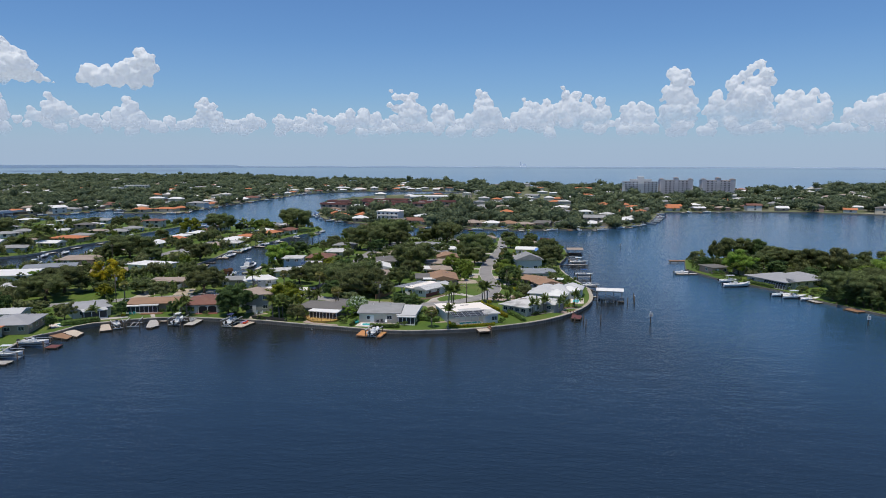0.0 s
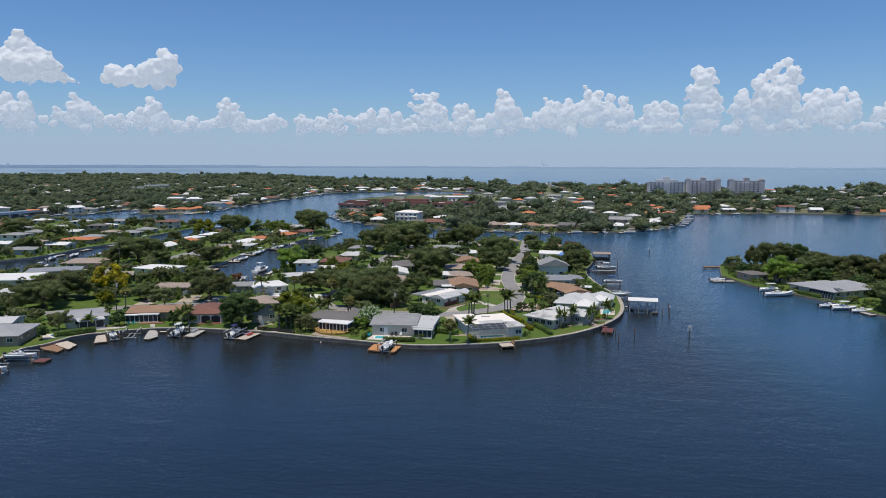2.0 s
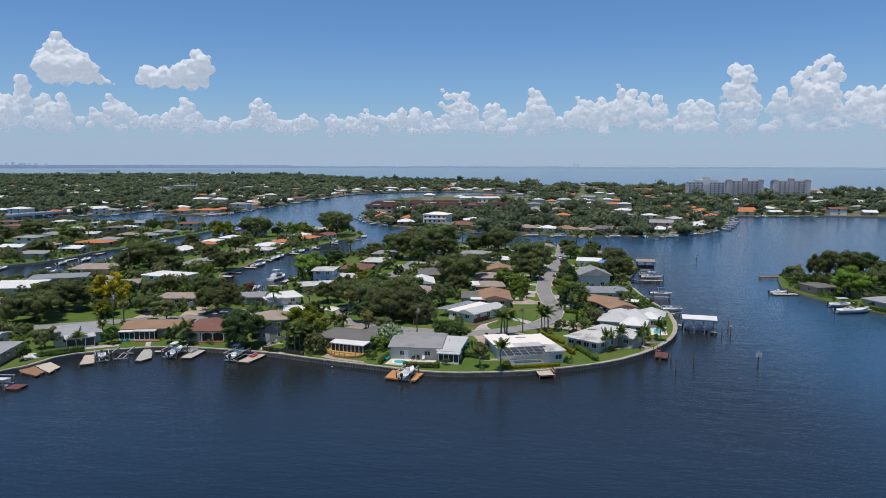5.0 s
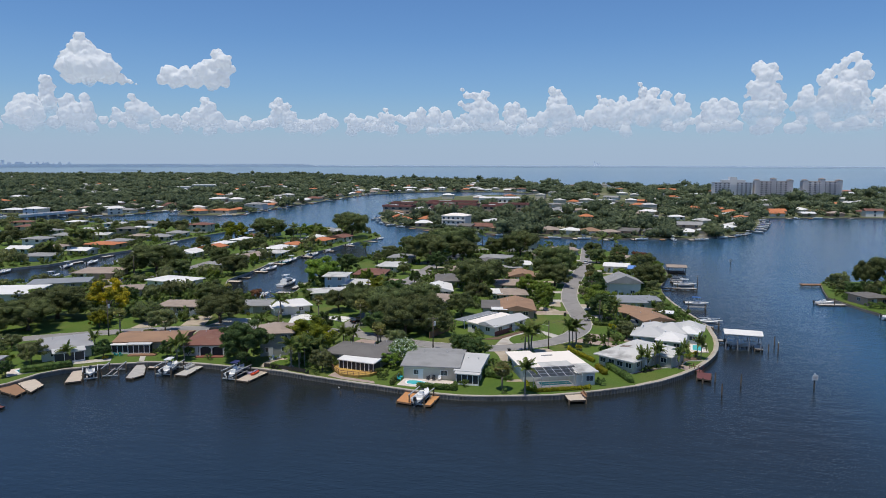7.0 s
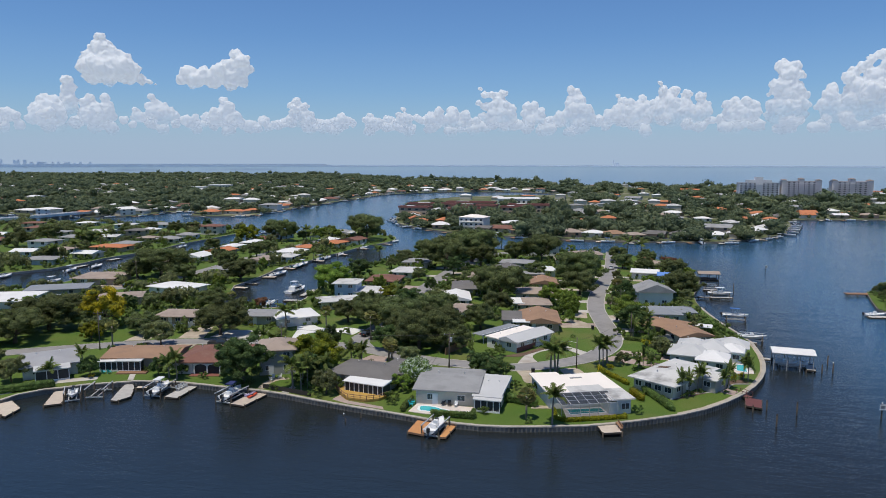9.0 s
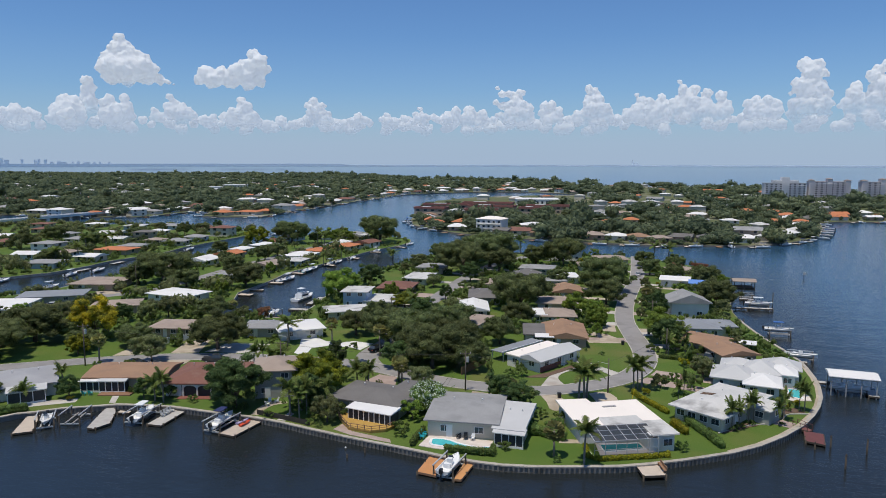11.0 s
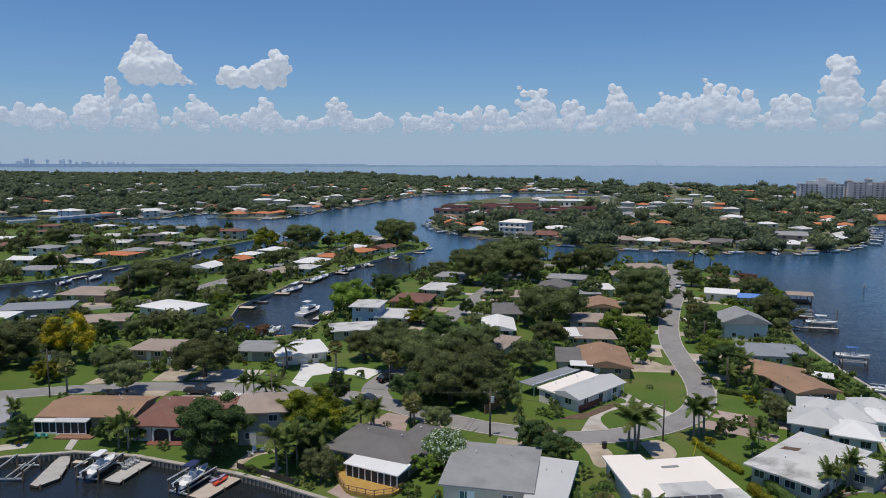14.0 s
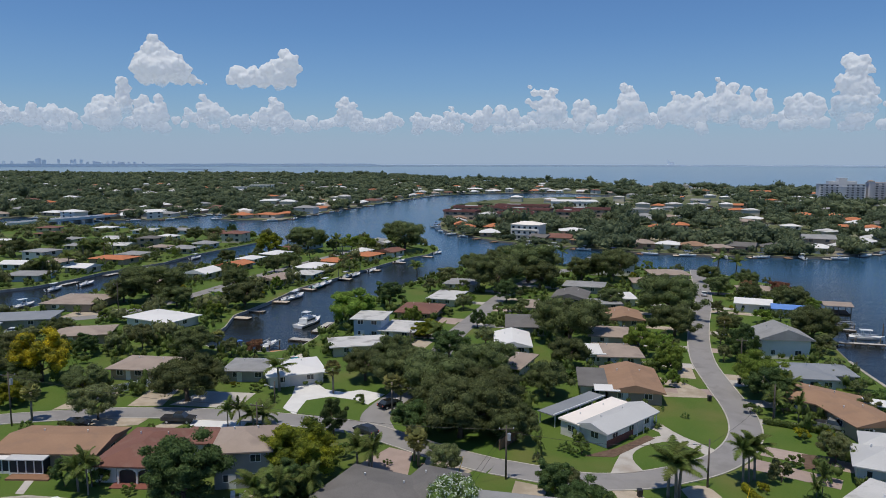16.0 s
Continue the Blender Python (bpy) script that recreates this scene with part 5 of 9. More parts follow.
house(-173.0, 221.5, 15, 14, 20, "white", "white", "white flat-roofed house beside the canal street", kind="flat")
house(-174.0, 264.5, 15, 13, 14, "beige", "tan", "house with a broad beige roof on the canal", rise=1.2)
house(-133.6, 252.0, 16, 9, -10, "white", "white", "house with a bright white low roof", kind="hip", rise=0.6)
house(-140.6, 232.0, 12, 8, 30, "beige", "tan", "low house with a beige roof", rise=0.9)

# canal finger and the blocks beyond the second canal
def roofed(roof):
    return {"grey": "grey shingle", "white": "bright white", "orange": "orange tile", "red": "red-brown", "beige": "beige shingle", "stained": "stained pale", "dark": "dark grey", "brown": "tan-brown", "rose": "pinkish tile"}[roof]


rc = random.Random(12)


def canal_house(x, y, w, roof, storeys, ang, where):
    house(x, y, w, min(w * 0.75, 9.5), ang, "orange" if roof == "rose" else roof, rc.choice(("white", "cream", "cream", "tan", "blue")), "%s house with a %s roof %s" % ("two-storey" if storeys == 2 else "low", roofed(roof), where),
          detail=False, wins=(2, 1, 0, 1), rise=rc.uniform(0.9, 1.4), h=5.0 if storeys == 2 else 2.5, kind=rc.choice(("hip", "hip", "gable")), doors=False)


# canal finger
for x, y, w, roof, st in ((-138, 294, 12, "grey", 1), (-138, 318, 11, "beige", 1), (-132, 332, 9, "stained", 1), (-138, 349, 13, "white", 1), (-138, 367, 11, "orange", 1), (-132, 388, 12, "orange", 1), (-127, 404, 11, "red", 1),
                          (-140, 400, 9, "white", 1), (-163, 433, 10, "grey", 1), (-140, 432, 10, "stained", 1), (-178, 398, 11, "red", 1), (-174, 380, 11, "white", 1), (-172, 344, 11, "orange", 1), (-172, 323, 11, "white", 1)):
    canal_house(x, y, w, roof, st, 88 + rc.uniform(-8, 8), "on the finger")
for x, y, w, roof, st in ((-174, 300, 11, "beige", 1), (-176, 362, 9, "white", 1), (-178, 420, 11, "beige", 1), (-150, 444, 10, "grey", 1)):
    canal_house(x, y, w, roof, st, 88 + rc.uniform(-8, 8), "on the finger")
# beyond the second canal
for x, y, w, roof, st in ((-267, 338, 12, "grey", 2), (-286, 378, 10, "grey", 1), (-270, 386, 16, "stained", 1), (-234, 345, 17, "orange", 1), (-236, 359, 11, "grey", 1), (-227, 320, 10, "white", 1), (-258, 397, 10, "dark", 2),
                          (-272, 428, 10, "white", 1), (-228, 384, 11, "grey", 1), (-242, 385, 9, "beige", 1), (-230, 432, 12, "red", 2), (-232, 299, 13, "grey", 1), (-350, 421, 12, "red", 1), (-260, 319, 10, "white", 1),
                          (-313, 357, 10, "red", 1), (-230, 404, 11, "grey", 1), (-249, 329, 9, "beige", 1)):
    canal_house(x, y, w, roof, st, 8 + rc.uniform(-8, 8), "by the canal")
for x, y, w, roof, st in ((-290, 410, 13, "stained", 1), (-255, 455, 12, "red", 1), (-315, 400, 12, "grey", 1), (-255, 270, 12, "grey", 1), (-282, 288, 12, "white", 1), (-305, 310, 12, "beige", 1), (-225, 222, 12, "white", 1),
                          (-210, 205, 12, "grey", 1), (-250, 240, 12, "beige", 1), (-310, 455, 12, "stained", 1), (-380, 450, 12, "red", 1), (-340, 380, 11, "white", 1), (-285, 462, 11, "grey", 1), (-345, 460, 11, "white", 1)):
    canal_house(x, y, w, roof, st, 8 + rc.uniform(-12, 12), "among gardens")

# plain drives from the inner houses to their streets
number = 26
for x, y, w, d, ang in HOUSES:
    if not (225 < y < 392 and -82 < x < 36):
        continue
    best = min(((math.hypot(px - x, py - y), px, py) for line in (ROAD_EAST, ROAD_NORTH) for px, py, _ in along(line, 1.0)), key=lambda q: q[0])
    reach, rx, ry = best
    if reach < 8 or reach > 34:
        continue
    ux, uy = (rx - x) / reach, (ry - y) / reach
    near, far = min(w, d) * 0.5 + 0.2, reach - 2.2
    shift = 1.6 if int(x * 7 + y) % 2 else -1.6
    quad = [(x + ux * q - uy * (shift + k), y + uy * q + ux * (shift + k)) for q, k in ((near, -1.7), (far, -2.1), (far, 2.1), (near, 1.7))]
    patch("driveway_%d" % number, quad, (CONCRETE, SAND_DRIVE, PAVERS, CONCRETE)[number % 4], ("pale concrete driveway to a house", "sandy driveway to a house", "pinkish paver driveway to a house", "worn concrete driveway to a house")[number % 4], z=1.425)
    number += 1

# island across the channel
h = house(117.0, 243.4, 16.4, 17.6, 28, "silver", "cream", "island house with broad grey roof and domed pool screen", rise=1.6, over=1.0, h=2.5, wins=(4, 2, 1, 3))
wing(h, 11.4, 1.5, 6.4, 10.5, "silver", "cream", rise=1.1, over=0.8, h=2.4)
dome, net = Shape(), Shape()
for i in range(10):
    u = -5 + i * 1.1
    ring = [(u, -3.6, 0), (u, -3.3, 1.5), (u, -2.3, 2.6), (u, -0.6, 3.2), (u, 1.2, 3.4)]
    for p, q in zip(ring, ring[1:]):
        dome.tube(p, q, 0.07, n=4)
        if i < 9:
            net.add([(p[0] + 0.05, p[1] + 0.04, p[2]), (p[0] + 1.05, p[1] + 0.04, p[2]), (p[0] + 1.05, q[1] + 0.04, q[2]), (p[0] + 0.05, q[1] + 0.04, q[2])], [(0, 1, 2, 3)])
for y, z in ((-3.6, 0.05), (-3.3, 1.5), (-2.3, 2.6), (-0.6, 3.2)):
    dome.tube((-5, y, z), (4.9, y, z), 0.05, n=4)
part("pool_screen", dome, GALV, h, "pale curved pool screen frame", at=pose(-5.6, -4.6, 0, 0, 0, -90))
part("screen_net", net, veil, h, "dark fine screen net", at=pose(-5.6, -4.6, 0, 0, 0, -90))
house(99.6, 270.6, 7.5, 9, 20, "dark", "rose", "low brown island house with a flat dark roof", kind="flat")
house(112, 268, 9, 7, 12, "grey", "cream", "island house with a grey roof under trees", rise=1.0)
house(150, 215, 12, 9, 10, "orange", "cream", "island house with an orange tile roof", rise=1.2)


# ---- trees and planting ----
def leaf_cards(rs, centres, radii, count, size, squash=1.0, up=0.35):
    """Loose leaf sprays over a set of rounded clumps."""
    n = len(centres) * count
    c = np.repeat(np.asarray(centres, float), count, 0)
    r = np.repeat(np.asarray(radii, float), count)
    d = rs.normal(size=(n, 3))
    d[:, 2] = d[:, 2] + up
    d /= np.linalg.norm(d, axis=1)[:, None]
    p = c + d * (r * rs.uniform(0.72, 1.12, n))[:, None] * np.array((1, 1, squash))
    nrm = d + rs.normal(scale=0.55, size=(n, 3))
    nrm /= np.linalg.norm(nrm, axis=1)[:, None]
    u = np.cross(nrm, rs.normal(size=(n, 3)))
    u /= np.linalg.norm(u, axis=1)[:, None] + 1e-9
    w = np.cross(nrm, u)
    s = size * rs.uniform(0.6, 1.35, n)
    a, b = (u * s[:, None]), (w * (s * rs.uniform(0.5, 0.85, n))[:, None])
    v = np.stack([p - a * 0.5 - b * 0.2, p + b * 0.55, p + a * 0.55 - b * 0.3], 1).reshape(-1, 3)
    return v, np.arange(n)[:, None] * 3 + (0, 1, 2)


def cores(centres, radii, squash, seed, sub=1, k=0.8):
    vs, ts, m = [], [], 0
    iv, it = ico(sub)
    iv, it = np.array(iv), np.array(it)
    for i, (c, r) in enumerate(zip(centres, radii)):
        vs.append(np.asarray(c) + iv * r * k * np.array((1, 1, squash)))
        ts.append(it + m)
        m += len(iv)
    return np.concatenate(vs), np.concatenate(ts)


def joined(*pairs):
    vs, ts, m = [], [], 0
    for v, t in pairs:
        vs.append(v)
        ts.append(t + m)
        m += len(v)
    return np.concatenate(vs), np.concatenate(ts)


def crown_arrays(seed, radius=6.0, centre=5.2, high=3.2, clumps=30, leaves=150, size=0.5, core_sub=1):
    rs = np.random.RandomState(seed)
    cs, rr = [], []
    for i in range(clumps):
        a, e = rs.uniform(0, 2 * math.pi), rs.uniform(-0.7, 1.0)
        q = rs.uniform(0.45, 0.86)
        flat = math.sqrt(max(1 - (e * 0.95) ** 2, 0.05))
        lob = 1 + 0.22 * math.sin(a * 3 + seed) + rs.uniform(-0.12, 0.12)
        cs.append((math.cos(a) * flat * radius * q * lob, math.sin(a) * flat * radius * q * lob, centre + e * high * q))
        rr.append(radius * rs.uniform(0.14, 0.25))
    return cs, rr, rs


def crown_mesh(name, seed, material, squash=0.72, **kw):
    leaves, size = kw.pop("leaves", 110), kw.pop("size", 0.5)
    cs, rr, rs = crown_arrays(seed, **kw)
    m = mesh_from_arrays(name, *joined(cores(cs, rr, squash, seed), leaf_cards(rs, cs, rr, leaves, size, squash)))
    m.materials.append(material)
    return m, cs


def trunk_mesh(name, cs, height, girth, limbs, seed, material=None):
    r = random.Random(seed)
    s = Shape()
    fork = height * 0.42
    s.tube((0, 0, -0.3), (0.1, 0.05, fork), girth, girth * 0.7, 8)
    for c in r.sample(cs, min(limbs, len(cs))):
        mid = (c[0] * 0.45, c[1] * 0.45, fork + (c[2] - fork) * 0.55)
        s.tube((0.1, 0.05, fork - 0.2), mid, girth * 0.45, girth * 0.28, 6).tube(mid, c, girth * 0.28, girth * 0.08, 5)
    m = s.mesh(name, True)
    m.materials.append(material or TRUNK)
    return m


KINDS = {}
FORMS = {}
FORMS.update({
    "oak": dict(leaf=OAK_LEAF, label="broad live oak with dark green foliage", n=4, radius=6.0, centre=4.6, high=3.7, clumps=74, leaves=210, size=0.31, girth=0.42),
    "bright": dict(leaf=BRIGHT_LEAF, label="rounded tree with fresh bright green leaves", n=2, radius=5.5, centre=4.6, high=3.9, clumps=62, leaves=210, size=0.31, girth=0.32),
    "olive": dict(leaf=GREY_LEAF, label="feathery tree with olive green leaves", n=2, radius=5.0, centre=4.4, high=3.7, clumps=54, leaves=180, size=0.34, girth=0.28),
    "dark": dict(leaf=DARK_LEAF, label="dense tree with glossy dark green leaves", n=2, radius=4.6, centre=4.8, high=4.8, clumps=64, leaves=220, size=0.32, girth=0.3),
    "gold": dict(leaf=GOLD_LEAF, label="tall tree covered in golden yellow blossom", n=1, radius=5.5, centre=5.6, high=4.4, clumps=58, leaves=200, size=0.34, girth=0.35),
    "lime": dict(leaf=LIME_LEAF, label="large tree with yellow-green crown", n=1, radius=5.5, centre=5.0, high=4.4, clumps=76, leaves=210, size=0.31, girth=0.34),
    "red": dict(leaf=RED_LEAF, label="garden tree with orange-red blossom", n=1, radius=5.0, centre=4.2, high=2.8, clumps=26, leaves=140, size=0.46, girth=0.25),
})
FORMS.update({
    "garden": dict(leaf=OAK_LEAF, label="small garden tree with mid-green leaves", n=2, radius=3.0, centre=3.0, high=2.4, clumps=18, leaves=95, size=0.42, girth=0.14),
    "pale": dict(leaf=GREY_LEAF, label="small garden tree with olive leaves", n=1, radius=3.0, centre=3.0, high=2.2, clumps=18, leaves=95, size=0.42, girth=0.14),
    "fresh": dict(leaf=BRIGHT_LEAF, label="small garden tree with bright green leaves", n=1, radius=3.0, centre=2.8, high=2.2, clumps=18, leaves=95, size=0.42, girth=0.14),
    "shrub": dict(leaf=HEDGE_LEAF, label="rounded green garden shrub", n=2, radius=1.6, centre=1.0, high=0.9, clumps=12, leaves=58, size=0.32, girth=0.06),
    "paleshrub": dict(leaf=GREY_LEAF, label="loose olive green garden shrub", n=1, radius=1.6, centre=1.1, high=0.9, clumps=12, leaves=56, size=0.34, girth=0.06),
    "yellowshrub": dict(leaf=YELLOW_HEDGE, label="bright yellow-leaved garden shrub", n=1, radius=1.3, centre=0.8, high=0.7, clumps=10, leaves=70, size=0.3, girth=0.05),
})
PLANTS = []


def plant(kind, x, y, r, tall=1.0, turn=None):
    """A tree or shrub of a kind, with a crown of radius r."""
    f = FORMS[kind]
    if y > 195 and kind != "shrub":
        r *= 1.16
    if kind == "oak":
        r, tall = r * 1.02, tall * 1.02
    rr = random.Random(int(x * 13 + y * 7))
    i = rr.randrange(f["n"])
    k = r / f["radius"]
    kz = max(k * 0.95, 0.38 + 0.55 * k) * tall if kind not in ("shrub", "paleshrub", "yellowshrub") else k * tall
    m = pose(x, y, LAND_Z, 0, 0, rr.uniform(0, 360) if turn is None else turn) @ Matrix.Diagonal((k, k, kz, 1))
    PLANTS.append((x, y, r))
    if (kind, i) in KINDS:
        return copy_thing(KINDS[kind, i], m)
    small = "shrub" in kind
    nm = "shrub" if small else "tree"
    cm, cs = crown_mesh("crown", 31 * i + len(kind) * 5 + 3, f["leaf"], radius=f["radius"], centre=f["centre"], high=f["high"], clumps=f["clumps"], leaves=f["leaves"], size=f["size"])
    t = thing(nm, f["label"], nm, m, "garden shrubs" if small else "trees")
    part("trunk" if not small else "stem", trunk_mesh("trunk", cs, f["centre"], f["girth"], 7, i + 5), None, t)
    part("crown", cm, None, t)
    KINDS[kind, i] = t
    return t


def frond_mesh(length, droop, seed):
    """One feathered palm leaf: a curved midrib with hanging leaflets on both sides."""
    r = random.Random(seed)
    s = Shape()
    n = 15
    line = []
    for i in range(n + 1):
        t = i / n
        line.append(Vector((length * (t - 0.18 * t * t * droop), 0, length * (0.42 * t - 0.62 * droop * t * t))))
    for i in range(n):
        a, b = line[i], line[i + 1]
        s.add([a + Vector((0, 0.03, 0)), a - Vector((0, 0.03, 0)), b - Vector((0, 0.02, 0)), b + Vector((0, 0.02, 0))], [(0, 1, 2, 3)])
        t = (i + 0.5) / n
        ln = length * 0.3 * math.sin(math.pi * (0.12 + 0.85 * t)) ** 0.7
        for k in (-1, 1):
            for q in (0.05, 0.4, 0.75):
                p = a.lerp(b, q)
                tip = p + Vector((ln * 0.45, k * ln * 0.8, -ln * r.uniform(0.25, 0.6)))
                s.add([p, p + (b - a) * 0.75, tip], [(0, 1, 2) if k > 0 else (1, 0, 2)])
    m = s.mesh("frond")
    m.materials.append(PALM_LEAF)
    return m


PALMS = {}
FRONDS = [frond_mesh(3.3, d, i) for i, d in enumerate((0.75, 1.0, 1.3, 0.5))]


def palm(x, y, height=6.0, size=1.0, lean=0.0, label="tall feather palm with arching fronds"):
    """A feather palm with its trunk and each frond."""
    key = round(height * 1.6) / 2
    rr = random.Random(int(x * 17 + y * 5))
    k = size
    m = pose(x, y, LAND_Z, lean * 4, lean * 3, rr.uniform(0, 360)) @ Matrix.Diagonal((k, k, 1, 1))
    PLANTS.append((x, y, 1.5))
    if key in PALMS:
        return copy_thing(PALMS[key], m)
    t = thing("palm_tree", label, "palm tree", m, "palms")
    s = Shape()
    h = key
    for i in range(6):
        a, b = i / 6, (i + 1) / 6
        s.tube((0.25 * a * a, 0, h * a - (0.3 if i == 0 else 0)), (0.25 * b * b, 0, h * b), 0.2 - 0.06 * a, 0.2 - 0.06 * b, 7, i in (0, 5))
    part("trunk", s, PALMTRUNK, t, smooth=True)
    for i in range(12):
        part("frond", FRONDS[(0, 1, 2, 3, 1, 0)[i % 6]], None, t, at=pose(0.25, 0, h, 0, rr.uniform(-42, 22) if i > 5 else rr.uniform(-62, -30), i * 137.5))
    PALMS[key] = t
    return t


SABALS = {}


def sabal(x, y, height=5.0, size=1.0):
    """A fan palm with a round, partly brown head."""
    key = round(height)
    rr = random.Random(int(x * 17 + y * 5))
    m = pose(x, y, LAND_Z, 0, 0, rr.uniform(0, 360)) @ Matrix.Diagonal((size, size, 1, 1))
    PLANTS.append((x, y, 1.5))
    if key in SABALS:
        return copy_thing(SABALS[key], m)
    t = thing("palm_tree", "cabbage palm with a rounded head of fan leaves", "palm tree", m, "palms")
    part("trunk", Shape().tube((0, 0, -0.3), (0.08, 0, key), 0.2, 0.17, 8), PALMTRUNK, t, smooth=True)
    s = Shape()
    for i in range(64):
        d = Vector((rr.gauss(0, 1), rr.gauss(0, 1), rr.gauss(0.25, 0.75))).normalized()
        base = Vector((0.08, 0, key)) + d * 0.85
        side = d.cross(Vector((0, 0, 1))).normalized()
        up = side.cross(d)
        pts_ = [base]
        for j in range(7):
            an = -1.15 + j * 2.3 / 6
            rad = 0.95 if j % 2 == 0 else 0.7
            pts_.append(base + d * math.cos(an) * rad + side * math.sin(an) * rad - up * 0.15 * abs(an))
        s.add(pts_, [(0, j, j + 1) for j in range(1, 7)])
    part("crown", s, SABAL_LEAF, t)
    SABALS[key] = t
    return t


def hedge(points, width, height, material=HEDGE_LEAF, label="clipped green garden hedge", seed=1):
    """A hedge along a line: a solid body under a coat of leaves."""
    rs = np.random.RandomState(seed)
    spots = along(points, 0.45)
    cs = [(x + rs.uniform(-0.12, 0.12), y + rs.uniform(-0.12, 0.12), height * 0.5 + q) for x, y, _ in spots for q in (-height * 0.18, height * 0.16)]
    rr = [max(width, height * 0.7) * rs.uniform(0.46, 0.58) for _ in cs]
    m = mesh_from_arrays("hedge", *joined(cores(cs, rr, 0.8, seed, 1, 0.92), leaf_cards(rs, cs, rr, 80, 0.22, 0.85)))
    m.materials.append(material)
    ob = new("hedge", m)
    ob.matrix_basis = pose(0, 0, LAND_Z)
    return tagged(ob, label, "hedge", "hedges")


# oaks round the street ends and along the two side streets
for x, y, r in ((-41.8, 212.2, 6.4), (-31.0, 210.8, 5.7), (-50.3, 218.5, 4.2), (-33.7, 199.7, 5.7), (-25.4, 200.2, 3.8), (-38.5, 205.5, 5.2), (-36.6, 228.5, 4.3), (-23.3, 224.0, 5.6), (-24.1, 264.0, 6.1), (-22.0, 244.0, 4.2),
                (-60.5, 222.8, 5.1), (-58.1, 233.7, 5.7), (-18.0, 312.0, 4.5), (-0.1, 304.7, 7.2), (0.4, 280.6, 5.0), (15.2, 344.3, 4.9), (24.0, 335.4, 5.1), (13.9, 288.8, 3.8), (33.3, 285.9, 5.2), (13.6, 369.2, 5.0)):
    plant("oak", x, y, r)
# oaks on the northern tip
for x, y, r in ((-57.3, 326.7, 6.9), (-50.3, 349.3, 7.8), (-32.1, 361.7, 6.5), (-20.7, 362.6, 6.3), (-44.0, 338.0, 5.0), (-62, 366, 6.0), (26, 362, 5.0), (-76, 366, 4.6), (34, 322, 4.6), (-4, 334, 4.6)):
    plant("oak", x, y, r)
# oaks west of the first canal
for x, y, r in ((-126.8, 200.3, 5.6), (-107.9, 198.2, 5.0), (-87.2, 201.3, 8.2), (-105.8, 228.2, 6.3), (-150.0, 233.3, 4.0), (-166.2, 274.1, 6.9), (-159.3, 278.8, 7.2), (-145.3, 272.9, 5.8), (-125.4, 279.2, 7.0),
                (-135, 196, 6.5), (-143, 190, 6.5), (-132, 182, 6.0), (-152, 182, 6.5), (-118, 193.5, 4.6)):
    plant("oak", x, y, r, 0.86)
# oaks on the canal finger and beyond the second canal
for x, y, r in ((-171.6, 406.3, 6.6), (-126.2, 421.9, 8.0), (-153.6, 356.1, 5.0), (-186.0, 359.4, 4.6), (-253.5, 427.5, 6.4), (-160.7, 412.6, 4.2), (-260.1, 358.5, 4.2), (-299.2, 375.3, 7.4), (-293.0, 346.8, 7.2),
                (-236.0, 306.4, 3.4), (-151.5, 340.3, 3.2), (-268.2, 400.7, 3.4), (-146, 305, 4.2), (-165, 330, 4.0)):
    plant("oak", x, y, r)
plant("gold", -123.1, 202.4, 5.6, 0.98)
plant("lime", -51.2, 178.7, 6.2, 0.84)
plant("lime", -59.1, 259.1, 3.2, 0.8)
plant("lime", -183.5, 389.5, 5.6, 1.15)
plant("lime", -116, 189, 2.6, 0.9)
for x, y, r in ((-83.5, 266.1, 6.0), (-67.6, 270.8, 2.5), (-65.2, 313.6, 3.3), (-1.0, 247.9, 5.9), (-0.6, 237.2, 2.7), (39.0, 318.8, 4.6), (15.2, 238.5, 3.5), (-125.2, 263.2, 4.6), (-7.5, 259, 2.8), (14, 242, 2.6),
                (-151.4, 413.7, 3.9), (-145.0, 418.7, 3.4), (-205.0, 225.7, 3.5), (-223.0, 371.0, 2.6), (-227.4, 445.1, 4.3), (37, 340, 4), (-132, 309, 4)):
    plant("bright", x, y, r)
for x, y, r in ((-95.7, 188.4, 4.2), (-120.5, 228.7, 3.2), (-43.6, 256.9, 3.0), (-77.9, 339.1, 4.4), (-79.2, 321.4, 3.1), (-42.1, 296.1, 2.8), (22.2, 207.0, 2.6), (12.8, 312.2, 2.3), (10.6, 259.3, 2.0), (-124.4, 223.7, 3.2),
                (-32, 185.6, 3.2), (-14, 184, 2.6), (-42.5, 164.3, 3.2), (-97, 230, 2.6), (34, 274, 3.0), (-145, 215, 4.2), (-60, 295, 3.4), (-278.5, 437.7, 5.0), (-276.0, 420.2, 4.2), (-245.0, 371, 3.2),
                (-183.0, 324.7, 3.8), (-249.6, 440.3, 5.0), (-130.0, 362.2, 3.2), (-184, 380, 3.0)):
    plant("olive", x, y, r)
for x, y, r, tl in ((-61.6, 166.6, 5.6, 0.95), (-64.6, 168.4, 4.0, 1.0), (-53.6, 194.1, 2.9, 1.1), (-82.7, 292.3, 3.5, 1.0), (-40.7, 197.5, 2.6, 0.9), (-48.5, 242.4, 3.2, 0.9), (-50.2, 274.3, 2.4, 0.9), (14.8, 261.1, 3.8, 1.2), (17.2, 229.0, 2.6, 0.9),
                    (-49, 172, 3.6, 0.9), (-81, 166.8, 2.3, 0.8), (-95, 163.5, 2.6, 0.8), (-11.5, 178, 2.8, 0.8), (-16, 183.5, 2.4, 0.8), (-105.2, 146.6, 1.3, 0.7)):
    plant("dark", x, y, r, tl)
plant("fresh", -28.7, 169.0, 2.3, 0.9)
plant("fresh", -111.6, 152.8, 2.9, 1.2)
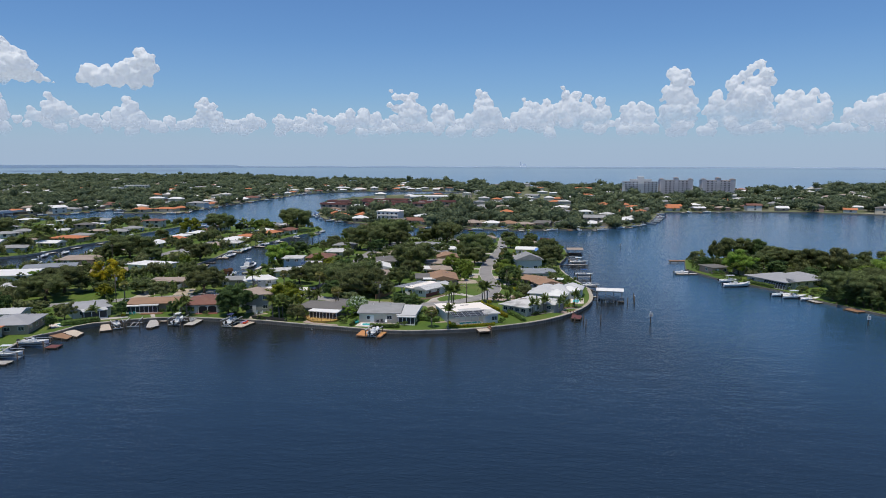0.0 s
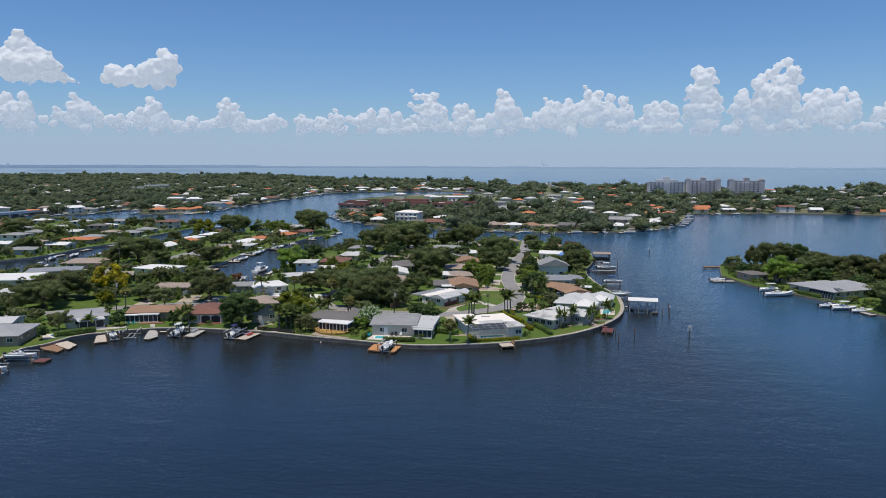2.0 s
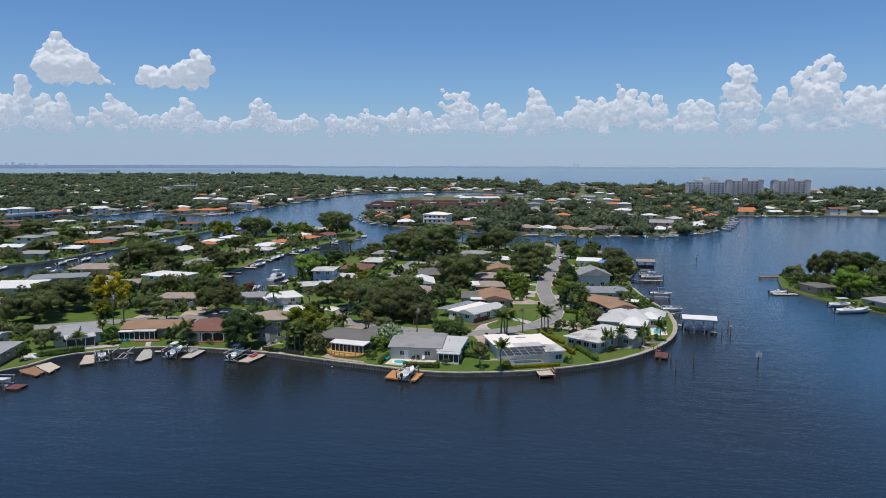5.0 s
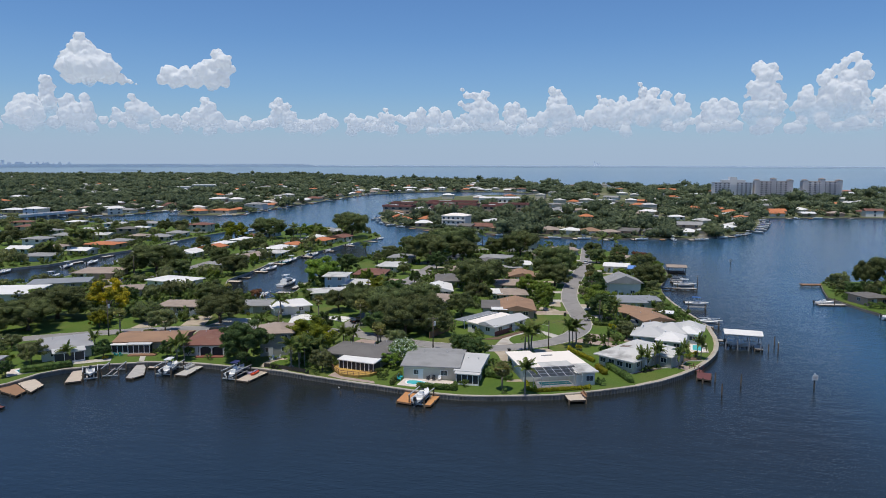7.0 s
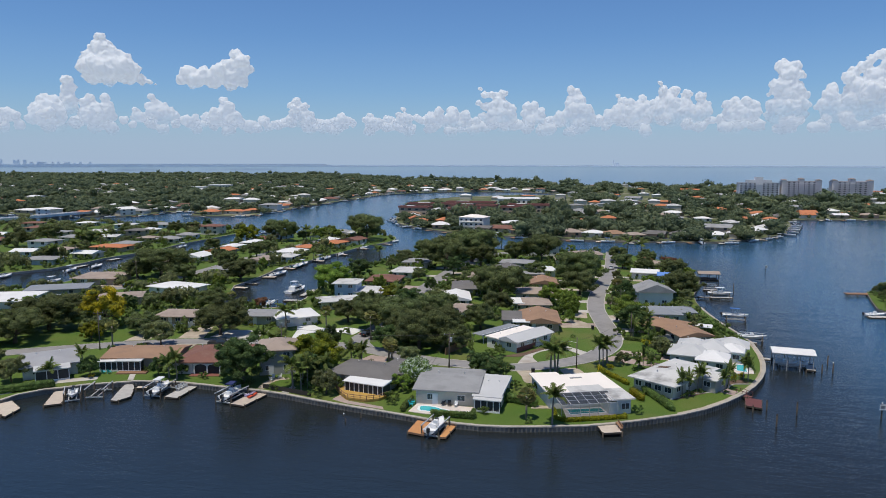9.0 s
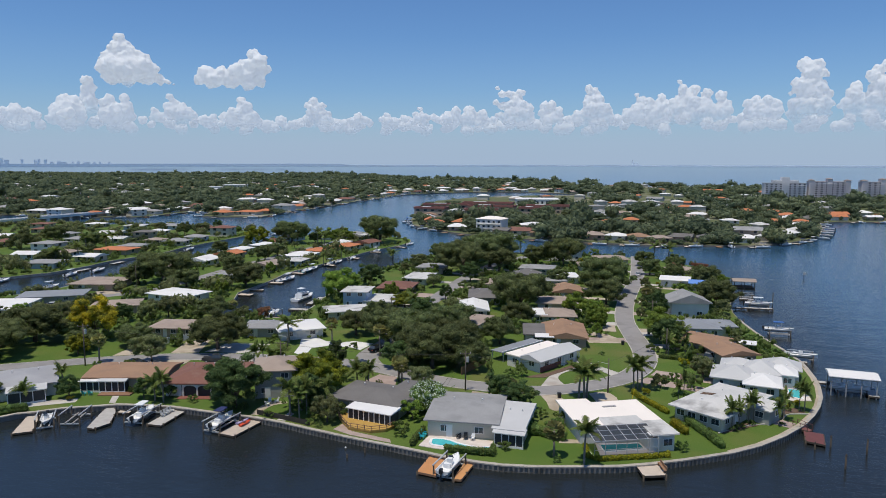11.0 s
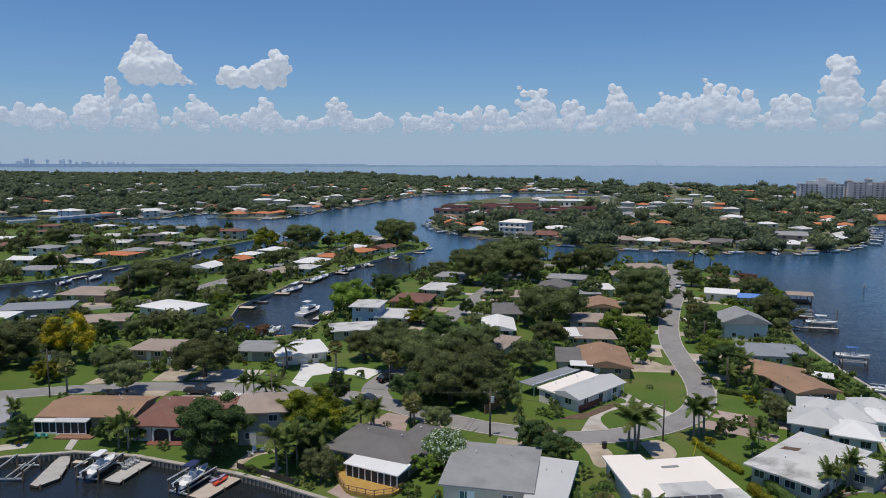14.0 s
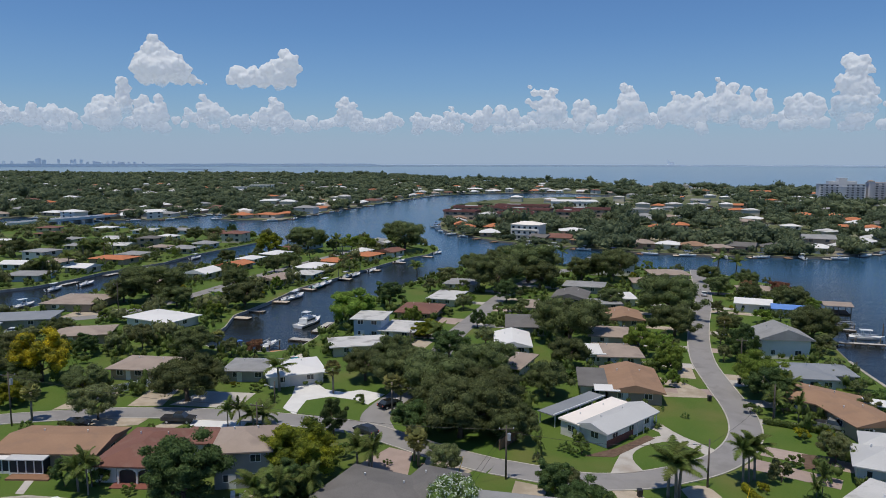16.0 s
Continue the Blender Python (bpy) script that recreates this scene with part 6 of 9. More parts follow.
plant("olive", -107.6, 156.2, 3.9, 1.0)
plant("olive", -121.5, 165.5, 3.4, 0.8)
plant("garden", -116.6, 158.2, 2.4, 0.8)
plant("garden", -118.5, 151.0, 2.2, 0.8)
plant("bright", -17.0, 184.2, 2.6, 0.75)
for x, y, r, tl in ((-131, 160, 4.4, 1), (16, 234, 3.0, 0.9), (-129.2, 220.1, 3.4, 0.8), (-255.3, 466, 3.4, 1), (-50, 310, 3, 1)):
    plant("dark", x, y, r, tl)
plant("red", 33.6, 342.1, 4.0)
plant("red", 25, 349, 3.0)
plant("red", -91.4, 230.8, 2.6)

blossom = thing("tree", "rounded shrub tree covered in white blossom", "tree", pose(-27.3, 174.2, LAND_Z), "trees")
def round_clumps(radius, middle, n, size, seed):
    rr = random.Random(seed)
    out = []
    for i in range(n):
        z = -0.55 + 1.5 * (i + 0.5) / n
        q = math.sqrt(max(1 - min(abs(z), 1) ** 2, 0.05))
        out.append((math.cos(i * 2.4) * q * radius, math.sin(i * 2.4) * q * radius, middle + z * radius * 0.8))
    return out, [size * rr.uniform(0.9, 1.15) for _ in out]


cs, rr2 = round_clumps(2.6, 2.7, 34, 0.95, 7)
rs = np.random.RandomState(5)
cm = mesh_from_arrays("crown", *joined(cores(cs, rr2, 0.9, 7, 1, 0.85), leaf_cards(rs, cs, rr2, 110, 0.3, 0.9)))
cm.materials.append(HEDGE_LEAF)
part("trunk", trunk_mesh("trunk", cs, 2.6, 0.16, 6, 3), None, blossom)
part("crown", cm, None, blossom)
bm_ = mesh_from_arrays("blossom", *leaf_cards(rs, cs, [q * 1.06 for q in rr2], 70, 0.3, 0.9, 0.5))
bm_.materials.append(PETAL)
part("blossom", bm_, None, blossom, "clusters of white blossom")

# palms
# on the point
for x, y, hgt, sz in ((-0.2, 188.6, 6.5, 1.15), (-1.6, 188.2, 7.0, 1.15), (-0.6, 187.6, 6.0, 1.1), (8.4, 195.8, 6.0, 0.8), (9.2, 196.3, 5.0, 0.75), (10.0, 197.2, 6.5, 0.85), (1.2, 158.6, 6.0, 0.75), (16.3, 224.6, 3.5, 0.7), (20.0, 224.0, 3.5, 0.7), (19.6, 232.8, 4.5, 1.0), (17.4, 191.4, 5.0, 0.6), (16.4, 189.4, 3.5, 0.6)):
    palm(x, y, hgt, sz)
for x, y, hgt, sz in ((24.2, 178.4, 4.5, 0.62), (25.4, 179.4, 3.5, 0.6), (27.3, 182.0, 5.0, 0.62), (28.2, 182.7, 4.5, 0.58), (32.2, 182.7, 4.0, 0.62), (33.5, 185.6, 4.5, 0.58), (37.2, 191.6, 5.0, 0.6), (38.0, 191.3, 4.5, 0.58)):
    palm(x, y, hgt, sz)
# along the western gardens
for x, y, hgt, sz in ((-78.0, 166.0, 4.5, 0.85), (-75.9, 165.6, 5.5, 0.7), (-101.0, 168.5, 4.0, 1.0), (-50.2, 165.8, 6.0, 0.95), (-47.8, 164.5, 5.0, 0.95), (-41.9, 182.5, 5.0, 1.0),
                      (-44.6, 183.5, 4.5, 0.9), (-43.2, 184.5, 4.0, 0.9), (-72.5, 192.5, 3.5, 0.9), (-70.8, 193.5, 4.0, 0.9), (-53, 247, 7, 0.9), (-73.8, 211.6, 6.0, 1.1),
                      (-67.0, 194.4, 2.5, 1.0), (-68.6, 194.2, 2.5, 1.0), (-20.5, 196.3, 2.5, 0.4)):
    palm(x, y, hgt, sz)
# along the canals and the northern shore
for x, y, hgt, sz in ((-35, 289, 6, 1.0), (-146, 392, 8, 1.2), (-150, 398, 7.5, 1.2), (-136, 388, 8, 1.2), (-158, 410, 8, 1.2), (-128, 410, 8, 1.1), (-232, 318, 8, 1.3), (-233, 306, 7.5, 1.3),
                      (-258, 352, 8, 1.2), (-246, 352, 9, 1.2), (-252, 364, 8, 1.2), (18, 390, 8, 1.3), (24, 382, 8, 1.3), (-50, 398, 8, 1.2), (-44, 396, 8, 1.2), (-92, 344, 6, 1.2),
                      (-121, 356, 5, 1), (-120, 344, 5, 1), (-121, 336, 5, 1)):
    palm(x, y, hgt, sz)
for x, y, hgt in ((-3.4, 160.2, 4.2), (-63.1, 213.4, 5.0), (-47.9, 205.8, 6.0), (-47.0, 207.5, 5.0), (-106.5, 184.8, 5.0), (14.5, 263, 4), (13.6, 268, 4), (12.5, 284, 4), (-102, 232, 4), (-36.5, 187.2, 4), (-37.8, 189.0, 4)):
    sabal(x, y, hgt)

# hedges and garden shrubs
hedge([(-19.6, 157.6), (-12.4, 157.8), (-12.6, 160.0)], 0.9, 1.3, seed=3)
hedge([(-25.5, 158.4), (-25.2, 164.5)], 0.8, 1.2, seed=4)
hedge([(17.2, 180.6), (19.0, 176.4), (20.6, 172.6), (21.6, 170.2)], 1.3, 1.2, label="loose dark green shrub row across a lawn", seed=5)
hedge([(0.9, 165.2), (1.6, 160.9), (3.4, 160.2), (13.4, 164.3), (13.2, 165.6)], 0.7, 0.7, YELLOW_HEDGE, "low clipped hedge with yellow leaves", 6)
hedge([(14.2, 183.6), (9.6, 190.5), (8.2, 194)], 0.9, 0.9, YELLOW_HEDGE, "low clipped hedge with yellow-green leaves", 7)
hedge([(16.5, 174.5), (14.8, 178.5)], 1.3, 1.2, YELLOW_HEDGE, "loose shrub hedge with golden leaves", 8)
hedge([(14.5, 221.0), (22.5, 219.0)], 1.0, 1.0, seed=9)
hedge([(-103.5, 149.5), (-97.2, 155.4)], 1.4, 1.6, seed=10)
hedge([(-13.2, 168.5), (-6.5, 168.0), (-2.5, 166.5)], 1.6, 1.6, seed=11)
for x, y, r in ((15.6, 167.6, 1.3), (-2.8, 158.1, 0.9), (-4.2, 171, 1.8), (-3.2, 174.5, 1.6), (-16.8, 199.2, 1.5), (-14.2, 198.8, 1.6), (16.8, 190.4, 1.9),
                (34.2, 193.6, 1.2), (-31.5, 176.5, 2.2), (-30.6, 172.0, 1.6), (-42, 168.5, 1.8), (-41, 186.2, 1.0), (12.6, 225.5, 1.6), (18.2, 227, 1.8), (21.6, 222.5, 1.6), (-85.5, 169, 1.4), (-80.6, 174, 1.5),
                (-95.2, 181.0, 2.0), (-104, 181.2, 1.6), (-2.5, 222.6, 0.9), (-3, 247, 2.0), (1.4, 219.8, 1.0), (-77, 188, 1.5), (-83.5, 187, 1.3), (-63, 168.2, 1.8)):
    plant("shrub", x, y, r)
for x, y, r in ((-60, 166.8, 1.2), (-46, 166.0, 1.5), (31, 193, 1.4), (25.4, 179.2, 1.3), (-52, 184, 2.0), (-48.5, 187, 1.8), (35, 236, 2.5), (36.5, 231, 2.6), (38, 242, 2.2),
                (39.5, 228, 2.4), (41.5, 222.5, 1.6)):
    plant("shrub", x, y, r)
for x, y, r in ((15.8, 179.4, 0.6), (17.3, 178.4, 0.7), (19.0, 177.2, 0.8), (20.4, 176.1, 0.7), (24.5, 178.0, 0.7), (26.0, 179.9, 0.8), (27.9, 181.8, 0.7), (33.2, 186.6, 0.8), (33.6, 189.4, 0.9), (35.2, 190.6, 0.8), (37.4, 190.8, 0.7), (32.6, 182.9, 0.5)):
    plant("shrub", x, y, r)
for x, y, r in ((-4.6, 168.2, 1.6), (13.5, 197.5, 2.2), (22.5, 208, 1.8)):
    plant("paleshrub", x, y, r)
for x, y, r in ((36.6, 193.4, 1.2), (35.0, 192.2, 1.0), (-93.6, 162.4, 1.0), (11.0, 193.4, 1.3), (25.0, 198.6, 1.2)):
    plant("yellowshrub", x, y, r)

for x, y, r in ((-53.4, 163.9, 1.0), (-51.8, 169.8, 1.5), (-48.2, 169.7, 2.0), (-46.6, 172.5, 1.8), (-48.9, 176.0, 1.8), (-44.4, 165.3, 1.6), (-43.0, 161.9, 1.1), (-45.2, 162.6, 1.2), (-59.4, 165.6, 1.3), (-61.5, 165.0, 1.1), (-46.5, 168.2, 1.7),
                (-29.4, 164.0, 1.4), (-28.2, 161.5, 1.0), (-71.0, 167.5, 1.5), (-76.8, 168.4, 1.8), (-96.5, 168.5, 1.6), (-98.0, 166.0, 1.4), (-82.0, 170.0, 1.3), (-11.0, 160.8, 1.1), (-9.4, 166.0, 1.5), (-8.6, 170.0, 1.6), (-7.4, 176.0, 1.8)):
    plant("shrub", x, y, r)
for x, y, hgt, sz in ((-47.6, 167.0, 5.5, 1.0), (-49.4, 168.6, 4.5, 0.95), (-45.6, 171.0, 5.0, 0.95), (-77.4, 167.8, 4.0, 0.9), (-9.8, 176.5, 3.5, 0.8), (-100.6, 158.6, 3.0, 0.8)):
    palm(x, y, hgt, sz)

# smaller trees between the houses further back
rt = random.Random(21)
LINES = [ROAD_EAST, ROAD_WEST, ROAD_NORTH, ROAD_FINGER]


def free(x, y, r, shore=2.5):
    return (inside(HOME, x, y) and all(gap(l, x, y) > r * 0.5 + 3.2 for l in LINES) and all(math.hypot(x - a, y - b) > q * 0.8 + r * 0.55 for a, b, q in TAKEN)
            and gap(HOME, x, y) > shore + r * 0.4)


count = 0
for i in range(4200):
    y = rt.uniform(215, 398)
    x = rt.uniform(-20 - y * 0.75, 40)
    if (-60 < x < 30 and y < 262) or (-135 < x < -78 and y < 420):
        continue
    r = rt.uniform(1.8, 3.3)
    if free(x, y, r) and all(math.hypot(x - a, y - b) > (r + q) * 0.72 for a, b, q in PLANTS):
        plant(rt.choice(("garden", "garden", "pale", "fresh", "garden")), x, y, r)
        count += 1
        if count > 105:
            break
count = 0
for i in range(3000):
    y = rt.uniform(190, 385)
    x = rt.uniform(-15 - y * 0.6, 38)
    r = rt.uniform(1.0, 1.9)
    if -16 < x < 13 and y < 228:
        continue
    if free(x, y, r, 1.0) and all(math.hypot(x - a, y - b) > (r + q) * 0.7 for a, b, q in PLANTS):
        plant(rt.choice(("shrub", "shrub", "paleshrub", "yellowshrub")), x, y, r)
        count += 1
        if count > 110:
            break

# island trees
for kind, x, y, r, tall in (("oak", 109, 302, 5.2, 1.42), ("oak", 116.5, 303, 5.0, 1.2), ("olive", 99.5, 298, 3.6, 1.1), ("olive", 98.5, 290, 3.0, 0.9), ("dark", 127, 306, 4.0, 1.2), ("oak", 122.5, 281, 6.0, 0.98), ("oak", 131.5, 280, 6.8, 0.98),
                            ("oak", 140, 275, 6.8, 1.12), ("olive", 147.5, 270, 6.4, 1.3), ("oak", 153, 262, 5.8, 1.05), ("oak", 141, 288, 6.0, 0.95), ("oak", 130, 293, 5.4, 0.98), ("oak", 151, 282, 6.0, 1.0), ("olive", 138, 300, 5.0, 1.0),
                            ("fresh", 104.8, 261.5, 4.3, 1.1), ("bright", 107.5, 264.5, 4.4, 1.1), ("dark", 114, 286, 3.6, 0.9), ("oak", 127, 214, 5.2, 1.0), ("oak", 130, 204.5, 5.6, 1.0), ("oak", 134, 211, 5.8, 1.05), ("oak", 145, 199, 6.6, 1.1), ("oak", 140, 217, 6.2, 1.05),
                            ("oak", 155, 212, 6.8, 1.1), ("bright", 150, 234, 5.4, 1.05), ("olive", 163, 230, 5.8, 1.1), ("oak", 160, 248, 5.6, 1.1), ("bright", 140, 229, 4.4, 1.0), ("oak", 170, 205, 7.0, 1.1), ("oak", 135.5, 197, 5.4, 1.0)):
    plant(kind, x, y, r, tall)
for x, y, r in ((121.5, 211.5, 2.2), (123.8, 207.0, 2.4), (126.6, 201.5, 2.2), (129.0, 197.5, 2.3), (131.5, 192.5, 2.4), (134, 243, 2.6), (131, 254, 2.4), (136, 262, 3.0), (103, 277, 2.4), (99, 283, 2.2)):
    plant("dark", x, y, r, 0.75)
for x, y, r in ((118.2, 229.2, 1.2), (121.0, 231.0, 1.3), (123.5, 227.4, 1.2)):
    plant("yellowshrub", x, y, r)
for x, y, r in ((103.4, 249.4, 1.4), (109.6, 240.2, 1.1), (112.2, 236.2, 1.3), (114.0, 232.6, 1.6), (101.6, 252.6, 1.5), (99.8, 256.6, 1.6), (97.6, 262.6, 1.5), (95.6, 276.4, 1.6), (95.2, 284.0, 2.0), (97.0, 303.5, 1.8)):
    plant("shrub", x, y, r)
for x, y, r in ((112.5, 261, 2.2), (122, 264, 3.2), (104, 286, 2.8), (128.5, 229.5, 2.6)):
    plant("dark", x, y, r, 0.8)
for x, y, _ in along(ISLAND_SHORE[1:14], 5.5):
    a = rt.uniform(1.0, 2.2)
    if rt.random() < 0.75:
        plant(rt.choice(("shrub", "shrub", "paleshrub")), x + 2.2 + a * 0.5, y + 0.6, a)
hedge([(104.4, 246.2), (107.4, 241.0), (111.0, 234.6)], 1.2, 1.2, label="clipped green hedge along an island seawall", seed=14)
for x, y in ((118.6, 229.5), (121.5, 226), (122.6, 223), (117, 227), (124, 221), (100, 262), (96, 279)):
    plant("shrub", x, y, 1.7)


# ---- the far side: buildings ----
def block(x, y, w, d, ang, height, storeys, bays, wall, roof, label, category="apartment building", roofkind="flat", rise=1.5, trim=None):
    """A many-storeyed building with each window as a part, balcony slabs and a roof."""
    b = thing("apartment_building" if storeys > 2 else "house", label, category, pose(x, y, LAND_Z, 0, 0, ang), "buildings across the water")
    TAKEN.append((x, y, max(w, d) * 0.6))
    body = part("wall", Shape().box(-w / 2, w / 2, -d / 2, d / 2, -0.3, height), wall, b)
    part("roof", roof_shape(w, d, 0.5, height, roofkind, rise), roof, b)
    fh, bw = height / storeys, w / bays
    ww, wh = round(bw * 0.42, 1), round(fh * 0.42, 1)
    key = ("bw", ww, wh)
    for i in range(storeys):
        for j in range(bays):
            part("window", shared(key, lambda: block_window(ww, wh)), None, body, at=pose(-w / 2 + (j + 0.5) * bw, -d / 2, i * fh + fh * 0.28))
        if storeys > 2 and trim:
            part("balcony", Shape().box(-w * 0.46, w * 0.46, -d / 2 - 1.2, -d / 2 - 0.05, i * fh + 0.0, i * fh + 0.18), trim, body)
    return b


def block_window(w, h):
    m = Shape().box(-w / 2, w / 2, -0.06, 0.05, 0, h).mesh("window")
    m.materials.append(GLASS)
    return m


PALEWALL = mat("pale_grey_plaster", (0.64, 0.64, 0.66), (0.58, 0.58, 0.60), rough=0.85, s1=0.05, s2=1.0)
CREAMWALL = mat("cream_plaster", (0.68, 0.64, 0.64), (0.62, 0.58, 0.58), rough=0.85, s1=0.05, s2=1.0)
REDMANSARD = mat("faded_red_mansard", (0.27, 0.12, 0.105), (0.22, 0.10, 0.09), rough=0.9, s1=0.2, s2=2)
TANWALL = mat("tan_plaster", (0.42, 0.34, 0.27), (0.36, 0.29, 0.23), rough=0.85, s1=0.1, s2=1.0)
b = block(181, 960, 45, 18, 0, 20, 8, 9, PALEWALL, ROOF["grey"], "eight-storey pale grey condominium block", trim=PALEWALL)
part("upper_storeys", Shape().box(-13, 14, -8.4, 8, 20.3, 23.4), PALEWALL, b)
part("lift_tower", Shape().box(-4, 4, -9.8, 4, 0, 27), PALEWALL, b)
for xx, yy in ((228, 960), (282.5, 960)):
    b = block(xx, yy, 43, 18, -4, 22, 9, 8, CREAMWALL, ROOF["beige"], "nine-storey cream condominium with beige roof caps", trim=CREAMWALL)
    for u, up in ((-18.5, 23.6), (0, 25.2), (18.5, 23.6)):
        t = part("stair_tower", Shape().box(u - 2.6, u + 2.6, -9.6, 4, 0, up), CREAMWALL, b)
        part("tower_roof", roof_shape(5.2, 14, 0.4, up, "hip", 1.2), ROOF["beige"], t, at=pose(u, -3, 0))
block(-77.5, 496, 17, 12, -10, 8.6, 3, 5, STUCCO["white"], ROOF["cream"], "white three-storey house with balconies and a beige hipped roof", "house", "hip", 1.6, STUCCO["white"])
block(-586, 1036, 34, 22, 20, 9, 2, 8, STUCCO["white"], ROOF["white"], "white and blue civic building above the trees", "building", "flat")
block(-622, 1026, 30, 18, 20, 6, 1, 6, STUCCO["white"], ROOF["white"], "long low white civic building", "building", "flat")
for x, y, w, a in ((-152, 618, 26, -6), (-150, 668, 44, 8), (-108, 655, 40, -8), (-62, 672, 36, 4), (-108, 610, 26, 10), (-120, 700, 46, 0), (-70, 640, 22, -5)):
    b = block(x, y, w, 11, a, 6.6, 2, int(w / 5.5), TANWALL, ROOF["red"], "tan apartment block with a faded red mansard rim", "apartment building", "flat")
    part("mansard", Shape().box(-w / 2 - 0.6, w / 2 + 0.6, -6.1, -5.4, 6.2, 7.6).box(-w / 2 - 0.6, w / 2 + 0.6, 5.4, 6.1, 6.2, 7.6).box(-w / 2 - 0.6, -w / 2 + 0.1, -5.4, 5.4, 6.2, 7.6).box(w / 2 - 0.1, w / 2 + 0.6, -5.4, 5.4, 6.2, 7.6), REDMANSARD, b)
    part("roof_deck", Shape().box(-w * 0.3, -w * 0.05, -3, 3, 6.8, 7.7), ROOF["stained"], b)
block(-88, 800, 44, 34, 10, 6, 1, 9, STUCCO["white"], ROOF["white"], "broad white flat-roofed clubhouse", "building", "flat")

bridge = thing("bridge", "long pale concrete road bridge over the channel", "bridge", pose(-418, 500, 0, 0, 0, 84))
part("deck", Shape().box(-52, 52, -5, 5, 3.4, 4.4), WHITE_DRIVE, bridge)
for k in (-1, 1):
    part("parapet", Shape().box(-48, 48, k * 5 - 0.2, k * 5 + 0.2, 4.4, 5.2), WHITE_DRIVE, bridge)
for i in range(9):
    part("pier", Shape().box(-40 + i * 10 - 0.5, -40 + i * 10 + 0.5, -4, 4, -1.5, 3.2), CONCRETE, bridge)

rf = random.Random(33)
FARHOUSES = []


def seen(x, y):
    return x > -3.7 - (y - 94) * 1.24 - 40 and x < 20 + (y + 26) * 0.52 + 30


def far_house(x, y, w, roof, storeys, ang, where):
    """A house across the water."""
    if not inside(FARLAND, x, y) or any(math.hypot(x - a, y - b) < q * 0.75 + w * 0.5 for a, b, q in TAKEN):
        return
    FARHOUSES.append((x, y, w))
    house(x, y, w, min(w * 0.72, 11), ang, "orange" if roof == "rose" else roof, rf.choice(("white", "white", "cream", "cream", "rose", "tan")), "%s house with a %s roof %s" % ("two-storey" if storeys == 2 else "low", roofed(roof), where),
          detail=False, wins=(2 if y < 640 else 1, 0, 0, 0), rise=rf.uniform(1.2, 2.0), h=5.0 if storeys == 2 else 2.6, kind=rf.choice(("hip", "hip", "gable")), doors=False)


# along the shore of the point
for x, y, w, roof, st in ((-125, 535, 11, "orange", 1), (-108, 540, 11, "orange", 1), (-102, 503, 11, "white", 1), (-56, 529, 15, "white", 1), (-40, 513, 16, "beige", 1), (-57, 487, 12, "red", 1), (-27, 498, 12, "grey", 1), (-14, 473, 13, "beige", 1),
                          (0, 472, 11, "white", 1), (12, 470, 12, "brown", 1), (12, 498, 13, "grey", 1), (35, 474, 13, "dark", 1), (50, 475, 12, "dark", 1), (74, 500, 15, "grey", 2), (64, 554, 15, "red", 1), (77, 602, 11, "white", 1), (70, 477, 11, "white", 1)):
    far_house(x, y, w, roof, st, rf.uniform(-14, 14), "on the point")
for x, y, w, roof, st in ((-9, 633, 11, "grey", 1), (-6, 571, 11, "orange", 1), (8, 589, 10, "orange", 1), (13, 977, 13, "orange", 1), (68, 831, 18, "orange", 1), (88, 837, 12, "orange", 1), (35, 906, 18, "grey", 1), (119, 1116, 26, "rose", 2),
                          (43, 1246, 15, "beige", 1), (122, 712, 20, "orange", 1), (104, 713, 12, "orange", 1), (153, 767, 16, "orange", 1), (128, 668, 14, "orange", 1), (124, 640, 11, "white", 1), (33, 811, 16, "dark", 1)):
    far_house(x, y, w, roof, st, rf.uniform(-20, 20), "among trees")
for x, y, w, roof, st in ((110, 885, 12, "grey", 1), (153, 981, 12, "white", 1), (137, 794, 12, "grey", 1), (112, 607, 11, "orange", 1), (-33, 715, 12, "beige", 1), (-17, 666, 11, "grey", 1), (12, 674, 11, "white", 1), (37, 581, 11, "orange", 1),
                          (82, 1095, 13, "white", 1), (53, 632, 12, "beige", 1), (41, 739, 12, "orange", 1), (170, 690, 14, "orange", 1), (205, 690, 14, "orange", 1), (245, 700, 15, "red", 1), (190, 740, 12, "white", 1)):
    far_house(x, y, w, roof, st, rf.uniform(-20, 20), "among trees")
# the shore of the main channel
for x, y, w, roof, st in ((-450, 540, 16, "white", 2), (-547, 583, 24, "grey", 1), (-485, 556, 19, "white", 1), (-462, 553, 10, "grey", 1), (-387, 574, 13, "grey", 1), (-386, 612, 11, "white", 1), (-388, 641, 16, "red", 1), (-321, 578, 13, "orange", 1),
                          (-348, 622, 12, "white", 1), (-304, 590, 19, "orange", 1), (-298, 640, 18, "grey", 2), (-346, 645, 12, "red", 1), (-302, 668, 13, "orange", 1), (-302, 700, 15, "beige", 1), (-327, 745, 14, "beige", 1), (-304, 762, 12, "white", 1)):
    far_house(x, y, w, roof, st, rf.uniform(-14, 14), "across the channel")
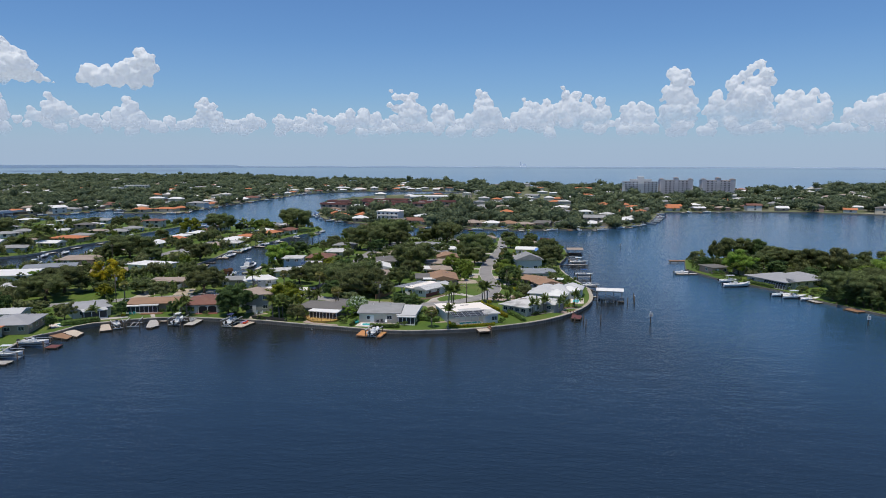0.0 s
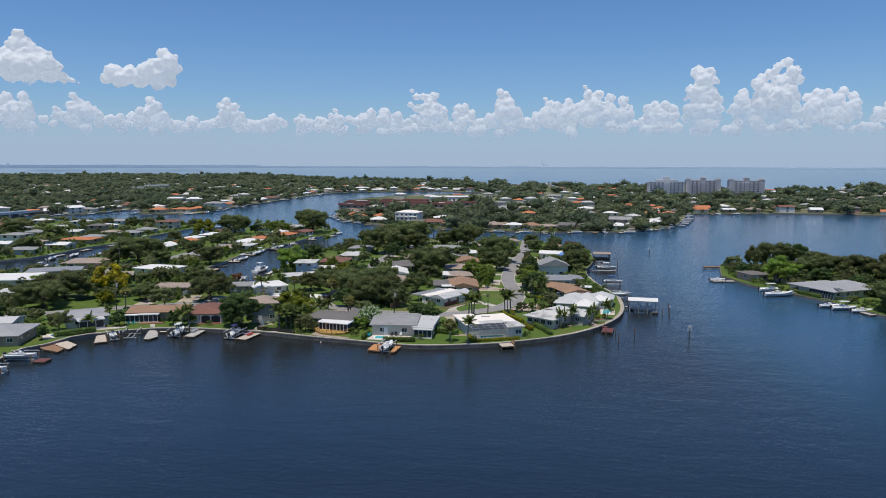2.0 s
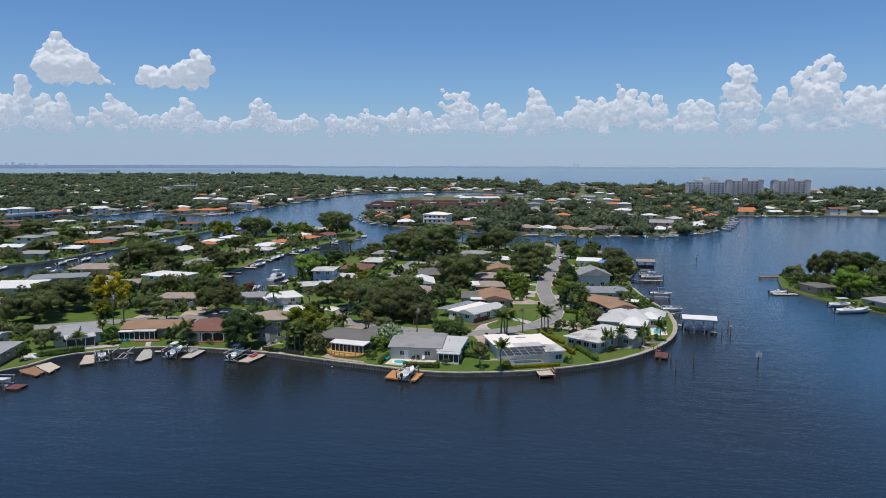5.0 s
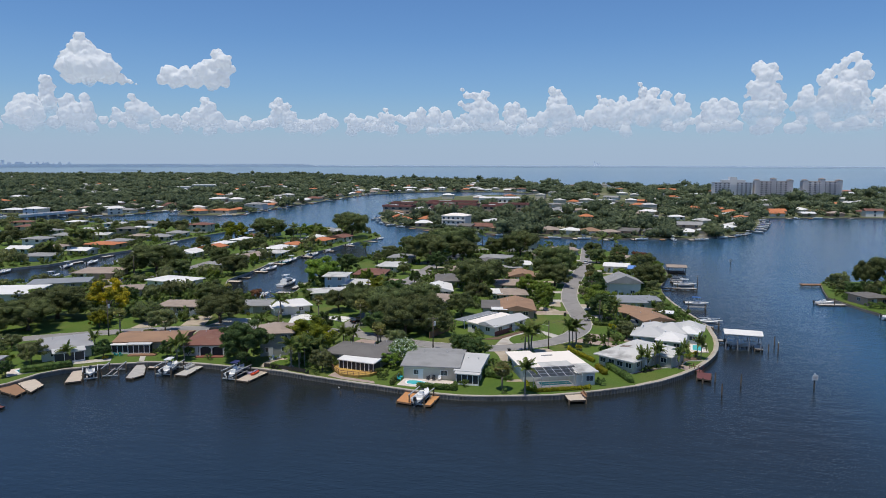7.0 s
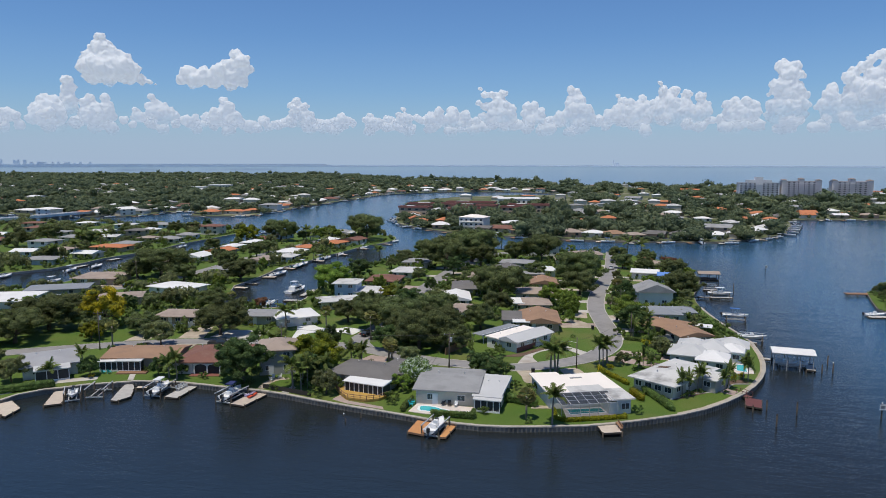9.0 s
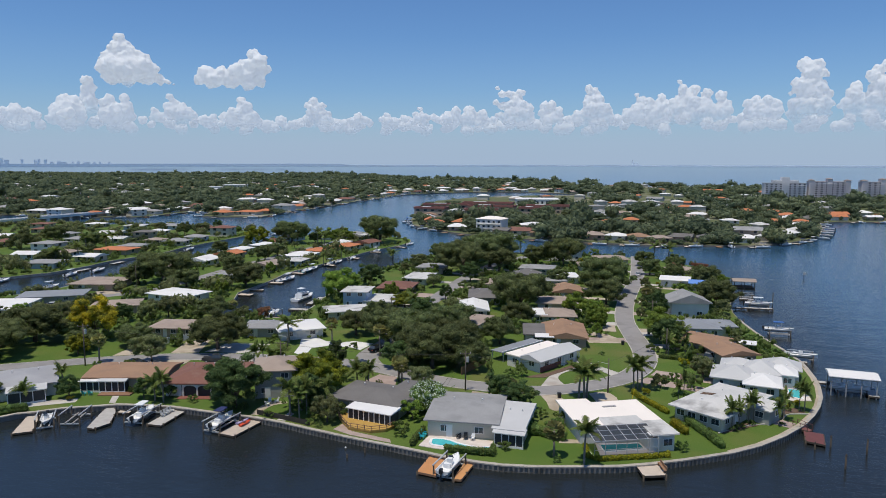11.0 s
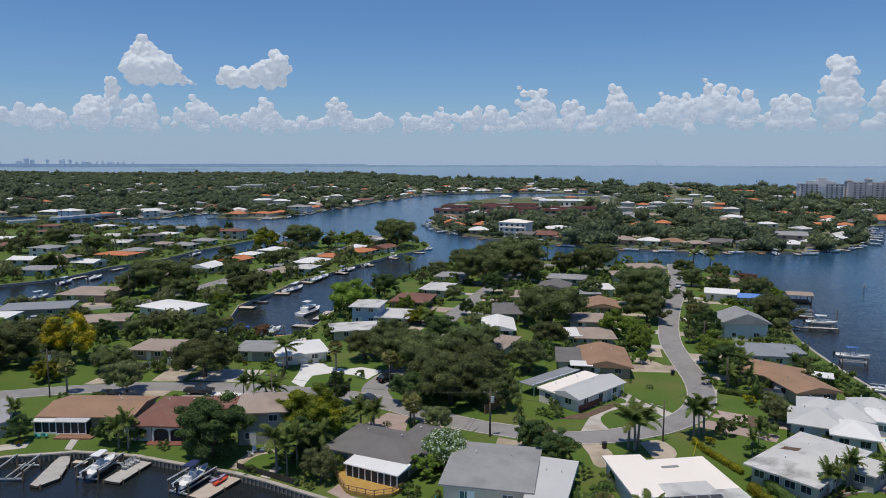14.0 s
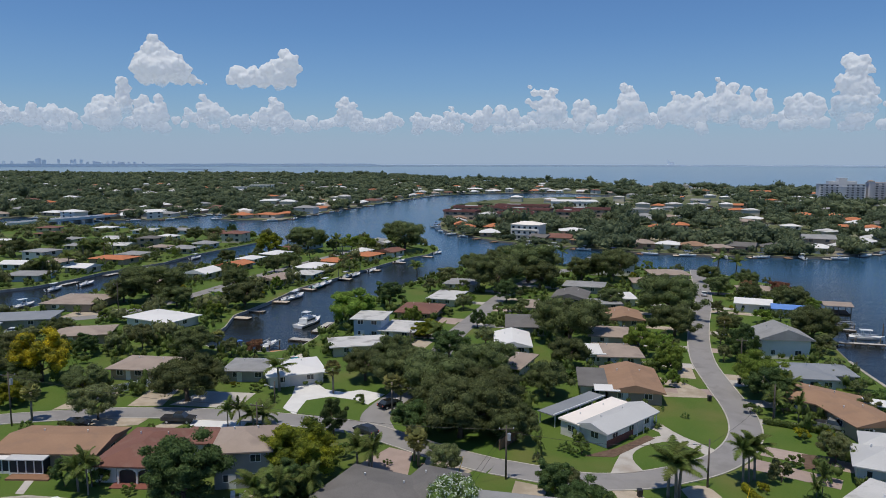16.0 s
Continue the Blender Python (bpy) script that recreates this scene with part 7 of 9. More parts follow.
for x, y, w, roof, st in ((-306, 802, 17, "red", 1), (-334, 838, 12, "beige", 1), (-364, 951, 16, "white", 1), (-341, 1012, 19, "white", 2), (-320, 1083, 14, "white", 1), (-266, 1090, 21, "white", 2), (-237, 1095, 16, "white", 1), (-182, 1116, 12, "rose", 1),
                          (-160, 1118, 13, "white", 1), (-115, 1110, 13, "white", 1), (-207, 1330, 12, "white", 1), (-91, 1125, 12, "beige", 1), (-63, 1104, 12, "grey", 1), (-457, 1085, 12, "white", 1), (-285, 1130, 12, "beige", 1)):
    far_house(x, y, w, roof, st, rf.uniform(-14, 14), "across the channel")
for x, y, w, roof, st in ((-804, 906, 18, "red", 1), (-668, 759, 23, "white", 1), (-739, 781, 12, "white", 1), (-678, 868, 24, "beige", 1), (-551, 782, 13, "white", 1), (-469, 670, 11, "white", 1), (-473, 836, 13, "white", 1), (-496, 829, 11, "white", 1),
                          (-457, 888, 13, "white", 1), (-389, 821, 17, "white", 1), (-484, 590, 11, "red", 1), (-605, 752, 12, "beige", 1), (-688, 699, 12, "white", 1), (-670, 701, 14, "red", 1)):
    far_house(x, y, w, roof, st, rf.uniform(-30, 30), "among trees")
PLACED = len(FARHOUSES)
# rows that fill the shores between them
TONES = ("grey", "beige", "white", "orange", "brown", "stained", "red", "orange", "dark", "white", "white")
for line, step in ((POINT_SHORE[6:], 26), (FAR_SHORE[2:], 24)):
    for x, y, a in along(line, step):
        nx, ny = -math.sin(radians(a)), math.cos(radians(a))
        if seen(x, y):
            far_house(x + nx * 13, y + ny * 13, rf.uniform(9, 14), rf.choice(TONES), 1 if rf.random() < 0.8 else 2, a, "across the channel")
count = 0
for i in range(3000):
    y = rf.uniform(500, 1350)
    x = rf.uniform(-3.7 - (y - 94) * 1.2, 20 + (y + 26) * 0.5)
    if inside(FARLAND, x, y) and gap(FAR_SHORE + POINT_SHORE, x, y) > 30:
        before = len(TAKEN)
        far_house(x, y, rf.uniform(10, 16), rf.choice(TONES), 1, rf.uniform(-40, 40), "among trees")
        count += len(TAKEN) > before
        if count > 52:
            break


# ---- the suburb beyond, too far to tell house from house ----
s = Shape()
tones, SUBURB = [], []
for i in range(5200):
    y = rf.uniform(560, 1700)
    x = rf.uniform(-3.7 - (y - 94) * 1.2, 20 + (y + 26) * 0.5)
    if not inside(FARLAND, x, y) or gap(FAR_SHORE + POINT_SHORE, x, y) < 34 or any(math.hypot(x - a, y - b) < q * 0.8 + 9 for a, b, q in TAKEN):
        continue
    w, d, rise, base, turn = rf.uniform(10, 16), rf.uniform(8, 11), rf.uniform(1.0, 1.8), rf.choice((2.8, 2.8, 2.8, 5.0)), radians(rf.uniform(-35, 35))
    TAKEN.append((x, y, w * 0.56))
    SUBURB.append((x, y, w))
    tone = rf.choice((1, 1, 1, 2, 3, 3, 3, 4, 5))
    for shape, slot in ((Shape().box(-w / 2, w / 2, -d / 2, d / 2, -0.2, base), 0), (roof_shape(w, d, 0.5, base, "hip", rise), tone)):
        c, k = math.cos(turn), math.sin(turn)
        s.add([(x + px * c - py * k, y + px * k + py * c, LAND_Z + pz) for px, py, pz in shape.v], shape.f)
        tones += [slot] * len(shape.f)
    if len(tones) > 320 * 15:
        break
suburb_mesh = s.mesh("far_suburb")
for m in (STUCCO["cream"], ROOF["white"], ROOF["orange"], ROOF["stained"], ROOF["beige"], ROOF["grey"]):
    suburb_mesh.materials.append(m)
suburb_mesh.polygons.foreach_set("material_index", tones)
tagged(new("far_suburb", suburb_mesh), "scattered distant suburban houses among woods", "houses", kind="stuff")


# ---- woods ----
def far_tree_template(seed, clumps=6, leaves=40):
    rs = np.random.RandomState(seed)
    cs = [(rs.uniform(-0.55, 0.55), rs.uniform(-0.55, 0.55), rs.uniform(0.3, 0.72)) for _ in range(clumps)]
    rr = [rs.uniform(0.34, 0.5) for _ in cs]
    v, t = joined(cores(cs, rr, 0.7, seed, 1, 0.74), leaf_cards(rs, cs, rr, leaves, 0.22, 0.7))
    return v, t


TEMPLATES = [far_tree_template(i) for i in range(8)]
THIN = [far_tree_template(i, 4, 18) for i in range(8)]


def woods(name, label, spots, material, thin_from=720):
    vs, ts, m = [], [], 0
    for x, y, r, hgt, i in spots:
        v, t = (TEMPLATES if y < thin_from else THIN)[i % 8]
        a = (x * 3.7 + y) % 6.28
        c, s = math.cos(a), math.sin(a)
        vs.append(np.stack([x + (v[:, 0] * c - v[:, 1] * s) * r, y + (v[:, 0] * s + v[:, 1] * c) * r, LAND_Z + v[:, 2] * hgt], 1))
        ts.append(t + m)
        m += len(v)
    me = mesh_from_arrays(name, np.concatenate(vs), np.concatenate(ts))
    me.materials.append(material)
    tagged(new(name, me), label, "trees", kind="stuff")


np_taken = np.array([(a, b, q) for a, b, q in TAKEN])
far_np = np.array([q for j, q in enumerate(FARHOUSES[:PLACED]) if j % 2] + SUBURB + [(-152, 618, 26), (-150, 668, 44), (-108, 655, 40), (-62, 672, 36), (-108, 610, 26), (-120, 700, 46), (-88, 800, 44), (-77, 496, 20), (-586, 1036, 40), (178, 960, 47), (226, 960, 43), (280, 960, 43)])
spots = []
rw = random.Random(4)
for i in range(60000):
    y = 450 + 1900 * rw.random() ** 1.25
    x = rw.uniform(-3.7 - (y - 94) * 1.2 - 20, 20 + (y + 26) * 0.52 + 20)
    step = 5.6 if y < 700 else (7.8 if y < 1100 else 10.5)
    r = rw.uniform(0.55, 1.9) * step
    if noise.noise(Vector((x * 0.012, y * 0.012, 5))) < -0.38:
        continue
    if not inside(FARLAND, x, y) or np.min(np.hypot(np_taken[:, 0] - x, np_taken[:, 1] - y) - np_taken[:, 2] * 0.75) < r * 0.5:
        continue
    if -235 < x < -30 and 720 < y < 1015 and rw.random() < 0.85:
        continue
    k = x / y
    ahead = far_np[:, 1] - y
    near_view = (ahead > 0) & (ahead < (46 if y > 650 else 34)) & (np.abs(far_np[:, 0] - x - k * ahead) < far_np[:, 2] * 0.5 + r * 0.4)
    tall = min(rw.uniform(0.7, 1.15) * r, 11) * (rw.uniform(1.25, 1.7) if rw.random() < 0.13 else 1.0)
    if -235 < x < -30 and 720 < y < 1015:
        tall = min(tall, 2.4)
    if near_view.any():
        r, tall = r * 0.6, rw.uniform(1.8, 3.4)
    spots.append((x, y, r, tall, i))
    if len(spots) > 4600:
        break
for x, y, a in along(POINT_SHORE[6:26], 6.5):
    q = rw.uniform(2, 9)
    spots.append((x - math.sin(radians(a)) * q, y + math.cos(radians(a)) * q, rw.uniform(1.6, 3.4), rw.uniform(2.0, 5.5), int(q * 100)))
for i in range(150):
    spots.append((rw.uniform(140, 320), rw.uniform(885, 940), rw.uniform(4, 7), rw.uniform(6, 9.5), i))
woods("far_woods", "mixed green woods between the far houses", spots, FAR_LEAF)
spots = []
for i in range(6000):
    y = rw.uniform(90, 480)
    x = rw.uniform(-3.7 - (y - 60) * 1.3 - 60, -118)
    r = rw.uniform(2.5, 5.5)
    if not inside(HOME, x, y) or gap(HOME, x, y) < 3:
        continue
    if np.min(np.hypot(np_taken[:, 0] - x, np_taken[:, 1] - y) - np_taken[:, 2] * 0.8) < r * 0.5 or min(gap(l, x, y) for l in LINES) < r * 0.6 + 3.5:
        continue
    if any(math.hypot(x - p[0], y - p[1]) < (r + p[2]) * 0.55 for p in PLANTS):
        continue
    hgt = rw.uniform(3.0, 6.5)
    if -200 < x < -135 and 190 < y < 245 or rw.random() < 0.3:
        r, hgt = r * 0.6, rw.uniform(1.6, 2.8)
    spots.append((x, y, r * 0.9, hgt, i))
    if len(spots) > 800:
        break
woods("garden_woods", "mixed green garden trees between canal houses", spots, GREY_LEAF)
spots = []
for i in range(1500):
    y, x = rw.uniform(120, 325), rw.uniform(100, 300)
    r = rw.uniform(3, 6)
    if x < 100 + abs(y - 270) * 0.3 or not inside(ISLAND, x, y) or gap(ISLAND, x, y) < 5 or x < 130 + (210 - y) * 0.8:
        continue
    if any(math.hypot(x - a, y - b) < q + r * 0.4 for a, b, q in TAKEN):
        continue
    spots.append((x, y, r, rw.uniform(3, 6), i))
woods("island_woods", "dense green woods on the island", spots[:260], OAK_LEAF)
spots = []
for i in range(14000):
    y = rw.uniform(200, 398)
    x = rw.uniform(-30 - y * 0.72, 42)
    r = rw.uniform(1.0, 2.5)
    if (-24 < x < 18 and y < 236) or not inside(HOME, x, y) or gap(HOME, x, y) < 1.5 + r * 0.4 or min(gap(l, x, y) for l in LINES) < r + 3.4:
        continue
    if np.min(np.hypot(np_taken[:, 0] - x, np_taken[:, 1] - y) - np_taken[:, 2] * 0.84) < r * 0.35 or (-90 < x < -55 and y < 222):
        continue
    spots.append((x, y, r, rw.uniform(1.4, 3.8), i))
    if len(spots) > 980:
        break
# planting along the canal banks
for line in (CANAL_ONE, SPIT, CANAL_TWO, REACH[:8]):
    for x, y, a in along(line, 2.6):
        if rw.random() < 0.7:
            q = rw.uniform(1.4, 3.6)
            for k in (-1, 1):
                px, py = x - math.sin(radians(a)) * q * k, y + math.cos(radians(a)) * q * k
                if inside(HOME, px, py):
                    spots.append((px, py, rw.uniform(0.8, 1.7), rw.uniform(1.0, 2.6), int(q * 100)))
                    break
# low planting against the house walls
for x, y, w, d, ang in HOUSES:
    if not (y < 400 and -100 < x < 45 and (y > 196 or x < -95)):
        continue
    c, k = math.cos(radians(ang)), math.sin(radians(ang))
    for j in range(7):
        side = rw.random() < 0.6
        u, v = (rw.uniform(-0.5, 0.5) * w, -(d / 2 + 0.9)) if side else (rw.choice((-1, 1)) * (w / 2 + 0.9), rw.uniform(-0.5, 0.5) * d)
        px, py = x + u * c - v * k, y + u * k + v * c
        if min(gap(l, px, py) for l in LINES) > 4.2 and inside(HOME, px, py):
            spots.append((px, py, rw.uniform(0.7, 1.2), rw.uniform(0.9, 1.9), j))
woods("garden_undergrowth", "low mixed green shrubbery between houses", spots, HEDGE_LEAF, 0)


# ---- waterfront ----
def pile_mesh(h):
    m = Shape().tube((0, 0, -1.6), (0, 0, h), 0.16, 0.13, 8).mesh("pile", True)
    m.materials.append(PILE)
    return m


def mooring_pile(x, y, h=2.6, white=False):
    p = thing("mooring_pile", "dark tarred timber mooring pile in the water", "mooring pile", pose(x, y, 0), "mooring piles")
    part("post", shared(("pile", h), lambda: pile_mesh(h)), None, p)
    part("cap", Shape().tube((0, 0, h), (0, 0, h + 0.25), 0.17, 0.02, 8), FRAME if white else PILE, p)
    return p


def dock(outline, wood="grey", z=0.9, label="weathered grey timber dock on piles", step=3.4):
    """A boarded deck on stringers, with a pile at each corner and along the long sides."""
    d = thing("dock", label, "dock", pose(0, 0, 0), "docks")
    area = sum(a[0] * b[1] - b[0] * a[1] for a, b in zip(outline, outline[1:] + outline[:1]))
    ol = outline if area > 0 else outline[::-1]
    part("decking", Shape().prism(ol, z - 0.08, z), DECKWOOD[wood], d)
    part("fascia", ribbon(ol + ol[:1], 0.02, -0.06, z - 0.32, z - 0.01), DECKWOOD["brown"] if wood == "orange" else PILE, d)
    for x, y, _ in along(ol + ol[:1], step):
        part("timber_post", shared(("pile", round(z + 0.12, 2)), lambda: pile_mesh(z + 0.12)), None, d, at=pose(x, y, 0))
    return d


def hull_arrays(length, beam, depth, flare=0.25):
    """Stations from stern to bow: keel, chine, gunwale on both sides."""
    s = Shape()
    n = 9
    rows = []
    for i in range(n):
        t = i / (n - 1)
        wid = beam / 2 * (1.0 if t < 0.5 else max(1 - ((t - 0.5) / 0.5) ** 2.2, 0.02))
        rise = 0.30 * depth * max(t - 0.55, 0) ** 1.5 * 4
        x = -length / 2 + length * t
        rows.append([(x, -wid, depth + rise), (x, -wid * (1 - flare), depth * 0.45 + rise * 0.7), (x, 0, rise * 0.9 if t > 0.6 else 0), (x, wid * (1 - flare), depth * 0.45 + rise * 0.7), (x, wid, depth + rise)])
    for r in rows:
        s.v.extend(r)
    for i in range(n - 1):
        for j in range(4):
            a = i * 5 + j
            s.f.append((a, a + 1, a + 6, a + 5))
    s.f.append((0, 1, 2, 3, 4))
    return s, rows


BOATS = {}


def boat(kind, x, y, z, heading, length=7.0, label="white open motorboat with an outboard engine"):
    key = (kind, round(length))
    m = pose(x, y, z, 0, 0, heading)
    if key in BOATS:
        return tagged(copy_thing(BOATS[key], m), label)
    b = thing("boat", label, "boat", m, "boats")
    beam, depth = length * 0.32, length * 0.125
    s, rows = hull_arrays(length, beam, depth)
    part("hull", s, HULL["teal"] if kind == "teal" else HULL["white"], b, smooth=False)
    dk = Shape()
    dk.v = [(x_, y_ * 0.96, z_ - (0.05 if i > 4 else 0.32)) for i, r in enumerate(rows) for x_, y_, z_ in (r[0], r[4])]
    dk.f = [(2 * i, 2 * i + 2, 2 * i + 3, 2 * i + 1) for i in range(len(rows) - 1)]
    part("deck", dk, HULL["white"], b)
    rail = Shape()
    rail.pipe([r[0] for r in rows] + [r[4] for r in rows[::-1]], 0.085)
    part("gunwale", rail, HULL["white"], b)
    if kind == "cruiser":
        part("cabin", Shape().prism([(-length * 0.28, -beam * 0.36), (length * 0.12, -beam * 0.34), (length * 0.26, -beam * 0.12), (length * 0.26, beam * 0.12), (length * 0.12, beam * 0.34), (-length * 0.28, beam * 0.36)], depth * 0.9, depth + 1.3), HULL["white"], b)
        part("cabin_window", Shape().prism([(-length * 0.24, -beam * 0.367), (length * 0.1, -beam * 0.35), (length * 0.266, -beam * 0.12), (length * 0.266, beam * 0.12), (length * 0.1, beam * 0.35), (-length * 0.24, beam * 0.367)], depth + 0.55, depth + 1.0), GLASS, b)
        part("flybridge", Shape().box(-length * 0.2, length * 0.06, -beam * 0.28, beam * 0.28, depth + 1.3, depth + 1.75), HULL["white"], b)
        part("canopy", Shape().box(-length * 0.22, length * 0.0, -beam * 0.3, beam * 0.3, depth + 2.9, depth + 3.0), HULL["white"], b)
        leg = Shape()
        for u in (-0.2, -0.01):
            for k in (-1, 1):
                leg.tube((length * u, k * beam * 0.27, depth + 1.7), (length * u, k * beam * 0.27, depth + 2.9), 0.04, n=5)
        part("canopy_frame", leg, GALV, b)
    else:
        part("console", Shape().prism([(-length * 0.06, -beam * 0.2), (length * 0.06, -beam * 0.16), (length * 0.06, beam * 0.16), (-length * 0.06, beam * 0.2)], depth * 0.6, depth + 0.75), HULL["white"], b)
        part("windscreen", Shape().add([(length * 0.07, -beam * 0.2, depth + 0.6), (length * 0.07, beam * 0.2, depth + 0.6), (length * 0.03, beam * 0.17, depth + 1.1), (length * 0.03, -beam * 0.17, depth + 1.1)], [(0, 1, 2, 3)]), GLASS, b)
        part("seat", Shape().box(-length * 0.22, -length * 0.13, -beam * 0.25, beam * 0.25, depth * 0.6, depth + 0.35), HULL["white"], b)
        if kind in ("top", "navy", "blue"):
            c = {"top": HULL["white"], "navy": HULL["navy"], "blue": HULL["blue"]}[kind]
            part("canopy", Shape().prism([(-length * 0.2, -beam * 0.36), (length * 0.14, -beam * 0.3), (length * 0.17, 0), (length * 0.14, beam * 0.3), (-length * 0.2, beam * 0.36)], depth + 1.7, depth + 1.82), c, b)
            leg = Shape()
            for u in (-0.12, 0.08):
                for k in (-1, 1):
                    leg.tube((length * u, k * beam * 0.24, depth * 0.7), (length * u, k * beam * 0.28, depth + 1.7), 0.035, n=5)
            part("canopy_frame", leg, GALV, b)
        en = part("outboard_engine", Shape().box(-length / 2 - 0.55, -length / 2 - 0.02, -0.22, 0.22, depth * 0.75, depth + 0.5), PLASTIC_DARK, b)
        part("drive_leg", Shape().box(-length / 2 - 0.4, -length / 2 - 0.2, -0.08, 0.08, -0.15, depth * 0.76), PLASTIC_DARK, en)
    BOATS[key] = b
    return b


def lift(x, y, heading, length=5.0, width=3.6, h=2.4, label="galvanised boat lift on timber piles"):
    l = thing("boat_lift", label, "boat lift", pose(x, y, 0, 0, 0, heading), "boat lifts")
    for u in (-1, 1):
        for k in (-1, 1):
            part("timber_post", shared(("pile", h), lambda: pile_mesh(h)), None, l, at=pose(u * length / 2, k * width / 2, 0))
        part("cross_beam", Shape().box(u * length / 2 - 0.1, u * length / 2 + 0.1, -width / 2, width / 2, 0.78, 0.98), GALV, l)
    for k in (-1, 1):
        part("top_beam", Shape().box(-length / 2 - 0.3, length / 2 + 0.3, k * width / 2 - 0.08, k * width / 2 + 0.08, h, h + 0.16), GALV, l)
        part("bunk", Shape().box(-length / 2 - 0.3, length / 2 + 0.3, k * 0.65 - 0.1, k * 0.65 + 0.1, 0.98, 1.16), DECKWOOD["grey"], l)
    return l


# front docks from the canal bend round to the point
dock([(-95.6, 154.3), (-94.0, 155.6), (-89.2, 149.0), (-91.6, 147.2)], "pale", label="pale timber dock beside a small lift")
lift(-89.8, 152.6, 128, 4.2, 2.8)
boat("open", -89.8, 152.6, 1.16, 308, 5, "small white open boat on a lift")
lift(-86.4, 155.6, 108, 4.6, 3.4, label="empty galvanised boat lift on timber piles")
dock([(-85.3, 162.6), (-84.1, 162.6), (-82.0, 160.2), (-79.2, 155.5), (-80.1, 152.6), (-81.5, 152.7), (-83.6, 157.6), (-84.8, 160.5)], "grey", label="grey timber dock widening from a narrow gangway")
patch("path_1", [(-85.6, 162.9), (-84.4, 163.1), (-87.2, 168.0), (-88.4, 167.6)], CONCRETE, "narrow pale garden path", "path", 1.45)
dock([(-81.8, 161.2), (-79.6, 161.4), (-79.5, 160.6), (-81.6, 160.2)], "pale", label="small pale timber side platform")
lift(-75.6, 159.4, 94, 5.4, 3.6)
boat("top", -75.5, 159.4, 1.0, 97, 6.6, "white motorboat with a hard white top on a lift")
dock([(-72.9, 164.1), (-70.2, 164.1), (-70.0, 156.8), (-72.7, 156.8)], "grey", label="grey timber dock with deck chairs")
lift(-59.8, 159.4, 84, 5.4, 3.4)
boat("navy", -60.3, 160.2, 1.0, 90, 6.6, "white motorboat with a navy canopy on a lift")
dock([(-57.4, 163.6), (-54.2, 163.2), (-55.4, 155.8), (-58.4, 156.3)], "pale", label="pale timber dock with kayaks on it")
for i, (mt, lb) in enumerate(((LILAC, "lilac plastic kayak lying on a dock"), (RED_PLASTIC, "red-orange plastic kayak lying on a dock"))):
    k = thing("kayak", lb, "kayak", pose(-57.1 + i * 0.8, 161.6 - i * 0.6, 0.9, 0, 0, 75 + i * 8), "kayaks")
    s, rows = hull_arrays(2.8, 0.75, 0.35, 0.3)
    part("hull", s.blob((0, 0, 0.3), 1.35, 0.34, 0.14, 2, 0.05), mt, k)
    part("cockpit", Shape().blob((-0.1, 0, 0.42), 0.4, 0.2, 0.06, 2, 0.0), PLASTIC_DARK, k)

# broad brown and grey dock with a sloping bank at the bend
dock([(-103.2, 142.4), (-101.6, 145.0), (-95.2, 141.0), (-94.8, 138.2), (-99.9, 139.8)], "brown", label="broad brown timber dock by the seawall")
dock([(-101.0, 145.0), (-99.4, 148.0), (-94.6, 145.0), (-93.8, 140.8), (-95.0, 141.2)], "pale", label="broad pale weathered timber dock")
lift(-98.6, 131.2, 10, 6.0, 3.6)
boat("open", -98.6, 131.2, 1.16, 10, 7, "white pontoon-like boat on a lift")
dock([(-95.0, 132.6), (-92.2, 132.8), (-92.0, 129.8), (-94.8, 129.6)], "red", label="small red-brown floating dock")
lift(-97.4, 120.6, 15, 5.4, 3.4)
boat("top", -97.4, 120.6, 1.16, 15, 7, "white motorboat with a hard top on a lift")
dock([(-100.3, 117.6), (-94.0, 118.2), (-94.0, 115.2), (-100.0, 114.6)], "grey")

# orange dock with its boat, small tan dock, red dock
dock([(-21.9, 156.1), (-19.3, 155.9), (-19.2, 150.0), (-22.2, 150.6)], "orange", 1.0, "freshly stained orange timber dock")
dock([(-16.2, 155.4), (-14.8, 155.2), (-15.4, 149.7), (-16.5, 149.6)], "orange", 1.0, "narrow orange timber dock finger")
lift(-17.8, 152.6, 82, 5.0, 3.0)
boat("open", -17.8, 152.8, 1.1, 82, 6.4, "white open boat on a lift between orange docks")
dock([(8.7, 160.3), (9.7, 157.0), (12.9, 158.2), (12.1, 161.8)], "pale", 1.25, "small tan timber dock with a bench rail")
bench = thing("bench", "timber bench rail on a small dock", "bench", pose(12.3, 160.0, 1.25, 0, 0, 106))
part("seat", Shape().box(-1.5, 1.5, -0.2, 0.2, 0.4, 0.48), DECKWOOD["brown"], bench)
part("backrest", Shape().box(-1.5, 1.5, -0.26, -0.2, 0.5, 0.95), DECKWOOD["brown"], bench)
for u in (-1.3, 0, 1.3):
    part("leg", Shape().box(u - 0.06, u + 0.06, -0.24, 0.18, 0, 0.4), DECKWOOD["brown"], bench)
dock([(34.6, 183.8), (35.6, 185.0), (37.4, 182.6), (36.4, 181.8)], "red", 1.15, "narrow dark red gangway with rails")
dock([(36.0, 182.4), (38.8, 181.4), (37.9, 176.6), (35.3, 177.6)], "red", 1.05, "dark red timber dock platform")
rails = thing("railing", "dark red timber railing on a gangway", "railing", pose(0, 0, 1.15))
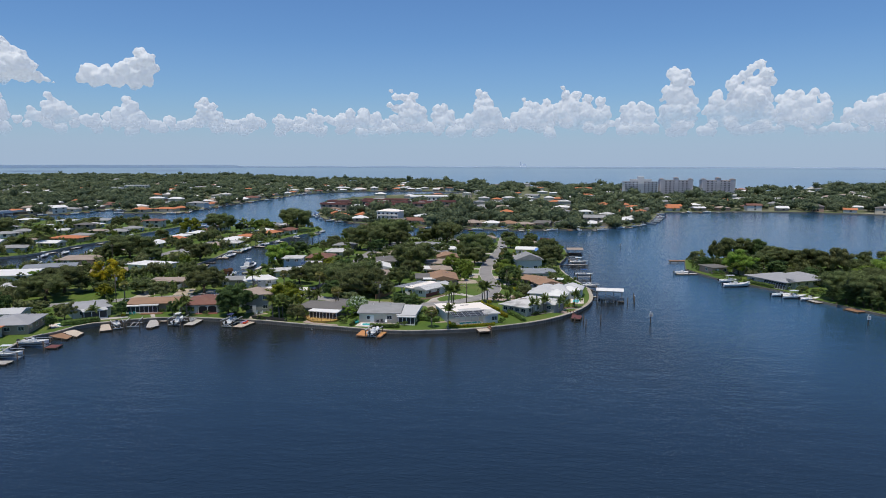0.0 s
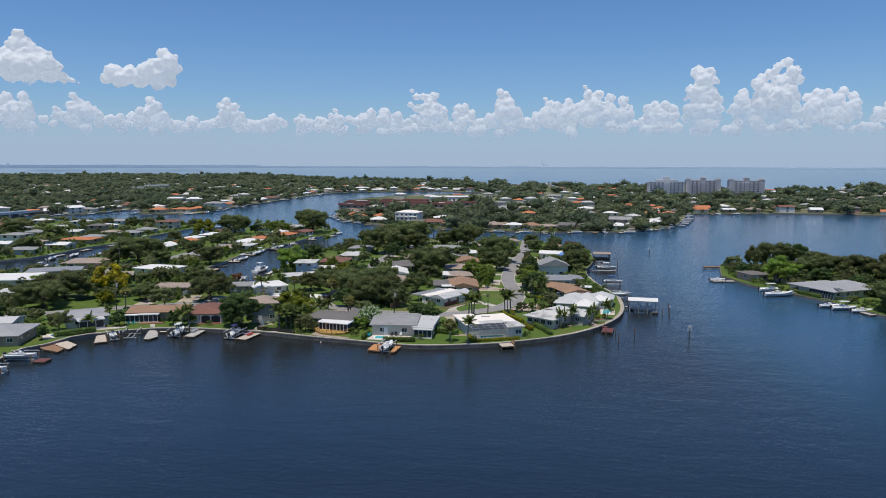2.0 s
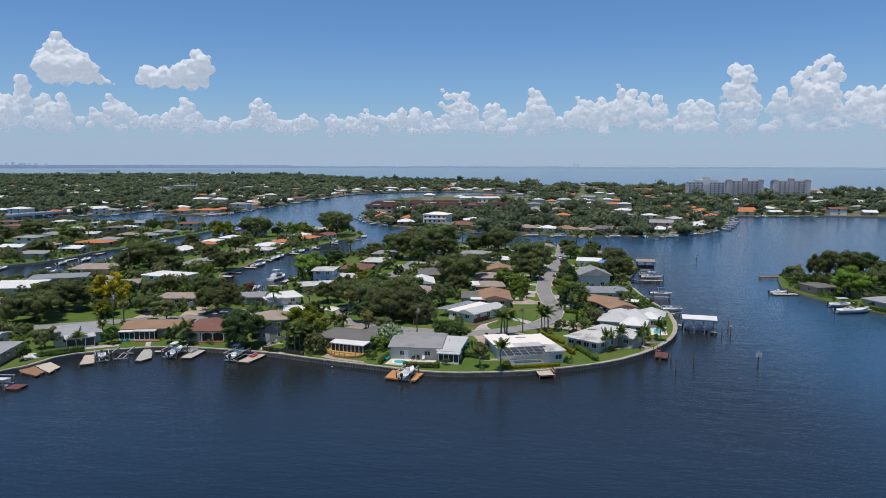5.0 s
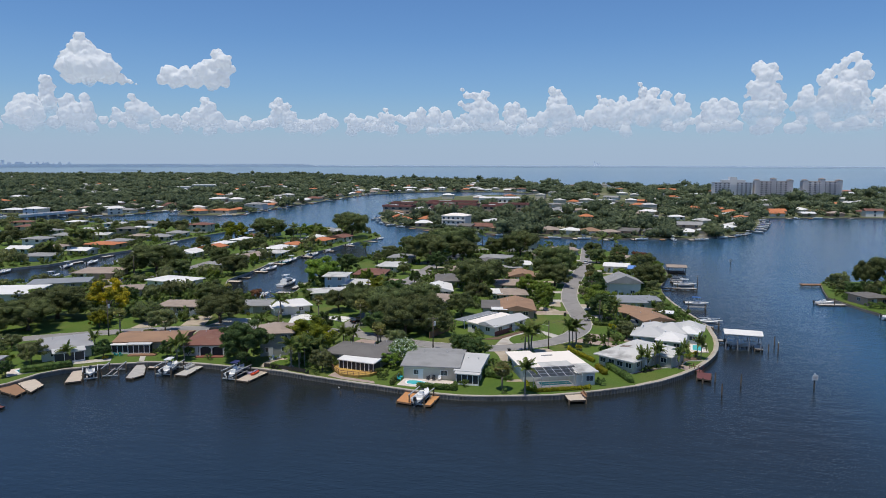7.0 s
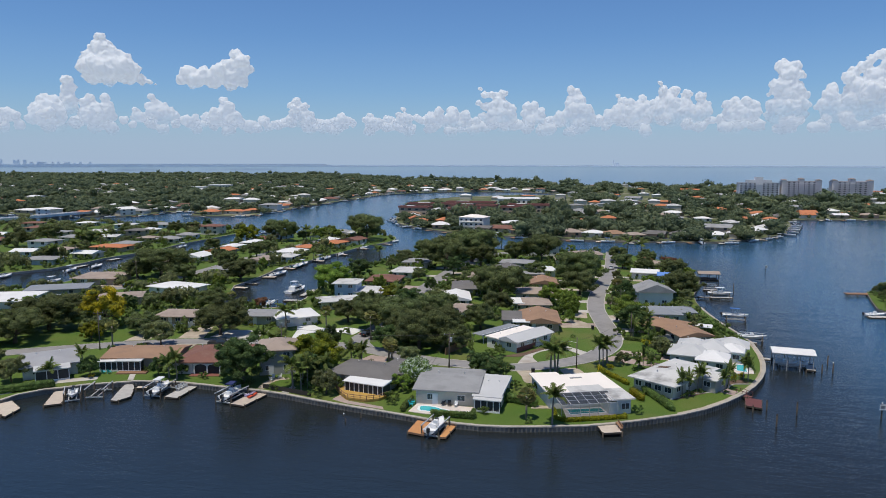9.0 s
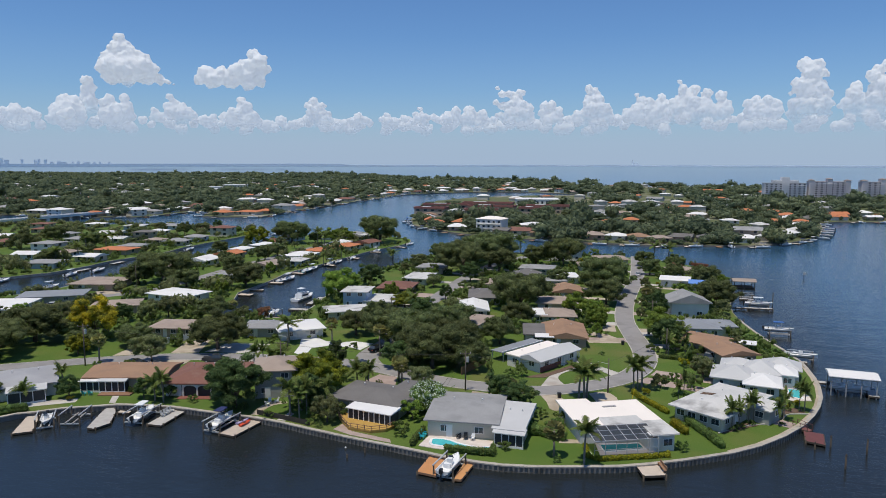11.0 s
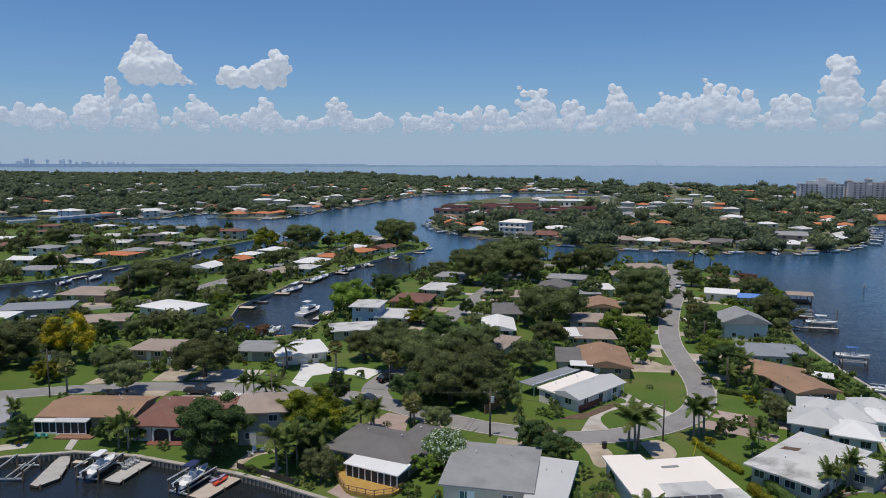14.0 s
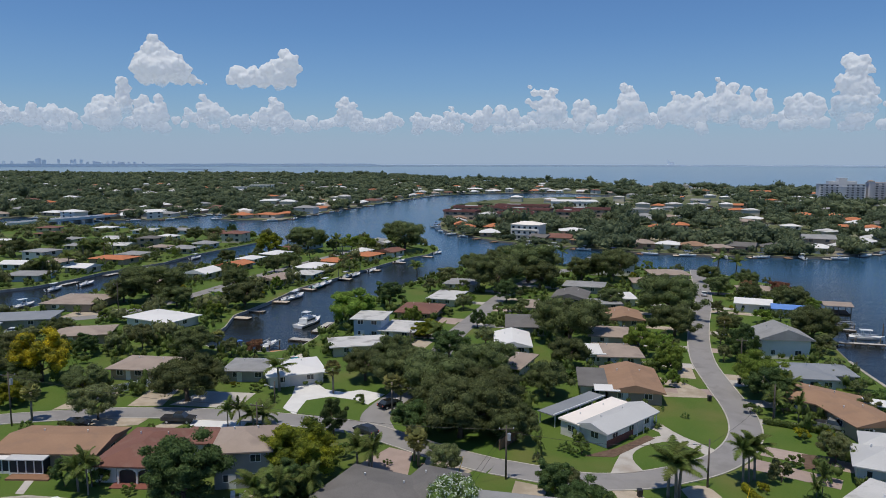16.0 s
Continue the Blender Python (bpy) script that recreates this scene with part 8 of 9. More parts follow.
for a, b in (((34.6, 183.8), (36.4, 181.8)), ((35.6, 185.0), (37.4, 182.6))):
    part("rail", Shape().tube((*a, 0.9), (*b, 0.9), 0.05, n=5), DECKWOOD["red"], rails)
    for t in (0, 0.5, 1):
        x, y = a[0] + (b[0] - a[0]) * t, a[1] + (b[1] - a[1]) * t
        part("post", Shape().box(x - 0.05, x + 0.05, y - 0.05, y + 0.05, 0, 0.95), DECKWOOD["red"], rails)

def shelter_post():
    m = Shape().box(-0.09, 0.09, -0.09, 0.09, -1.6, 4.2).mesh("post")
    m.materials.append(DECKWOOD["grey"])
    return m


# roofed boat dock off the point
dock([(45.2, 212.6), (45.0, 211.2), (54.6, 209.2), (54.9, 210.6)], "grey", 1.15, "long grey timber gangway to a boat shelter")
dock([(52.9, 209.2), (54.7, 208.8), (54.0, 204.2), (52.2, 204.6)], "grey", 1.15)
shelter = thing("boat_shelter", "open boat shelter with a pale metal roof on piles", "boat shelter", pose(49.9, 207.4, 0, 0, 0, -6))
part("roof", Shape().add([(-4.4, -2.9, 4.3), (4.4, -2.9, 4.3), (4.4, 2.9, 4.3), (-4.4, 2.9, 4.3), (-4.4, -2.9, 4.42), (4.4, -2.9, 4.42), (4.4, 2.9, 4.42), (-4.4, 2.9, 4.42), (-4.4, 0, 4.95), (4.4, 0, 4.95)],
                           [(3, 2, 1, 0), (0, 1, 5, 4), (2, 3, 7, 6), (4, 5, 9, 8), (6, 7, 8, 9), (1, 2, 6, 9, 5), (3, 0, 4, 8, 7)]), ROOF["white"], shelter)
for u in (-3.9, -1.3, 1.3, 3.9):
    for k in (-2.5, 2.5):
        part("post", shared("shelter_post", shelter_post), None, shelter, at=pose(u, k, 0))
part("beam", Shape().box(-4.2, 4.2, -2.6, -2.4, 4.05, 4.3).box(-4.2, 4.2, 2.4, 2.6, 4.05, 4.3), DECKWOOD["grey"], shelter)
lift(49.6, 207.4, -6, 4.6, 3.2, 1.5)
boat("open", 49.6, 207.4, 1.16, -6, 7, "white open boat under a roofed shelter")
for x, y, h_, wh in ((38.8, 168.9, 2.6, False), (43.6, 175.7, 2.8, False), (58.3, 211.7, 2.6, False), (57.6, 205.2, 2.8, True), (38.9, 177.4, 2.2, False), (36.2, 175.6, 1.6, False), (55.4, 205.0, 2.2, False), (51.5, 296.5, 4.5, False), (38.6, 266.0, 1.8, False),
                     (-34.4, 153.6, 0.9, False), (-32.5, 156.2, 1.0, False), (-35.9, 156.6, 0.7, True), (89, 268, 3.0, False), (120.5, 206, 2.0, False), (127, 197, 2.0, False)):
    mooring_pile(x, y, h_, wh)


def marker(x, y, h=3.4):
    s = thing("channel_marker", "white warning board on a timber post in the channel", "channel marker", pose(x, y, 0, 0, 0, 12), "channel markers")
    part("post", shared(("pile", h), lambda: pile_mesh(h)), None, s)
    board = part("board", Shape().box(-0.55, 0.55, -0.26, -0.2, h - 1.1, h - 0.1), FRAME, s)
    part("lettering", Shape().box(-0.4, 0.4, -0.268, -0.26, h - 0.45, h - 0.32).box(-0.4, 0.4, -0.268, -0.26, h - 0.65, h - 0.55).box(-0.4, 0.4, -0.268, -0.26, h - 0.88, h - 0.76), PLASTIC_DARK, board)
    part("lamp", Shape().tube((0, 0, h), (0, 0, h + 0.3), 0.12, 0.08), FRAME, s)


marker(57.7, 177.0)
marker(117.9, 179.8)
marker(73.6, 357.0, 3.0)

# east shore docks
dock([(39.2, 228.6), (39.6, 230.0), (46.6, 228.2), (46.2, 226.8)], "grey")
lift(45.6, 230.2, -8, 5, 3.2)
boat("open", 45.6, 230.2, 1.16, -8, 7, "white open boat on a lift by the east shore")
lift(45.6, 254.2, -4, 5, 3.2)
boat("blue", 45.8, 256.2, 1.16, -4, 7, "white boat with a blue canopy on a lift")
dock([(37.6, 286.6), (37.6, 288.2), (50.0, 288.6), (50.0, 287.2)], "grey", 1.15)
lift(46.4, 290.8, 0, 5.4, 3.2)
boat("top", 46.4, 290.8, 1.2, 0, 8, "white fishing boat with a hard top on a lift")
dock([(42.6, 303.4), (42.8, 305.0), (47.2, 304.6), (47.0, 303.0)], "grey")
lift(45.2, 306.6, 0, 3.6, 2.6, 2.2, label="small empty boat lift on timber piles")
sh2 = thing("boat_shelter", "boat shelter with a brown roof on piles", "boat shelter", pose(47.4, 329.0, 0))
part("roof", roof_shape(7.5, 7.0, 0.3, 3.1, "gable", 0.6), ROOF["beige"], sh2)
for u in (-3.4, 0, 3.4):
    for k in (-3.2, 3.2):
        part("timber_post", shared(("pile", 3.2), lambda: pile_mesh(3.2)), None, sh2, at=pose(u, k, 0))
dock([(43.2, 326.0), (43.2, 332.0), (50.6, 332.0), (50.6, 326.0)], "brown", label="brown timber dock under a shelter")

# canal docks and boats
for x, y, a in along(CANAL_ONE[10:], 24):
    c, k = math.cos(radians(a)), math.sin(radians(a))
    dock([(x + k * q + c * u, y - c * q + k * u) for q, u in ((0.4, -1.4), (5.4, -1.4), (5.4, 1.4), (0.4, 1.4))], "pale", step=8, label="small pale timber dock on the canal")
boat("cruiser", -97.4, 268.0, -0.1, 84, 11, "large white flybridge cruiser moored in the canal")
dock([(-93.0, 270.5), (-91.2, 270.5), (-90.2, 259.0), (-92.0, 259.0)], "grey")
dock([(-93.5, 252.0), (-87.0, 252.0), (-87.0, 249.6), (-93.5, 249.6)], "grey")
boat("blue", -101.0, 238.5, 0.0, 60, 7, "small boat with blue canvas in the canal end")
lift(-93.6, 240.6, 90, 4.6, 3.0)
boat("open", -93.6, 240.6, 1.16, 90, 6, "white boat on a lift at the canal end")
dock([(-91.6, 236.2), (-87.4, 238.6), (-88.2, 241.2), (-92.0, 238.6)], "orange", label="orange-brown timber dock at the canal end")
dock([(-124.6, 276.0), (-124.6, 278.0), (-117.6, 278.6), (-117.6, 276.6)], "pale")
for i, (x, y, hd, kd, ln) in enumerate(((-120.6, 297.0, 75, "open", 7), (-121.0, 304.0, 80, "top", 7), (-119.8, 300.5, 78, "top", 8), (-121.8, 321.0, 85, "teal", 9), (-122.2, 327.5, 85, "top", 8), (-121.4, 344.0, 86, "top", 8), (-120.0, 349.5, 86, "open", 7),
                                        (-118.6, 363.0, 86, "open", 6), (-116.6, 390.0, 80, "top", 8), (-109.6, 424.0, 70, "open", 7))):
    boat(kd, x, y, 0.25, hd, ln, "white motorboat moored along the canal finger" if kd != "teal" else "teal-hulled motorboat moored along the canal finger")
for y in (299, 323, 346, 362, 386, 404):
    x = -122.0 + (y > 380) * 4
    dock([(x - 1.6, y - 1), (x - 1.6, y + 5), (x + 0.6, y + 5), (x + 0.6, y - 1)], "grey")
for x, y, hd, kd in ((-208.6, 288, 100, "top"), (-206, 300, 95, "open"), (-212, 372, 92, "top"), (-196, 306, 88, "open"), (-194, 262, 88, "top"), (-222, 268, 95, "open"), (-205, 452, 60, "open"), (-222, 489, 20, "top")):
    boat(kd, x, y, 0.3, hd, 8, "white motorboat moored in the second canal")
for x, y in ((-214.5, 296), (-215.5, 318), (-214, 338), (-189.4, 272), (-190, 300)):
    k = 2.4 if x < -200 else -2.4
    dock([(x, y), (x + k, y), (x + k, y + 7), (x, y + 7)], "grey")

# boats and docks across the channels
rb = random.Random(12)
for line, stp, side in ((POINT_SHORE[7:27], 17, -3.4), (FAR_SHORE[2:19], 24, -3.4)):
    for x, y, a in along(line, stp):
        if not seen(x, y):
            continue
        nx, ny = math.sin(radians(a)), -math.cos(radians(a))
        if rb.random() < 0.8:
            c, s = math.cos(radians(a)), math.sin(radians(a))
            dock([(x + nx * 0.4 - c * 1.5, y + ny * 0.4 - s * 1.5), (x + nx * 5 - c * 1.5, y + ny * 5 - s * 1.5), (x + nx * 5 + c * 1.5, y + ny * 5 + s * 1.5), (x + nx * 0.4 + c * 1.5, y + ny * 0.4 + s * 1.5)],
                 rb.choice(("grey", "brown", "pale")), step=16, label="small timber dock across the channel")
        if rb.random() < 0.75:
            q = rb.uniform(4, 7)
            boat(rb.choice(("top", "open", "navy", "blue", "top")), x + nx * 3.4 + math.cos(radians(a)) * q, y + ny * 3.4 + math.sin(radians(a)) * q, 0.5, a + rb.choice((0, 180, 90)), 8, "white motorboat moored across the channel")
for x, y, hd, kd, ln in ((100.3, 250.2, 12, "top", 9), (99.6, 240.6, 14, "open", 10), (105.0, 243.6, 20, "open", 8), (112.6, 219.6, 8, "top", 8), (109.6, 223.0, 10, "open", 7), (116.4, 216.4, 12, "open", 7), (86.8, 270.6, 14, "open", 6)):
    boat(kd, x, y, 0.5, hd, ln, "white motorboat moored at the island")
dock([(88.6, 306.4), (97.6, 308.0), (97.9, 304.6), (88.9, 303.2)], "brown", 1.3, label="brown timber dock at the island")
dock([(84.0, 269.2), (92.4, 270.6), (92.7, 268.2), (84.4, 266.8)], "grey", label="grey timber dock at the island")
dock([(114.6, 216.6), (117.2, 217.6), (118.8, 211.6), (116.2, 210.6)], "grey", label="grey timber dock at the island")
dock([(120.5, 201.6), (124.2, 203.2), (126.2, 198.4), (122.6, 196.8)], "brown", label="brown timber dock at the island")


# ---- pools, decks and garden things ----
def pool(outline, deck, water_material, label):
    p = thing("swimming_pool", label, "swimming pool", pose(0, 0, 0), "pools")
    for nm, ol, z0, z1, mt in (("pool_deck", deck, 1.2, 1.5, COPING), ("coping", None, 0, 0, None), ("pool_water", outline, 1.3, 1.53, water_material)):
        if nm == "coping":
            a = outline + outline[:1]
            part(nm, ribbon(a, 0.22, -0.22, 1.45, 1.56), FRAME, p)
            continue
        area = sum(q[0] * r[1] - r[0] * q[1] for q, r in zip(ol, ol[1:] + ol[:1]))
        part(nm, Shape().prism(ol if area > 0 else ol[::-1], z0, z1), mt, p)
    return p


pool(smooth_line([(-22.9, 160.0), (-23.2, 162.0), (-20.6, 162.2), (-18.2, 160.8), (-14.9, 160.2), (-15.2, 158.9), (-20.0, 159.2), (-22.4, 159.4)], 1), [(-24.4, 158.6), (-23.9, 163.4), (-13.4, 163.4), (-12.8, 159.6), (-14.2, 158.3), (-21.4, 158.2)], POOLWATER,
     "kidney-shaped turquoise pool in a pale paved terrace")
pool([(-14.4, 160.7), (-13.5, 160.9), (-13.2, 159.9), (-14.1, 159.6)], [(-14.6, 161.0), (-13.3, 161.2), (-13.0, 159.7), (-14.4, 159.3)], POOLWATER, "small square turquoise spa beside a pool")
pool([(3.0, 166.2), (4.0, 163.6), (10.1, 166.3), (9.1, 168.5)], [(2.4, 166.8), (3.4, 162.2), (11.8, 165.6), (9.9, 168.9)], POOLGREEN, "deep teal pool under a screen enclosure")
pool([(37.6, 203.9), (39.9, 203.9), (39.2, 198.2), (37.0, 199.0)], [(37.0, 204.8), (41.4, 206.4), (40.6, 197.6), (36.4, 196.6)], POOLWATER, "rectangular turquoise pool on a white terrace")
pool([(-83.6, 232.0), (-82.4, 234.0), (-79.6, 232.6), (-80.8, 230.6)], [(-85.5, 231.2), (-82.6, 236.6), (-77.5, 233.6), (-80.8, 228.4)], POOLWATER, "green-blue pool on a canal terrace")
pool([(-106.6, 150.6), (-105.6, 152.0), (-103.0, 150.4), (-104.0, 148.8)], [(-108.6, 150.4), (-105.8, 153.4), (-101.9, 150.6), (-104.8, 146.4)], POOLGREEN, "small teal pool beside a hedge")

deck = thing("garden_deck", "golden timber deck with a rail in front of a porch", "deck", pose(0, 0, LAND_Z))
deck_plan = [(-41.4, 166.6), (-39.8, 164.4), (-37.6, 161.9), (-33.5, 161.4), (-31.3, 162.7), (-30.4, 164.8), (-31.6, 165.6), (-38.6, 166.4), (-40.2, 168.6)]
part("decking", Shape().prism(deck_plan, 0.3, 0.5), DECKWOOD["yellow"], deck)
part("skirt", ribbon(deck_plan[:6], 0.12, 0.04, -0.1, 0.31), DECKWOOD["yellow"], deck)
for x, y, _ in along(deck_plan[:6], 1.3):
    part("rail_post", Shape().box(x - 0.05, x + 0.05, y - 0.05, y + 0.05, 0.5, 1.3), DECKWOOD["brown"], deck)
part("rail", ribbon(deck_plan[:6], 0.05, -0.05, 1.2, 1.28), DECKWOOD["brown"], deck)
part("lower_rail", ribbon(deck_plan[:6], 0.03, -0.03, 0.82, 0.88), DECKWOOD["brown"], deck)
patch("patio_1", [(-40.2, 161.6), (-39.2, 166.4), (-37.6, 166.8), (-37.0, 161.6), (-29.6, 159.9), (-29.0, 158.6), (-36.5, 160.0)], PAVERS, "pinkish paved strip by the seawall", "patio", 1.44)
patch("patio_2", smooth_line([(-57.0, 164.2), (-57.6, 168.1), (-57.0, 171.3), (-54.4, 172.4), (-53.4, 171.2), (-55.6, 169.8), (-56.1, 166.8), (-55.7, 164.2)], 1), SAND_DRIVE, "curved sandy patio", "patio", 1.44)
patch("patio_6", [(-51.4, 163.2), (-51.0, 167.2), (-49.8, 166.5), (-49.8, 163.0)], CONCRETE, "small pale concrete garden pad", "patio", 1.44)
patch("patio_3", [(-101.5, 158.4), (-99.2, 156.6), (-91.8, 161.6), (-93.0, 163.6)], CONCRETE, "pale concrete terrace", "patio", 1.44)
patch("patio_4", [(31.4, 184.6), (33.2, 185.6), (35.2, 184.2), (34.0, 182.6)], PAVERS, "pinkish garden path to a dock", "patio", 1.45)
setting("edging_stone", ribbon(smooth_line([(21.8, 176.2), (24.4, 178.9), (27.0, 181.2), (31.0, 183.0), (32.0, 184.4)]), 0.1, -0.1, 1.38, 1.56), CONCRETE, "pale curved stone edging round a planting bed", "edging")
setting("edging_stone_2", ribbon(smooth_line([(33.4, 185.6), (34.0, 187.6), (35.0, 188.9), (36.4, 189.4), (38.4, 189.8)]), 0.1, -0.1, 1.38, 1.56), CONCRETE, "pale curved stone edging beside a round lawn", "edging")
patch("patio_5", [(-3.2, 165.4), (0.3, 166.2), (0.6, 167.6), (-3.0, 167.2)], SAND_DRIVE, "sandy garden patch", "patio", 1.44)


def chair(x, y, z, turn, material, label):
    c = thing("garden_chair", label, "chair", pose(x, y, z, 0, 0, turn), "garden chairs")
    part("seat", Shape().box(-0.3, 0.3, -0.3, 0.3, 0.36, 0.42), material, c)
    part("backrest", Shape().add([(-0.3, 0.28, 0.4), (0.3, 0.28, 0.4), (0.28, 0.5, 1.0), (-0.28, 0.5, 1.0), (-0.3, 0.34, 0.4), (0.3, 0.34, 0.4), (0.28, 0.56, 1.0), (-0.28, 0.56, 1.0)],
                                 [(0, 1, 2, 3), (7, 6, 5, 4), (0, 4, 5, 1), (1, 5, 6, 2), (2, 6, 7, 3), (3, 7, 4, 0)]), material, c)
    for u in (-0.27, 0.27):
        for v in (-0.27, 0.27):
            part("leg", Shape().box(u - 0.03, u + 0.03, v - 0.03, v + 0.03, 0, 0.37), material, c)
        part("armrest", Shape().box(u - 0.05, u + 0.05, -0.3, 0.34, 0.6, 0.64), material, c)


for x, y, z, tn, mt, lb in ((-93.2, 165.4, LAND_Z, 170, TURQUOISE, "turquoise plastic garden chair on a lawn"), (-92.2, 165.8, LAND_Z, 190, TURQUOISE, "turquoise plastic garden chair on a lawn"),
                            (-56.6, 170.2, 1.44, 30, FRAME, "white garden chair on a sandy patio"), (-55.6, 170.8, 1.44, -40, FRAME, "white garden chair on a sandy patio"), (-56.4, 169.0, 1.44, 160, FRAME, "white garden chair on a sandy patio"),
                            (-72.3, 161.4, 0.9, 80, GALV, "grey deck chair on a dock"), (-72.3, 162.2, 0.9, 85, GALV, "grey deck chair on a dock"), (-72.2, 163.0, 0.9, 95, GALV, "grey deck chair on a dock"), (-72.3, 160.6, 0.9, 90, GALV, "grey deck chair on a dock"),
                            (-24.6, 162.6, 1.5, 90, TURQUOISE, "pale blue lounge chair beside a pool"), (-24.6, 161.4, 1.5, 90, TURQUOISE, "pale blue lounge chair beside a pool"), (-16.6, 162.8, 1.5, 0, FRAME, "white chair on a pool terrace"),
                            (-17.8, 162.9, 1.5, 10, PLASTIC_DARK, "dark patio chair beside glazed doors"), (-19.0, 163.0, 1.5, -10, PLASTIC_DARK, "dark patio chair beside glazed doors")):
    chair(x, y, z, tn, mt, lb)


def bin_(x, y):
    b = thing("wheelie_bin", "black wheeled rubbish bin at the kerb", "rubbish bin", pose(x, y, 1.4, 0, 0, 20), "rubbish bins")
    part("body", Shape().add([(-0.25, -0.28, 0.06), (0.25, -0.28, 0.06), (0.25, 0.28, 0.06), (-0.25, 0.28, 0.06), (-0.32, -0.36, 1.0), (0.32, -0.36, 1.0), (0.32, 0.36, 1.0), (-0.32, 0.36, 1.0)],
                             [(3, 2, 1, 0), (4, 5, 6, 7), (0, 1, 5, 4), (1, 2, 6, 5), (2, 3, 7, 6), (3, 0, 4, 7)]), PLASTIC_DARK, b)
    part("lid", Shape().box(-0.34, 0.34, -0.4, 0.38, 1.0, 1.07), PLASTIC_DARK, b)
    for k in (-1, 1):
        part("wheel", Shape().tube((k * 0.24, 0.3, 0.1), (k * 0.3, 0.3, 0.1), 0.1, n=10), PLASTIC_DARK, b)


for x, y in ((-5.2, 187.2), (6.0, 230.4), (12.4, 243.2)):
    bin_(x, y)


# ---- vehicles ----
def car(x, y, turn, paint, label, kind="car"):
    c = thing("car" if kind == "car" else "pickup_truck", label, "car" if kind == "car" else "pickup truck", pose(x, y, 1.45, 0, 0, turn), "parked vehicles")
    L, W = (4.6, 1.85) if kind == "car" else (5.6, 1.95)
    p = CARPAINT[paint]
    if kind == "car":
        prof = [(-2.3, 0.45), (2.25, 0.4), (2.3, 0.75), (1.3, 0.95), (-2.05, 1.0), (-2.3, 0.85)]
        cab = [(-1.9, 0.98), (1.15, 0.93), (0.45, 1.45), (-1.35, 1.48)]
    else:
        prof = [(-2.8, 0.55), (2.75, 0.5), (2.8, 0.95), (1.5, 1.1), (-2.8, 1.1)]
        cab = [(-0.7, 1.08), (1.45, 1.08), (0.75, 1.75), (-0.6, 1.78)]

    def slab(points, w0, w1, z0, z1):
        n = len(points)
        s = Shape()
        wid = [w0 + (w1 - w0) * (z - z0) / max(z1 - z0, 1e-6) for _, z in points]
        s.v = [(a, -w / 2, z) for (a, z), w in zip(points, wid)] + [(a, w / 2, z) for (a, z), w in zip(points, wid)]
        s.f = [tuple(range(n)), tuple(range(2 * n - 1, n - 1, -1))] + [(i, n + i, n + (i + 1) % n, (i + 1) % n) for i in range(n)]
        return s
    body = part("body", slab(prof, W, W * 0.97, 0.4, 1.1), p, c)
    cabin = part("cabin", slab(cab, W * 0.94, W * 0.76, cab[0][1], cab[2][1]), GLASS, c, "dark tinted windows")
    (ax, az), (bx, bz) = cab[3], cab[2]
    part("roof", Shape().box(ax + 0.1, bx - 0.05, -W * 0.37, W * 0.37, bz - 0.02, bz + 0.05), p, c)
    if kind != "car":
        part("cargo_bed", Shape().box(-2.7, -0.8, -W * 0.42, W * 0.42, 1.1, 1.12), PLASTIC_DARK, body)
    for u in (-L * 0.31, L * 0.31):
        for k in (-1, 1):
            w = part("wheel", Shape().tube((u, k * (W / 2 - 0.2), 0.34), (u, k * (W / 2 + 0.02), 0.34), 0.34, n=14), PLASTIC_DARK, c)
            part("rim", Shape().tube((u, k * (W / 2), 0.34), (u, k * (W / 2 + 0.03), 0.34), 0.2, n=10), GALV, w)
    for k in (-1, 1):
        part("headlight", Shape().box(L / 2 - 0.08, L / 2 + 0.02, k * W * 0.36 - 0.18, k * W * 0.36 + 0.18, 0.66, 0.8), FRAME, body)
        part("tail_light", Shape().box(-L / 2 - 0.02, -L / 2 + 0.06, k * W * 0.4 - 0.12, k * W * 0.4 + 0.12, 0.7, 0.9), RED_PLASTIC, body)


car(-49.9, 209.6, 62, "black", "black estate car parked at the kerb")
car(-49.0, 196.6, 155, "grey", "dark grey car on the street bend")
car(-81.6, 191.6, 15, "grey", "dark grey pickup truck on a driveway", "pickup")
car(-96.6, 184.6, 20, "black", "dark car beside a brown house")
car(24.6, 221.4, -18, "silver", "silver pickup truck on a driveway", "pickup")
car(-166.0, 262.0, 90, "maroon", "maroon car on a forecourt")
car(-156.5, 256.4, 50, "black", "black car on the street")
car(10.6, 341.0, 88, "white", "white van-like car on the street")
car(-163.5, 232.0, 30, "white", "white car behind a long house")
car(4.0, 291, 92, "silver", "silver car on a driveway")


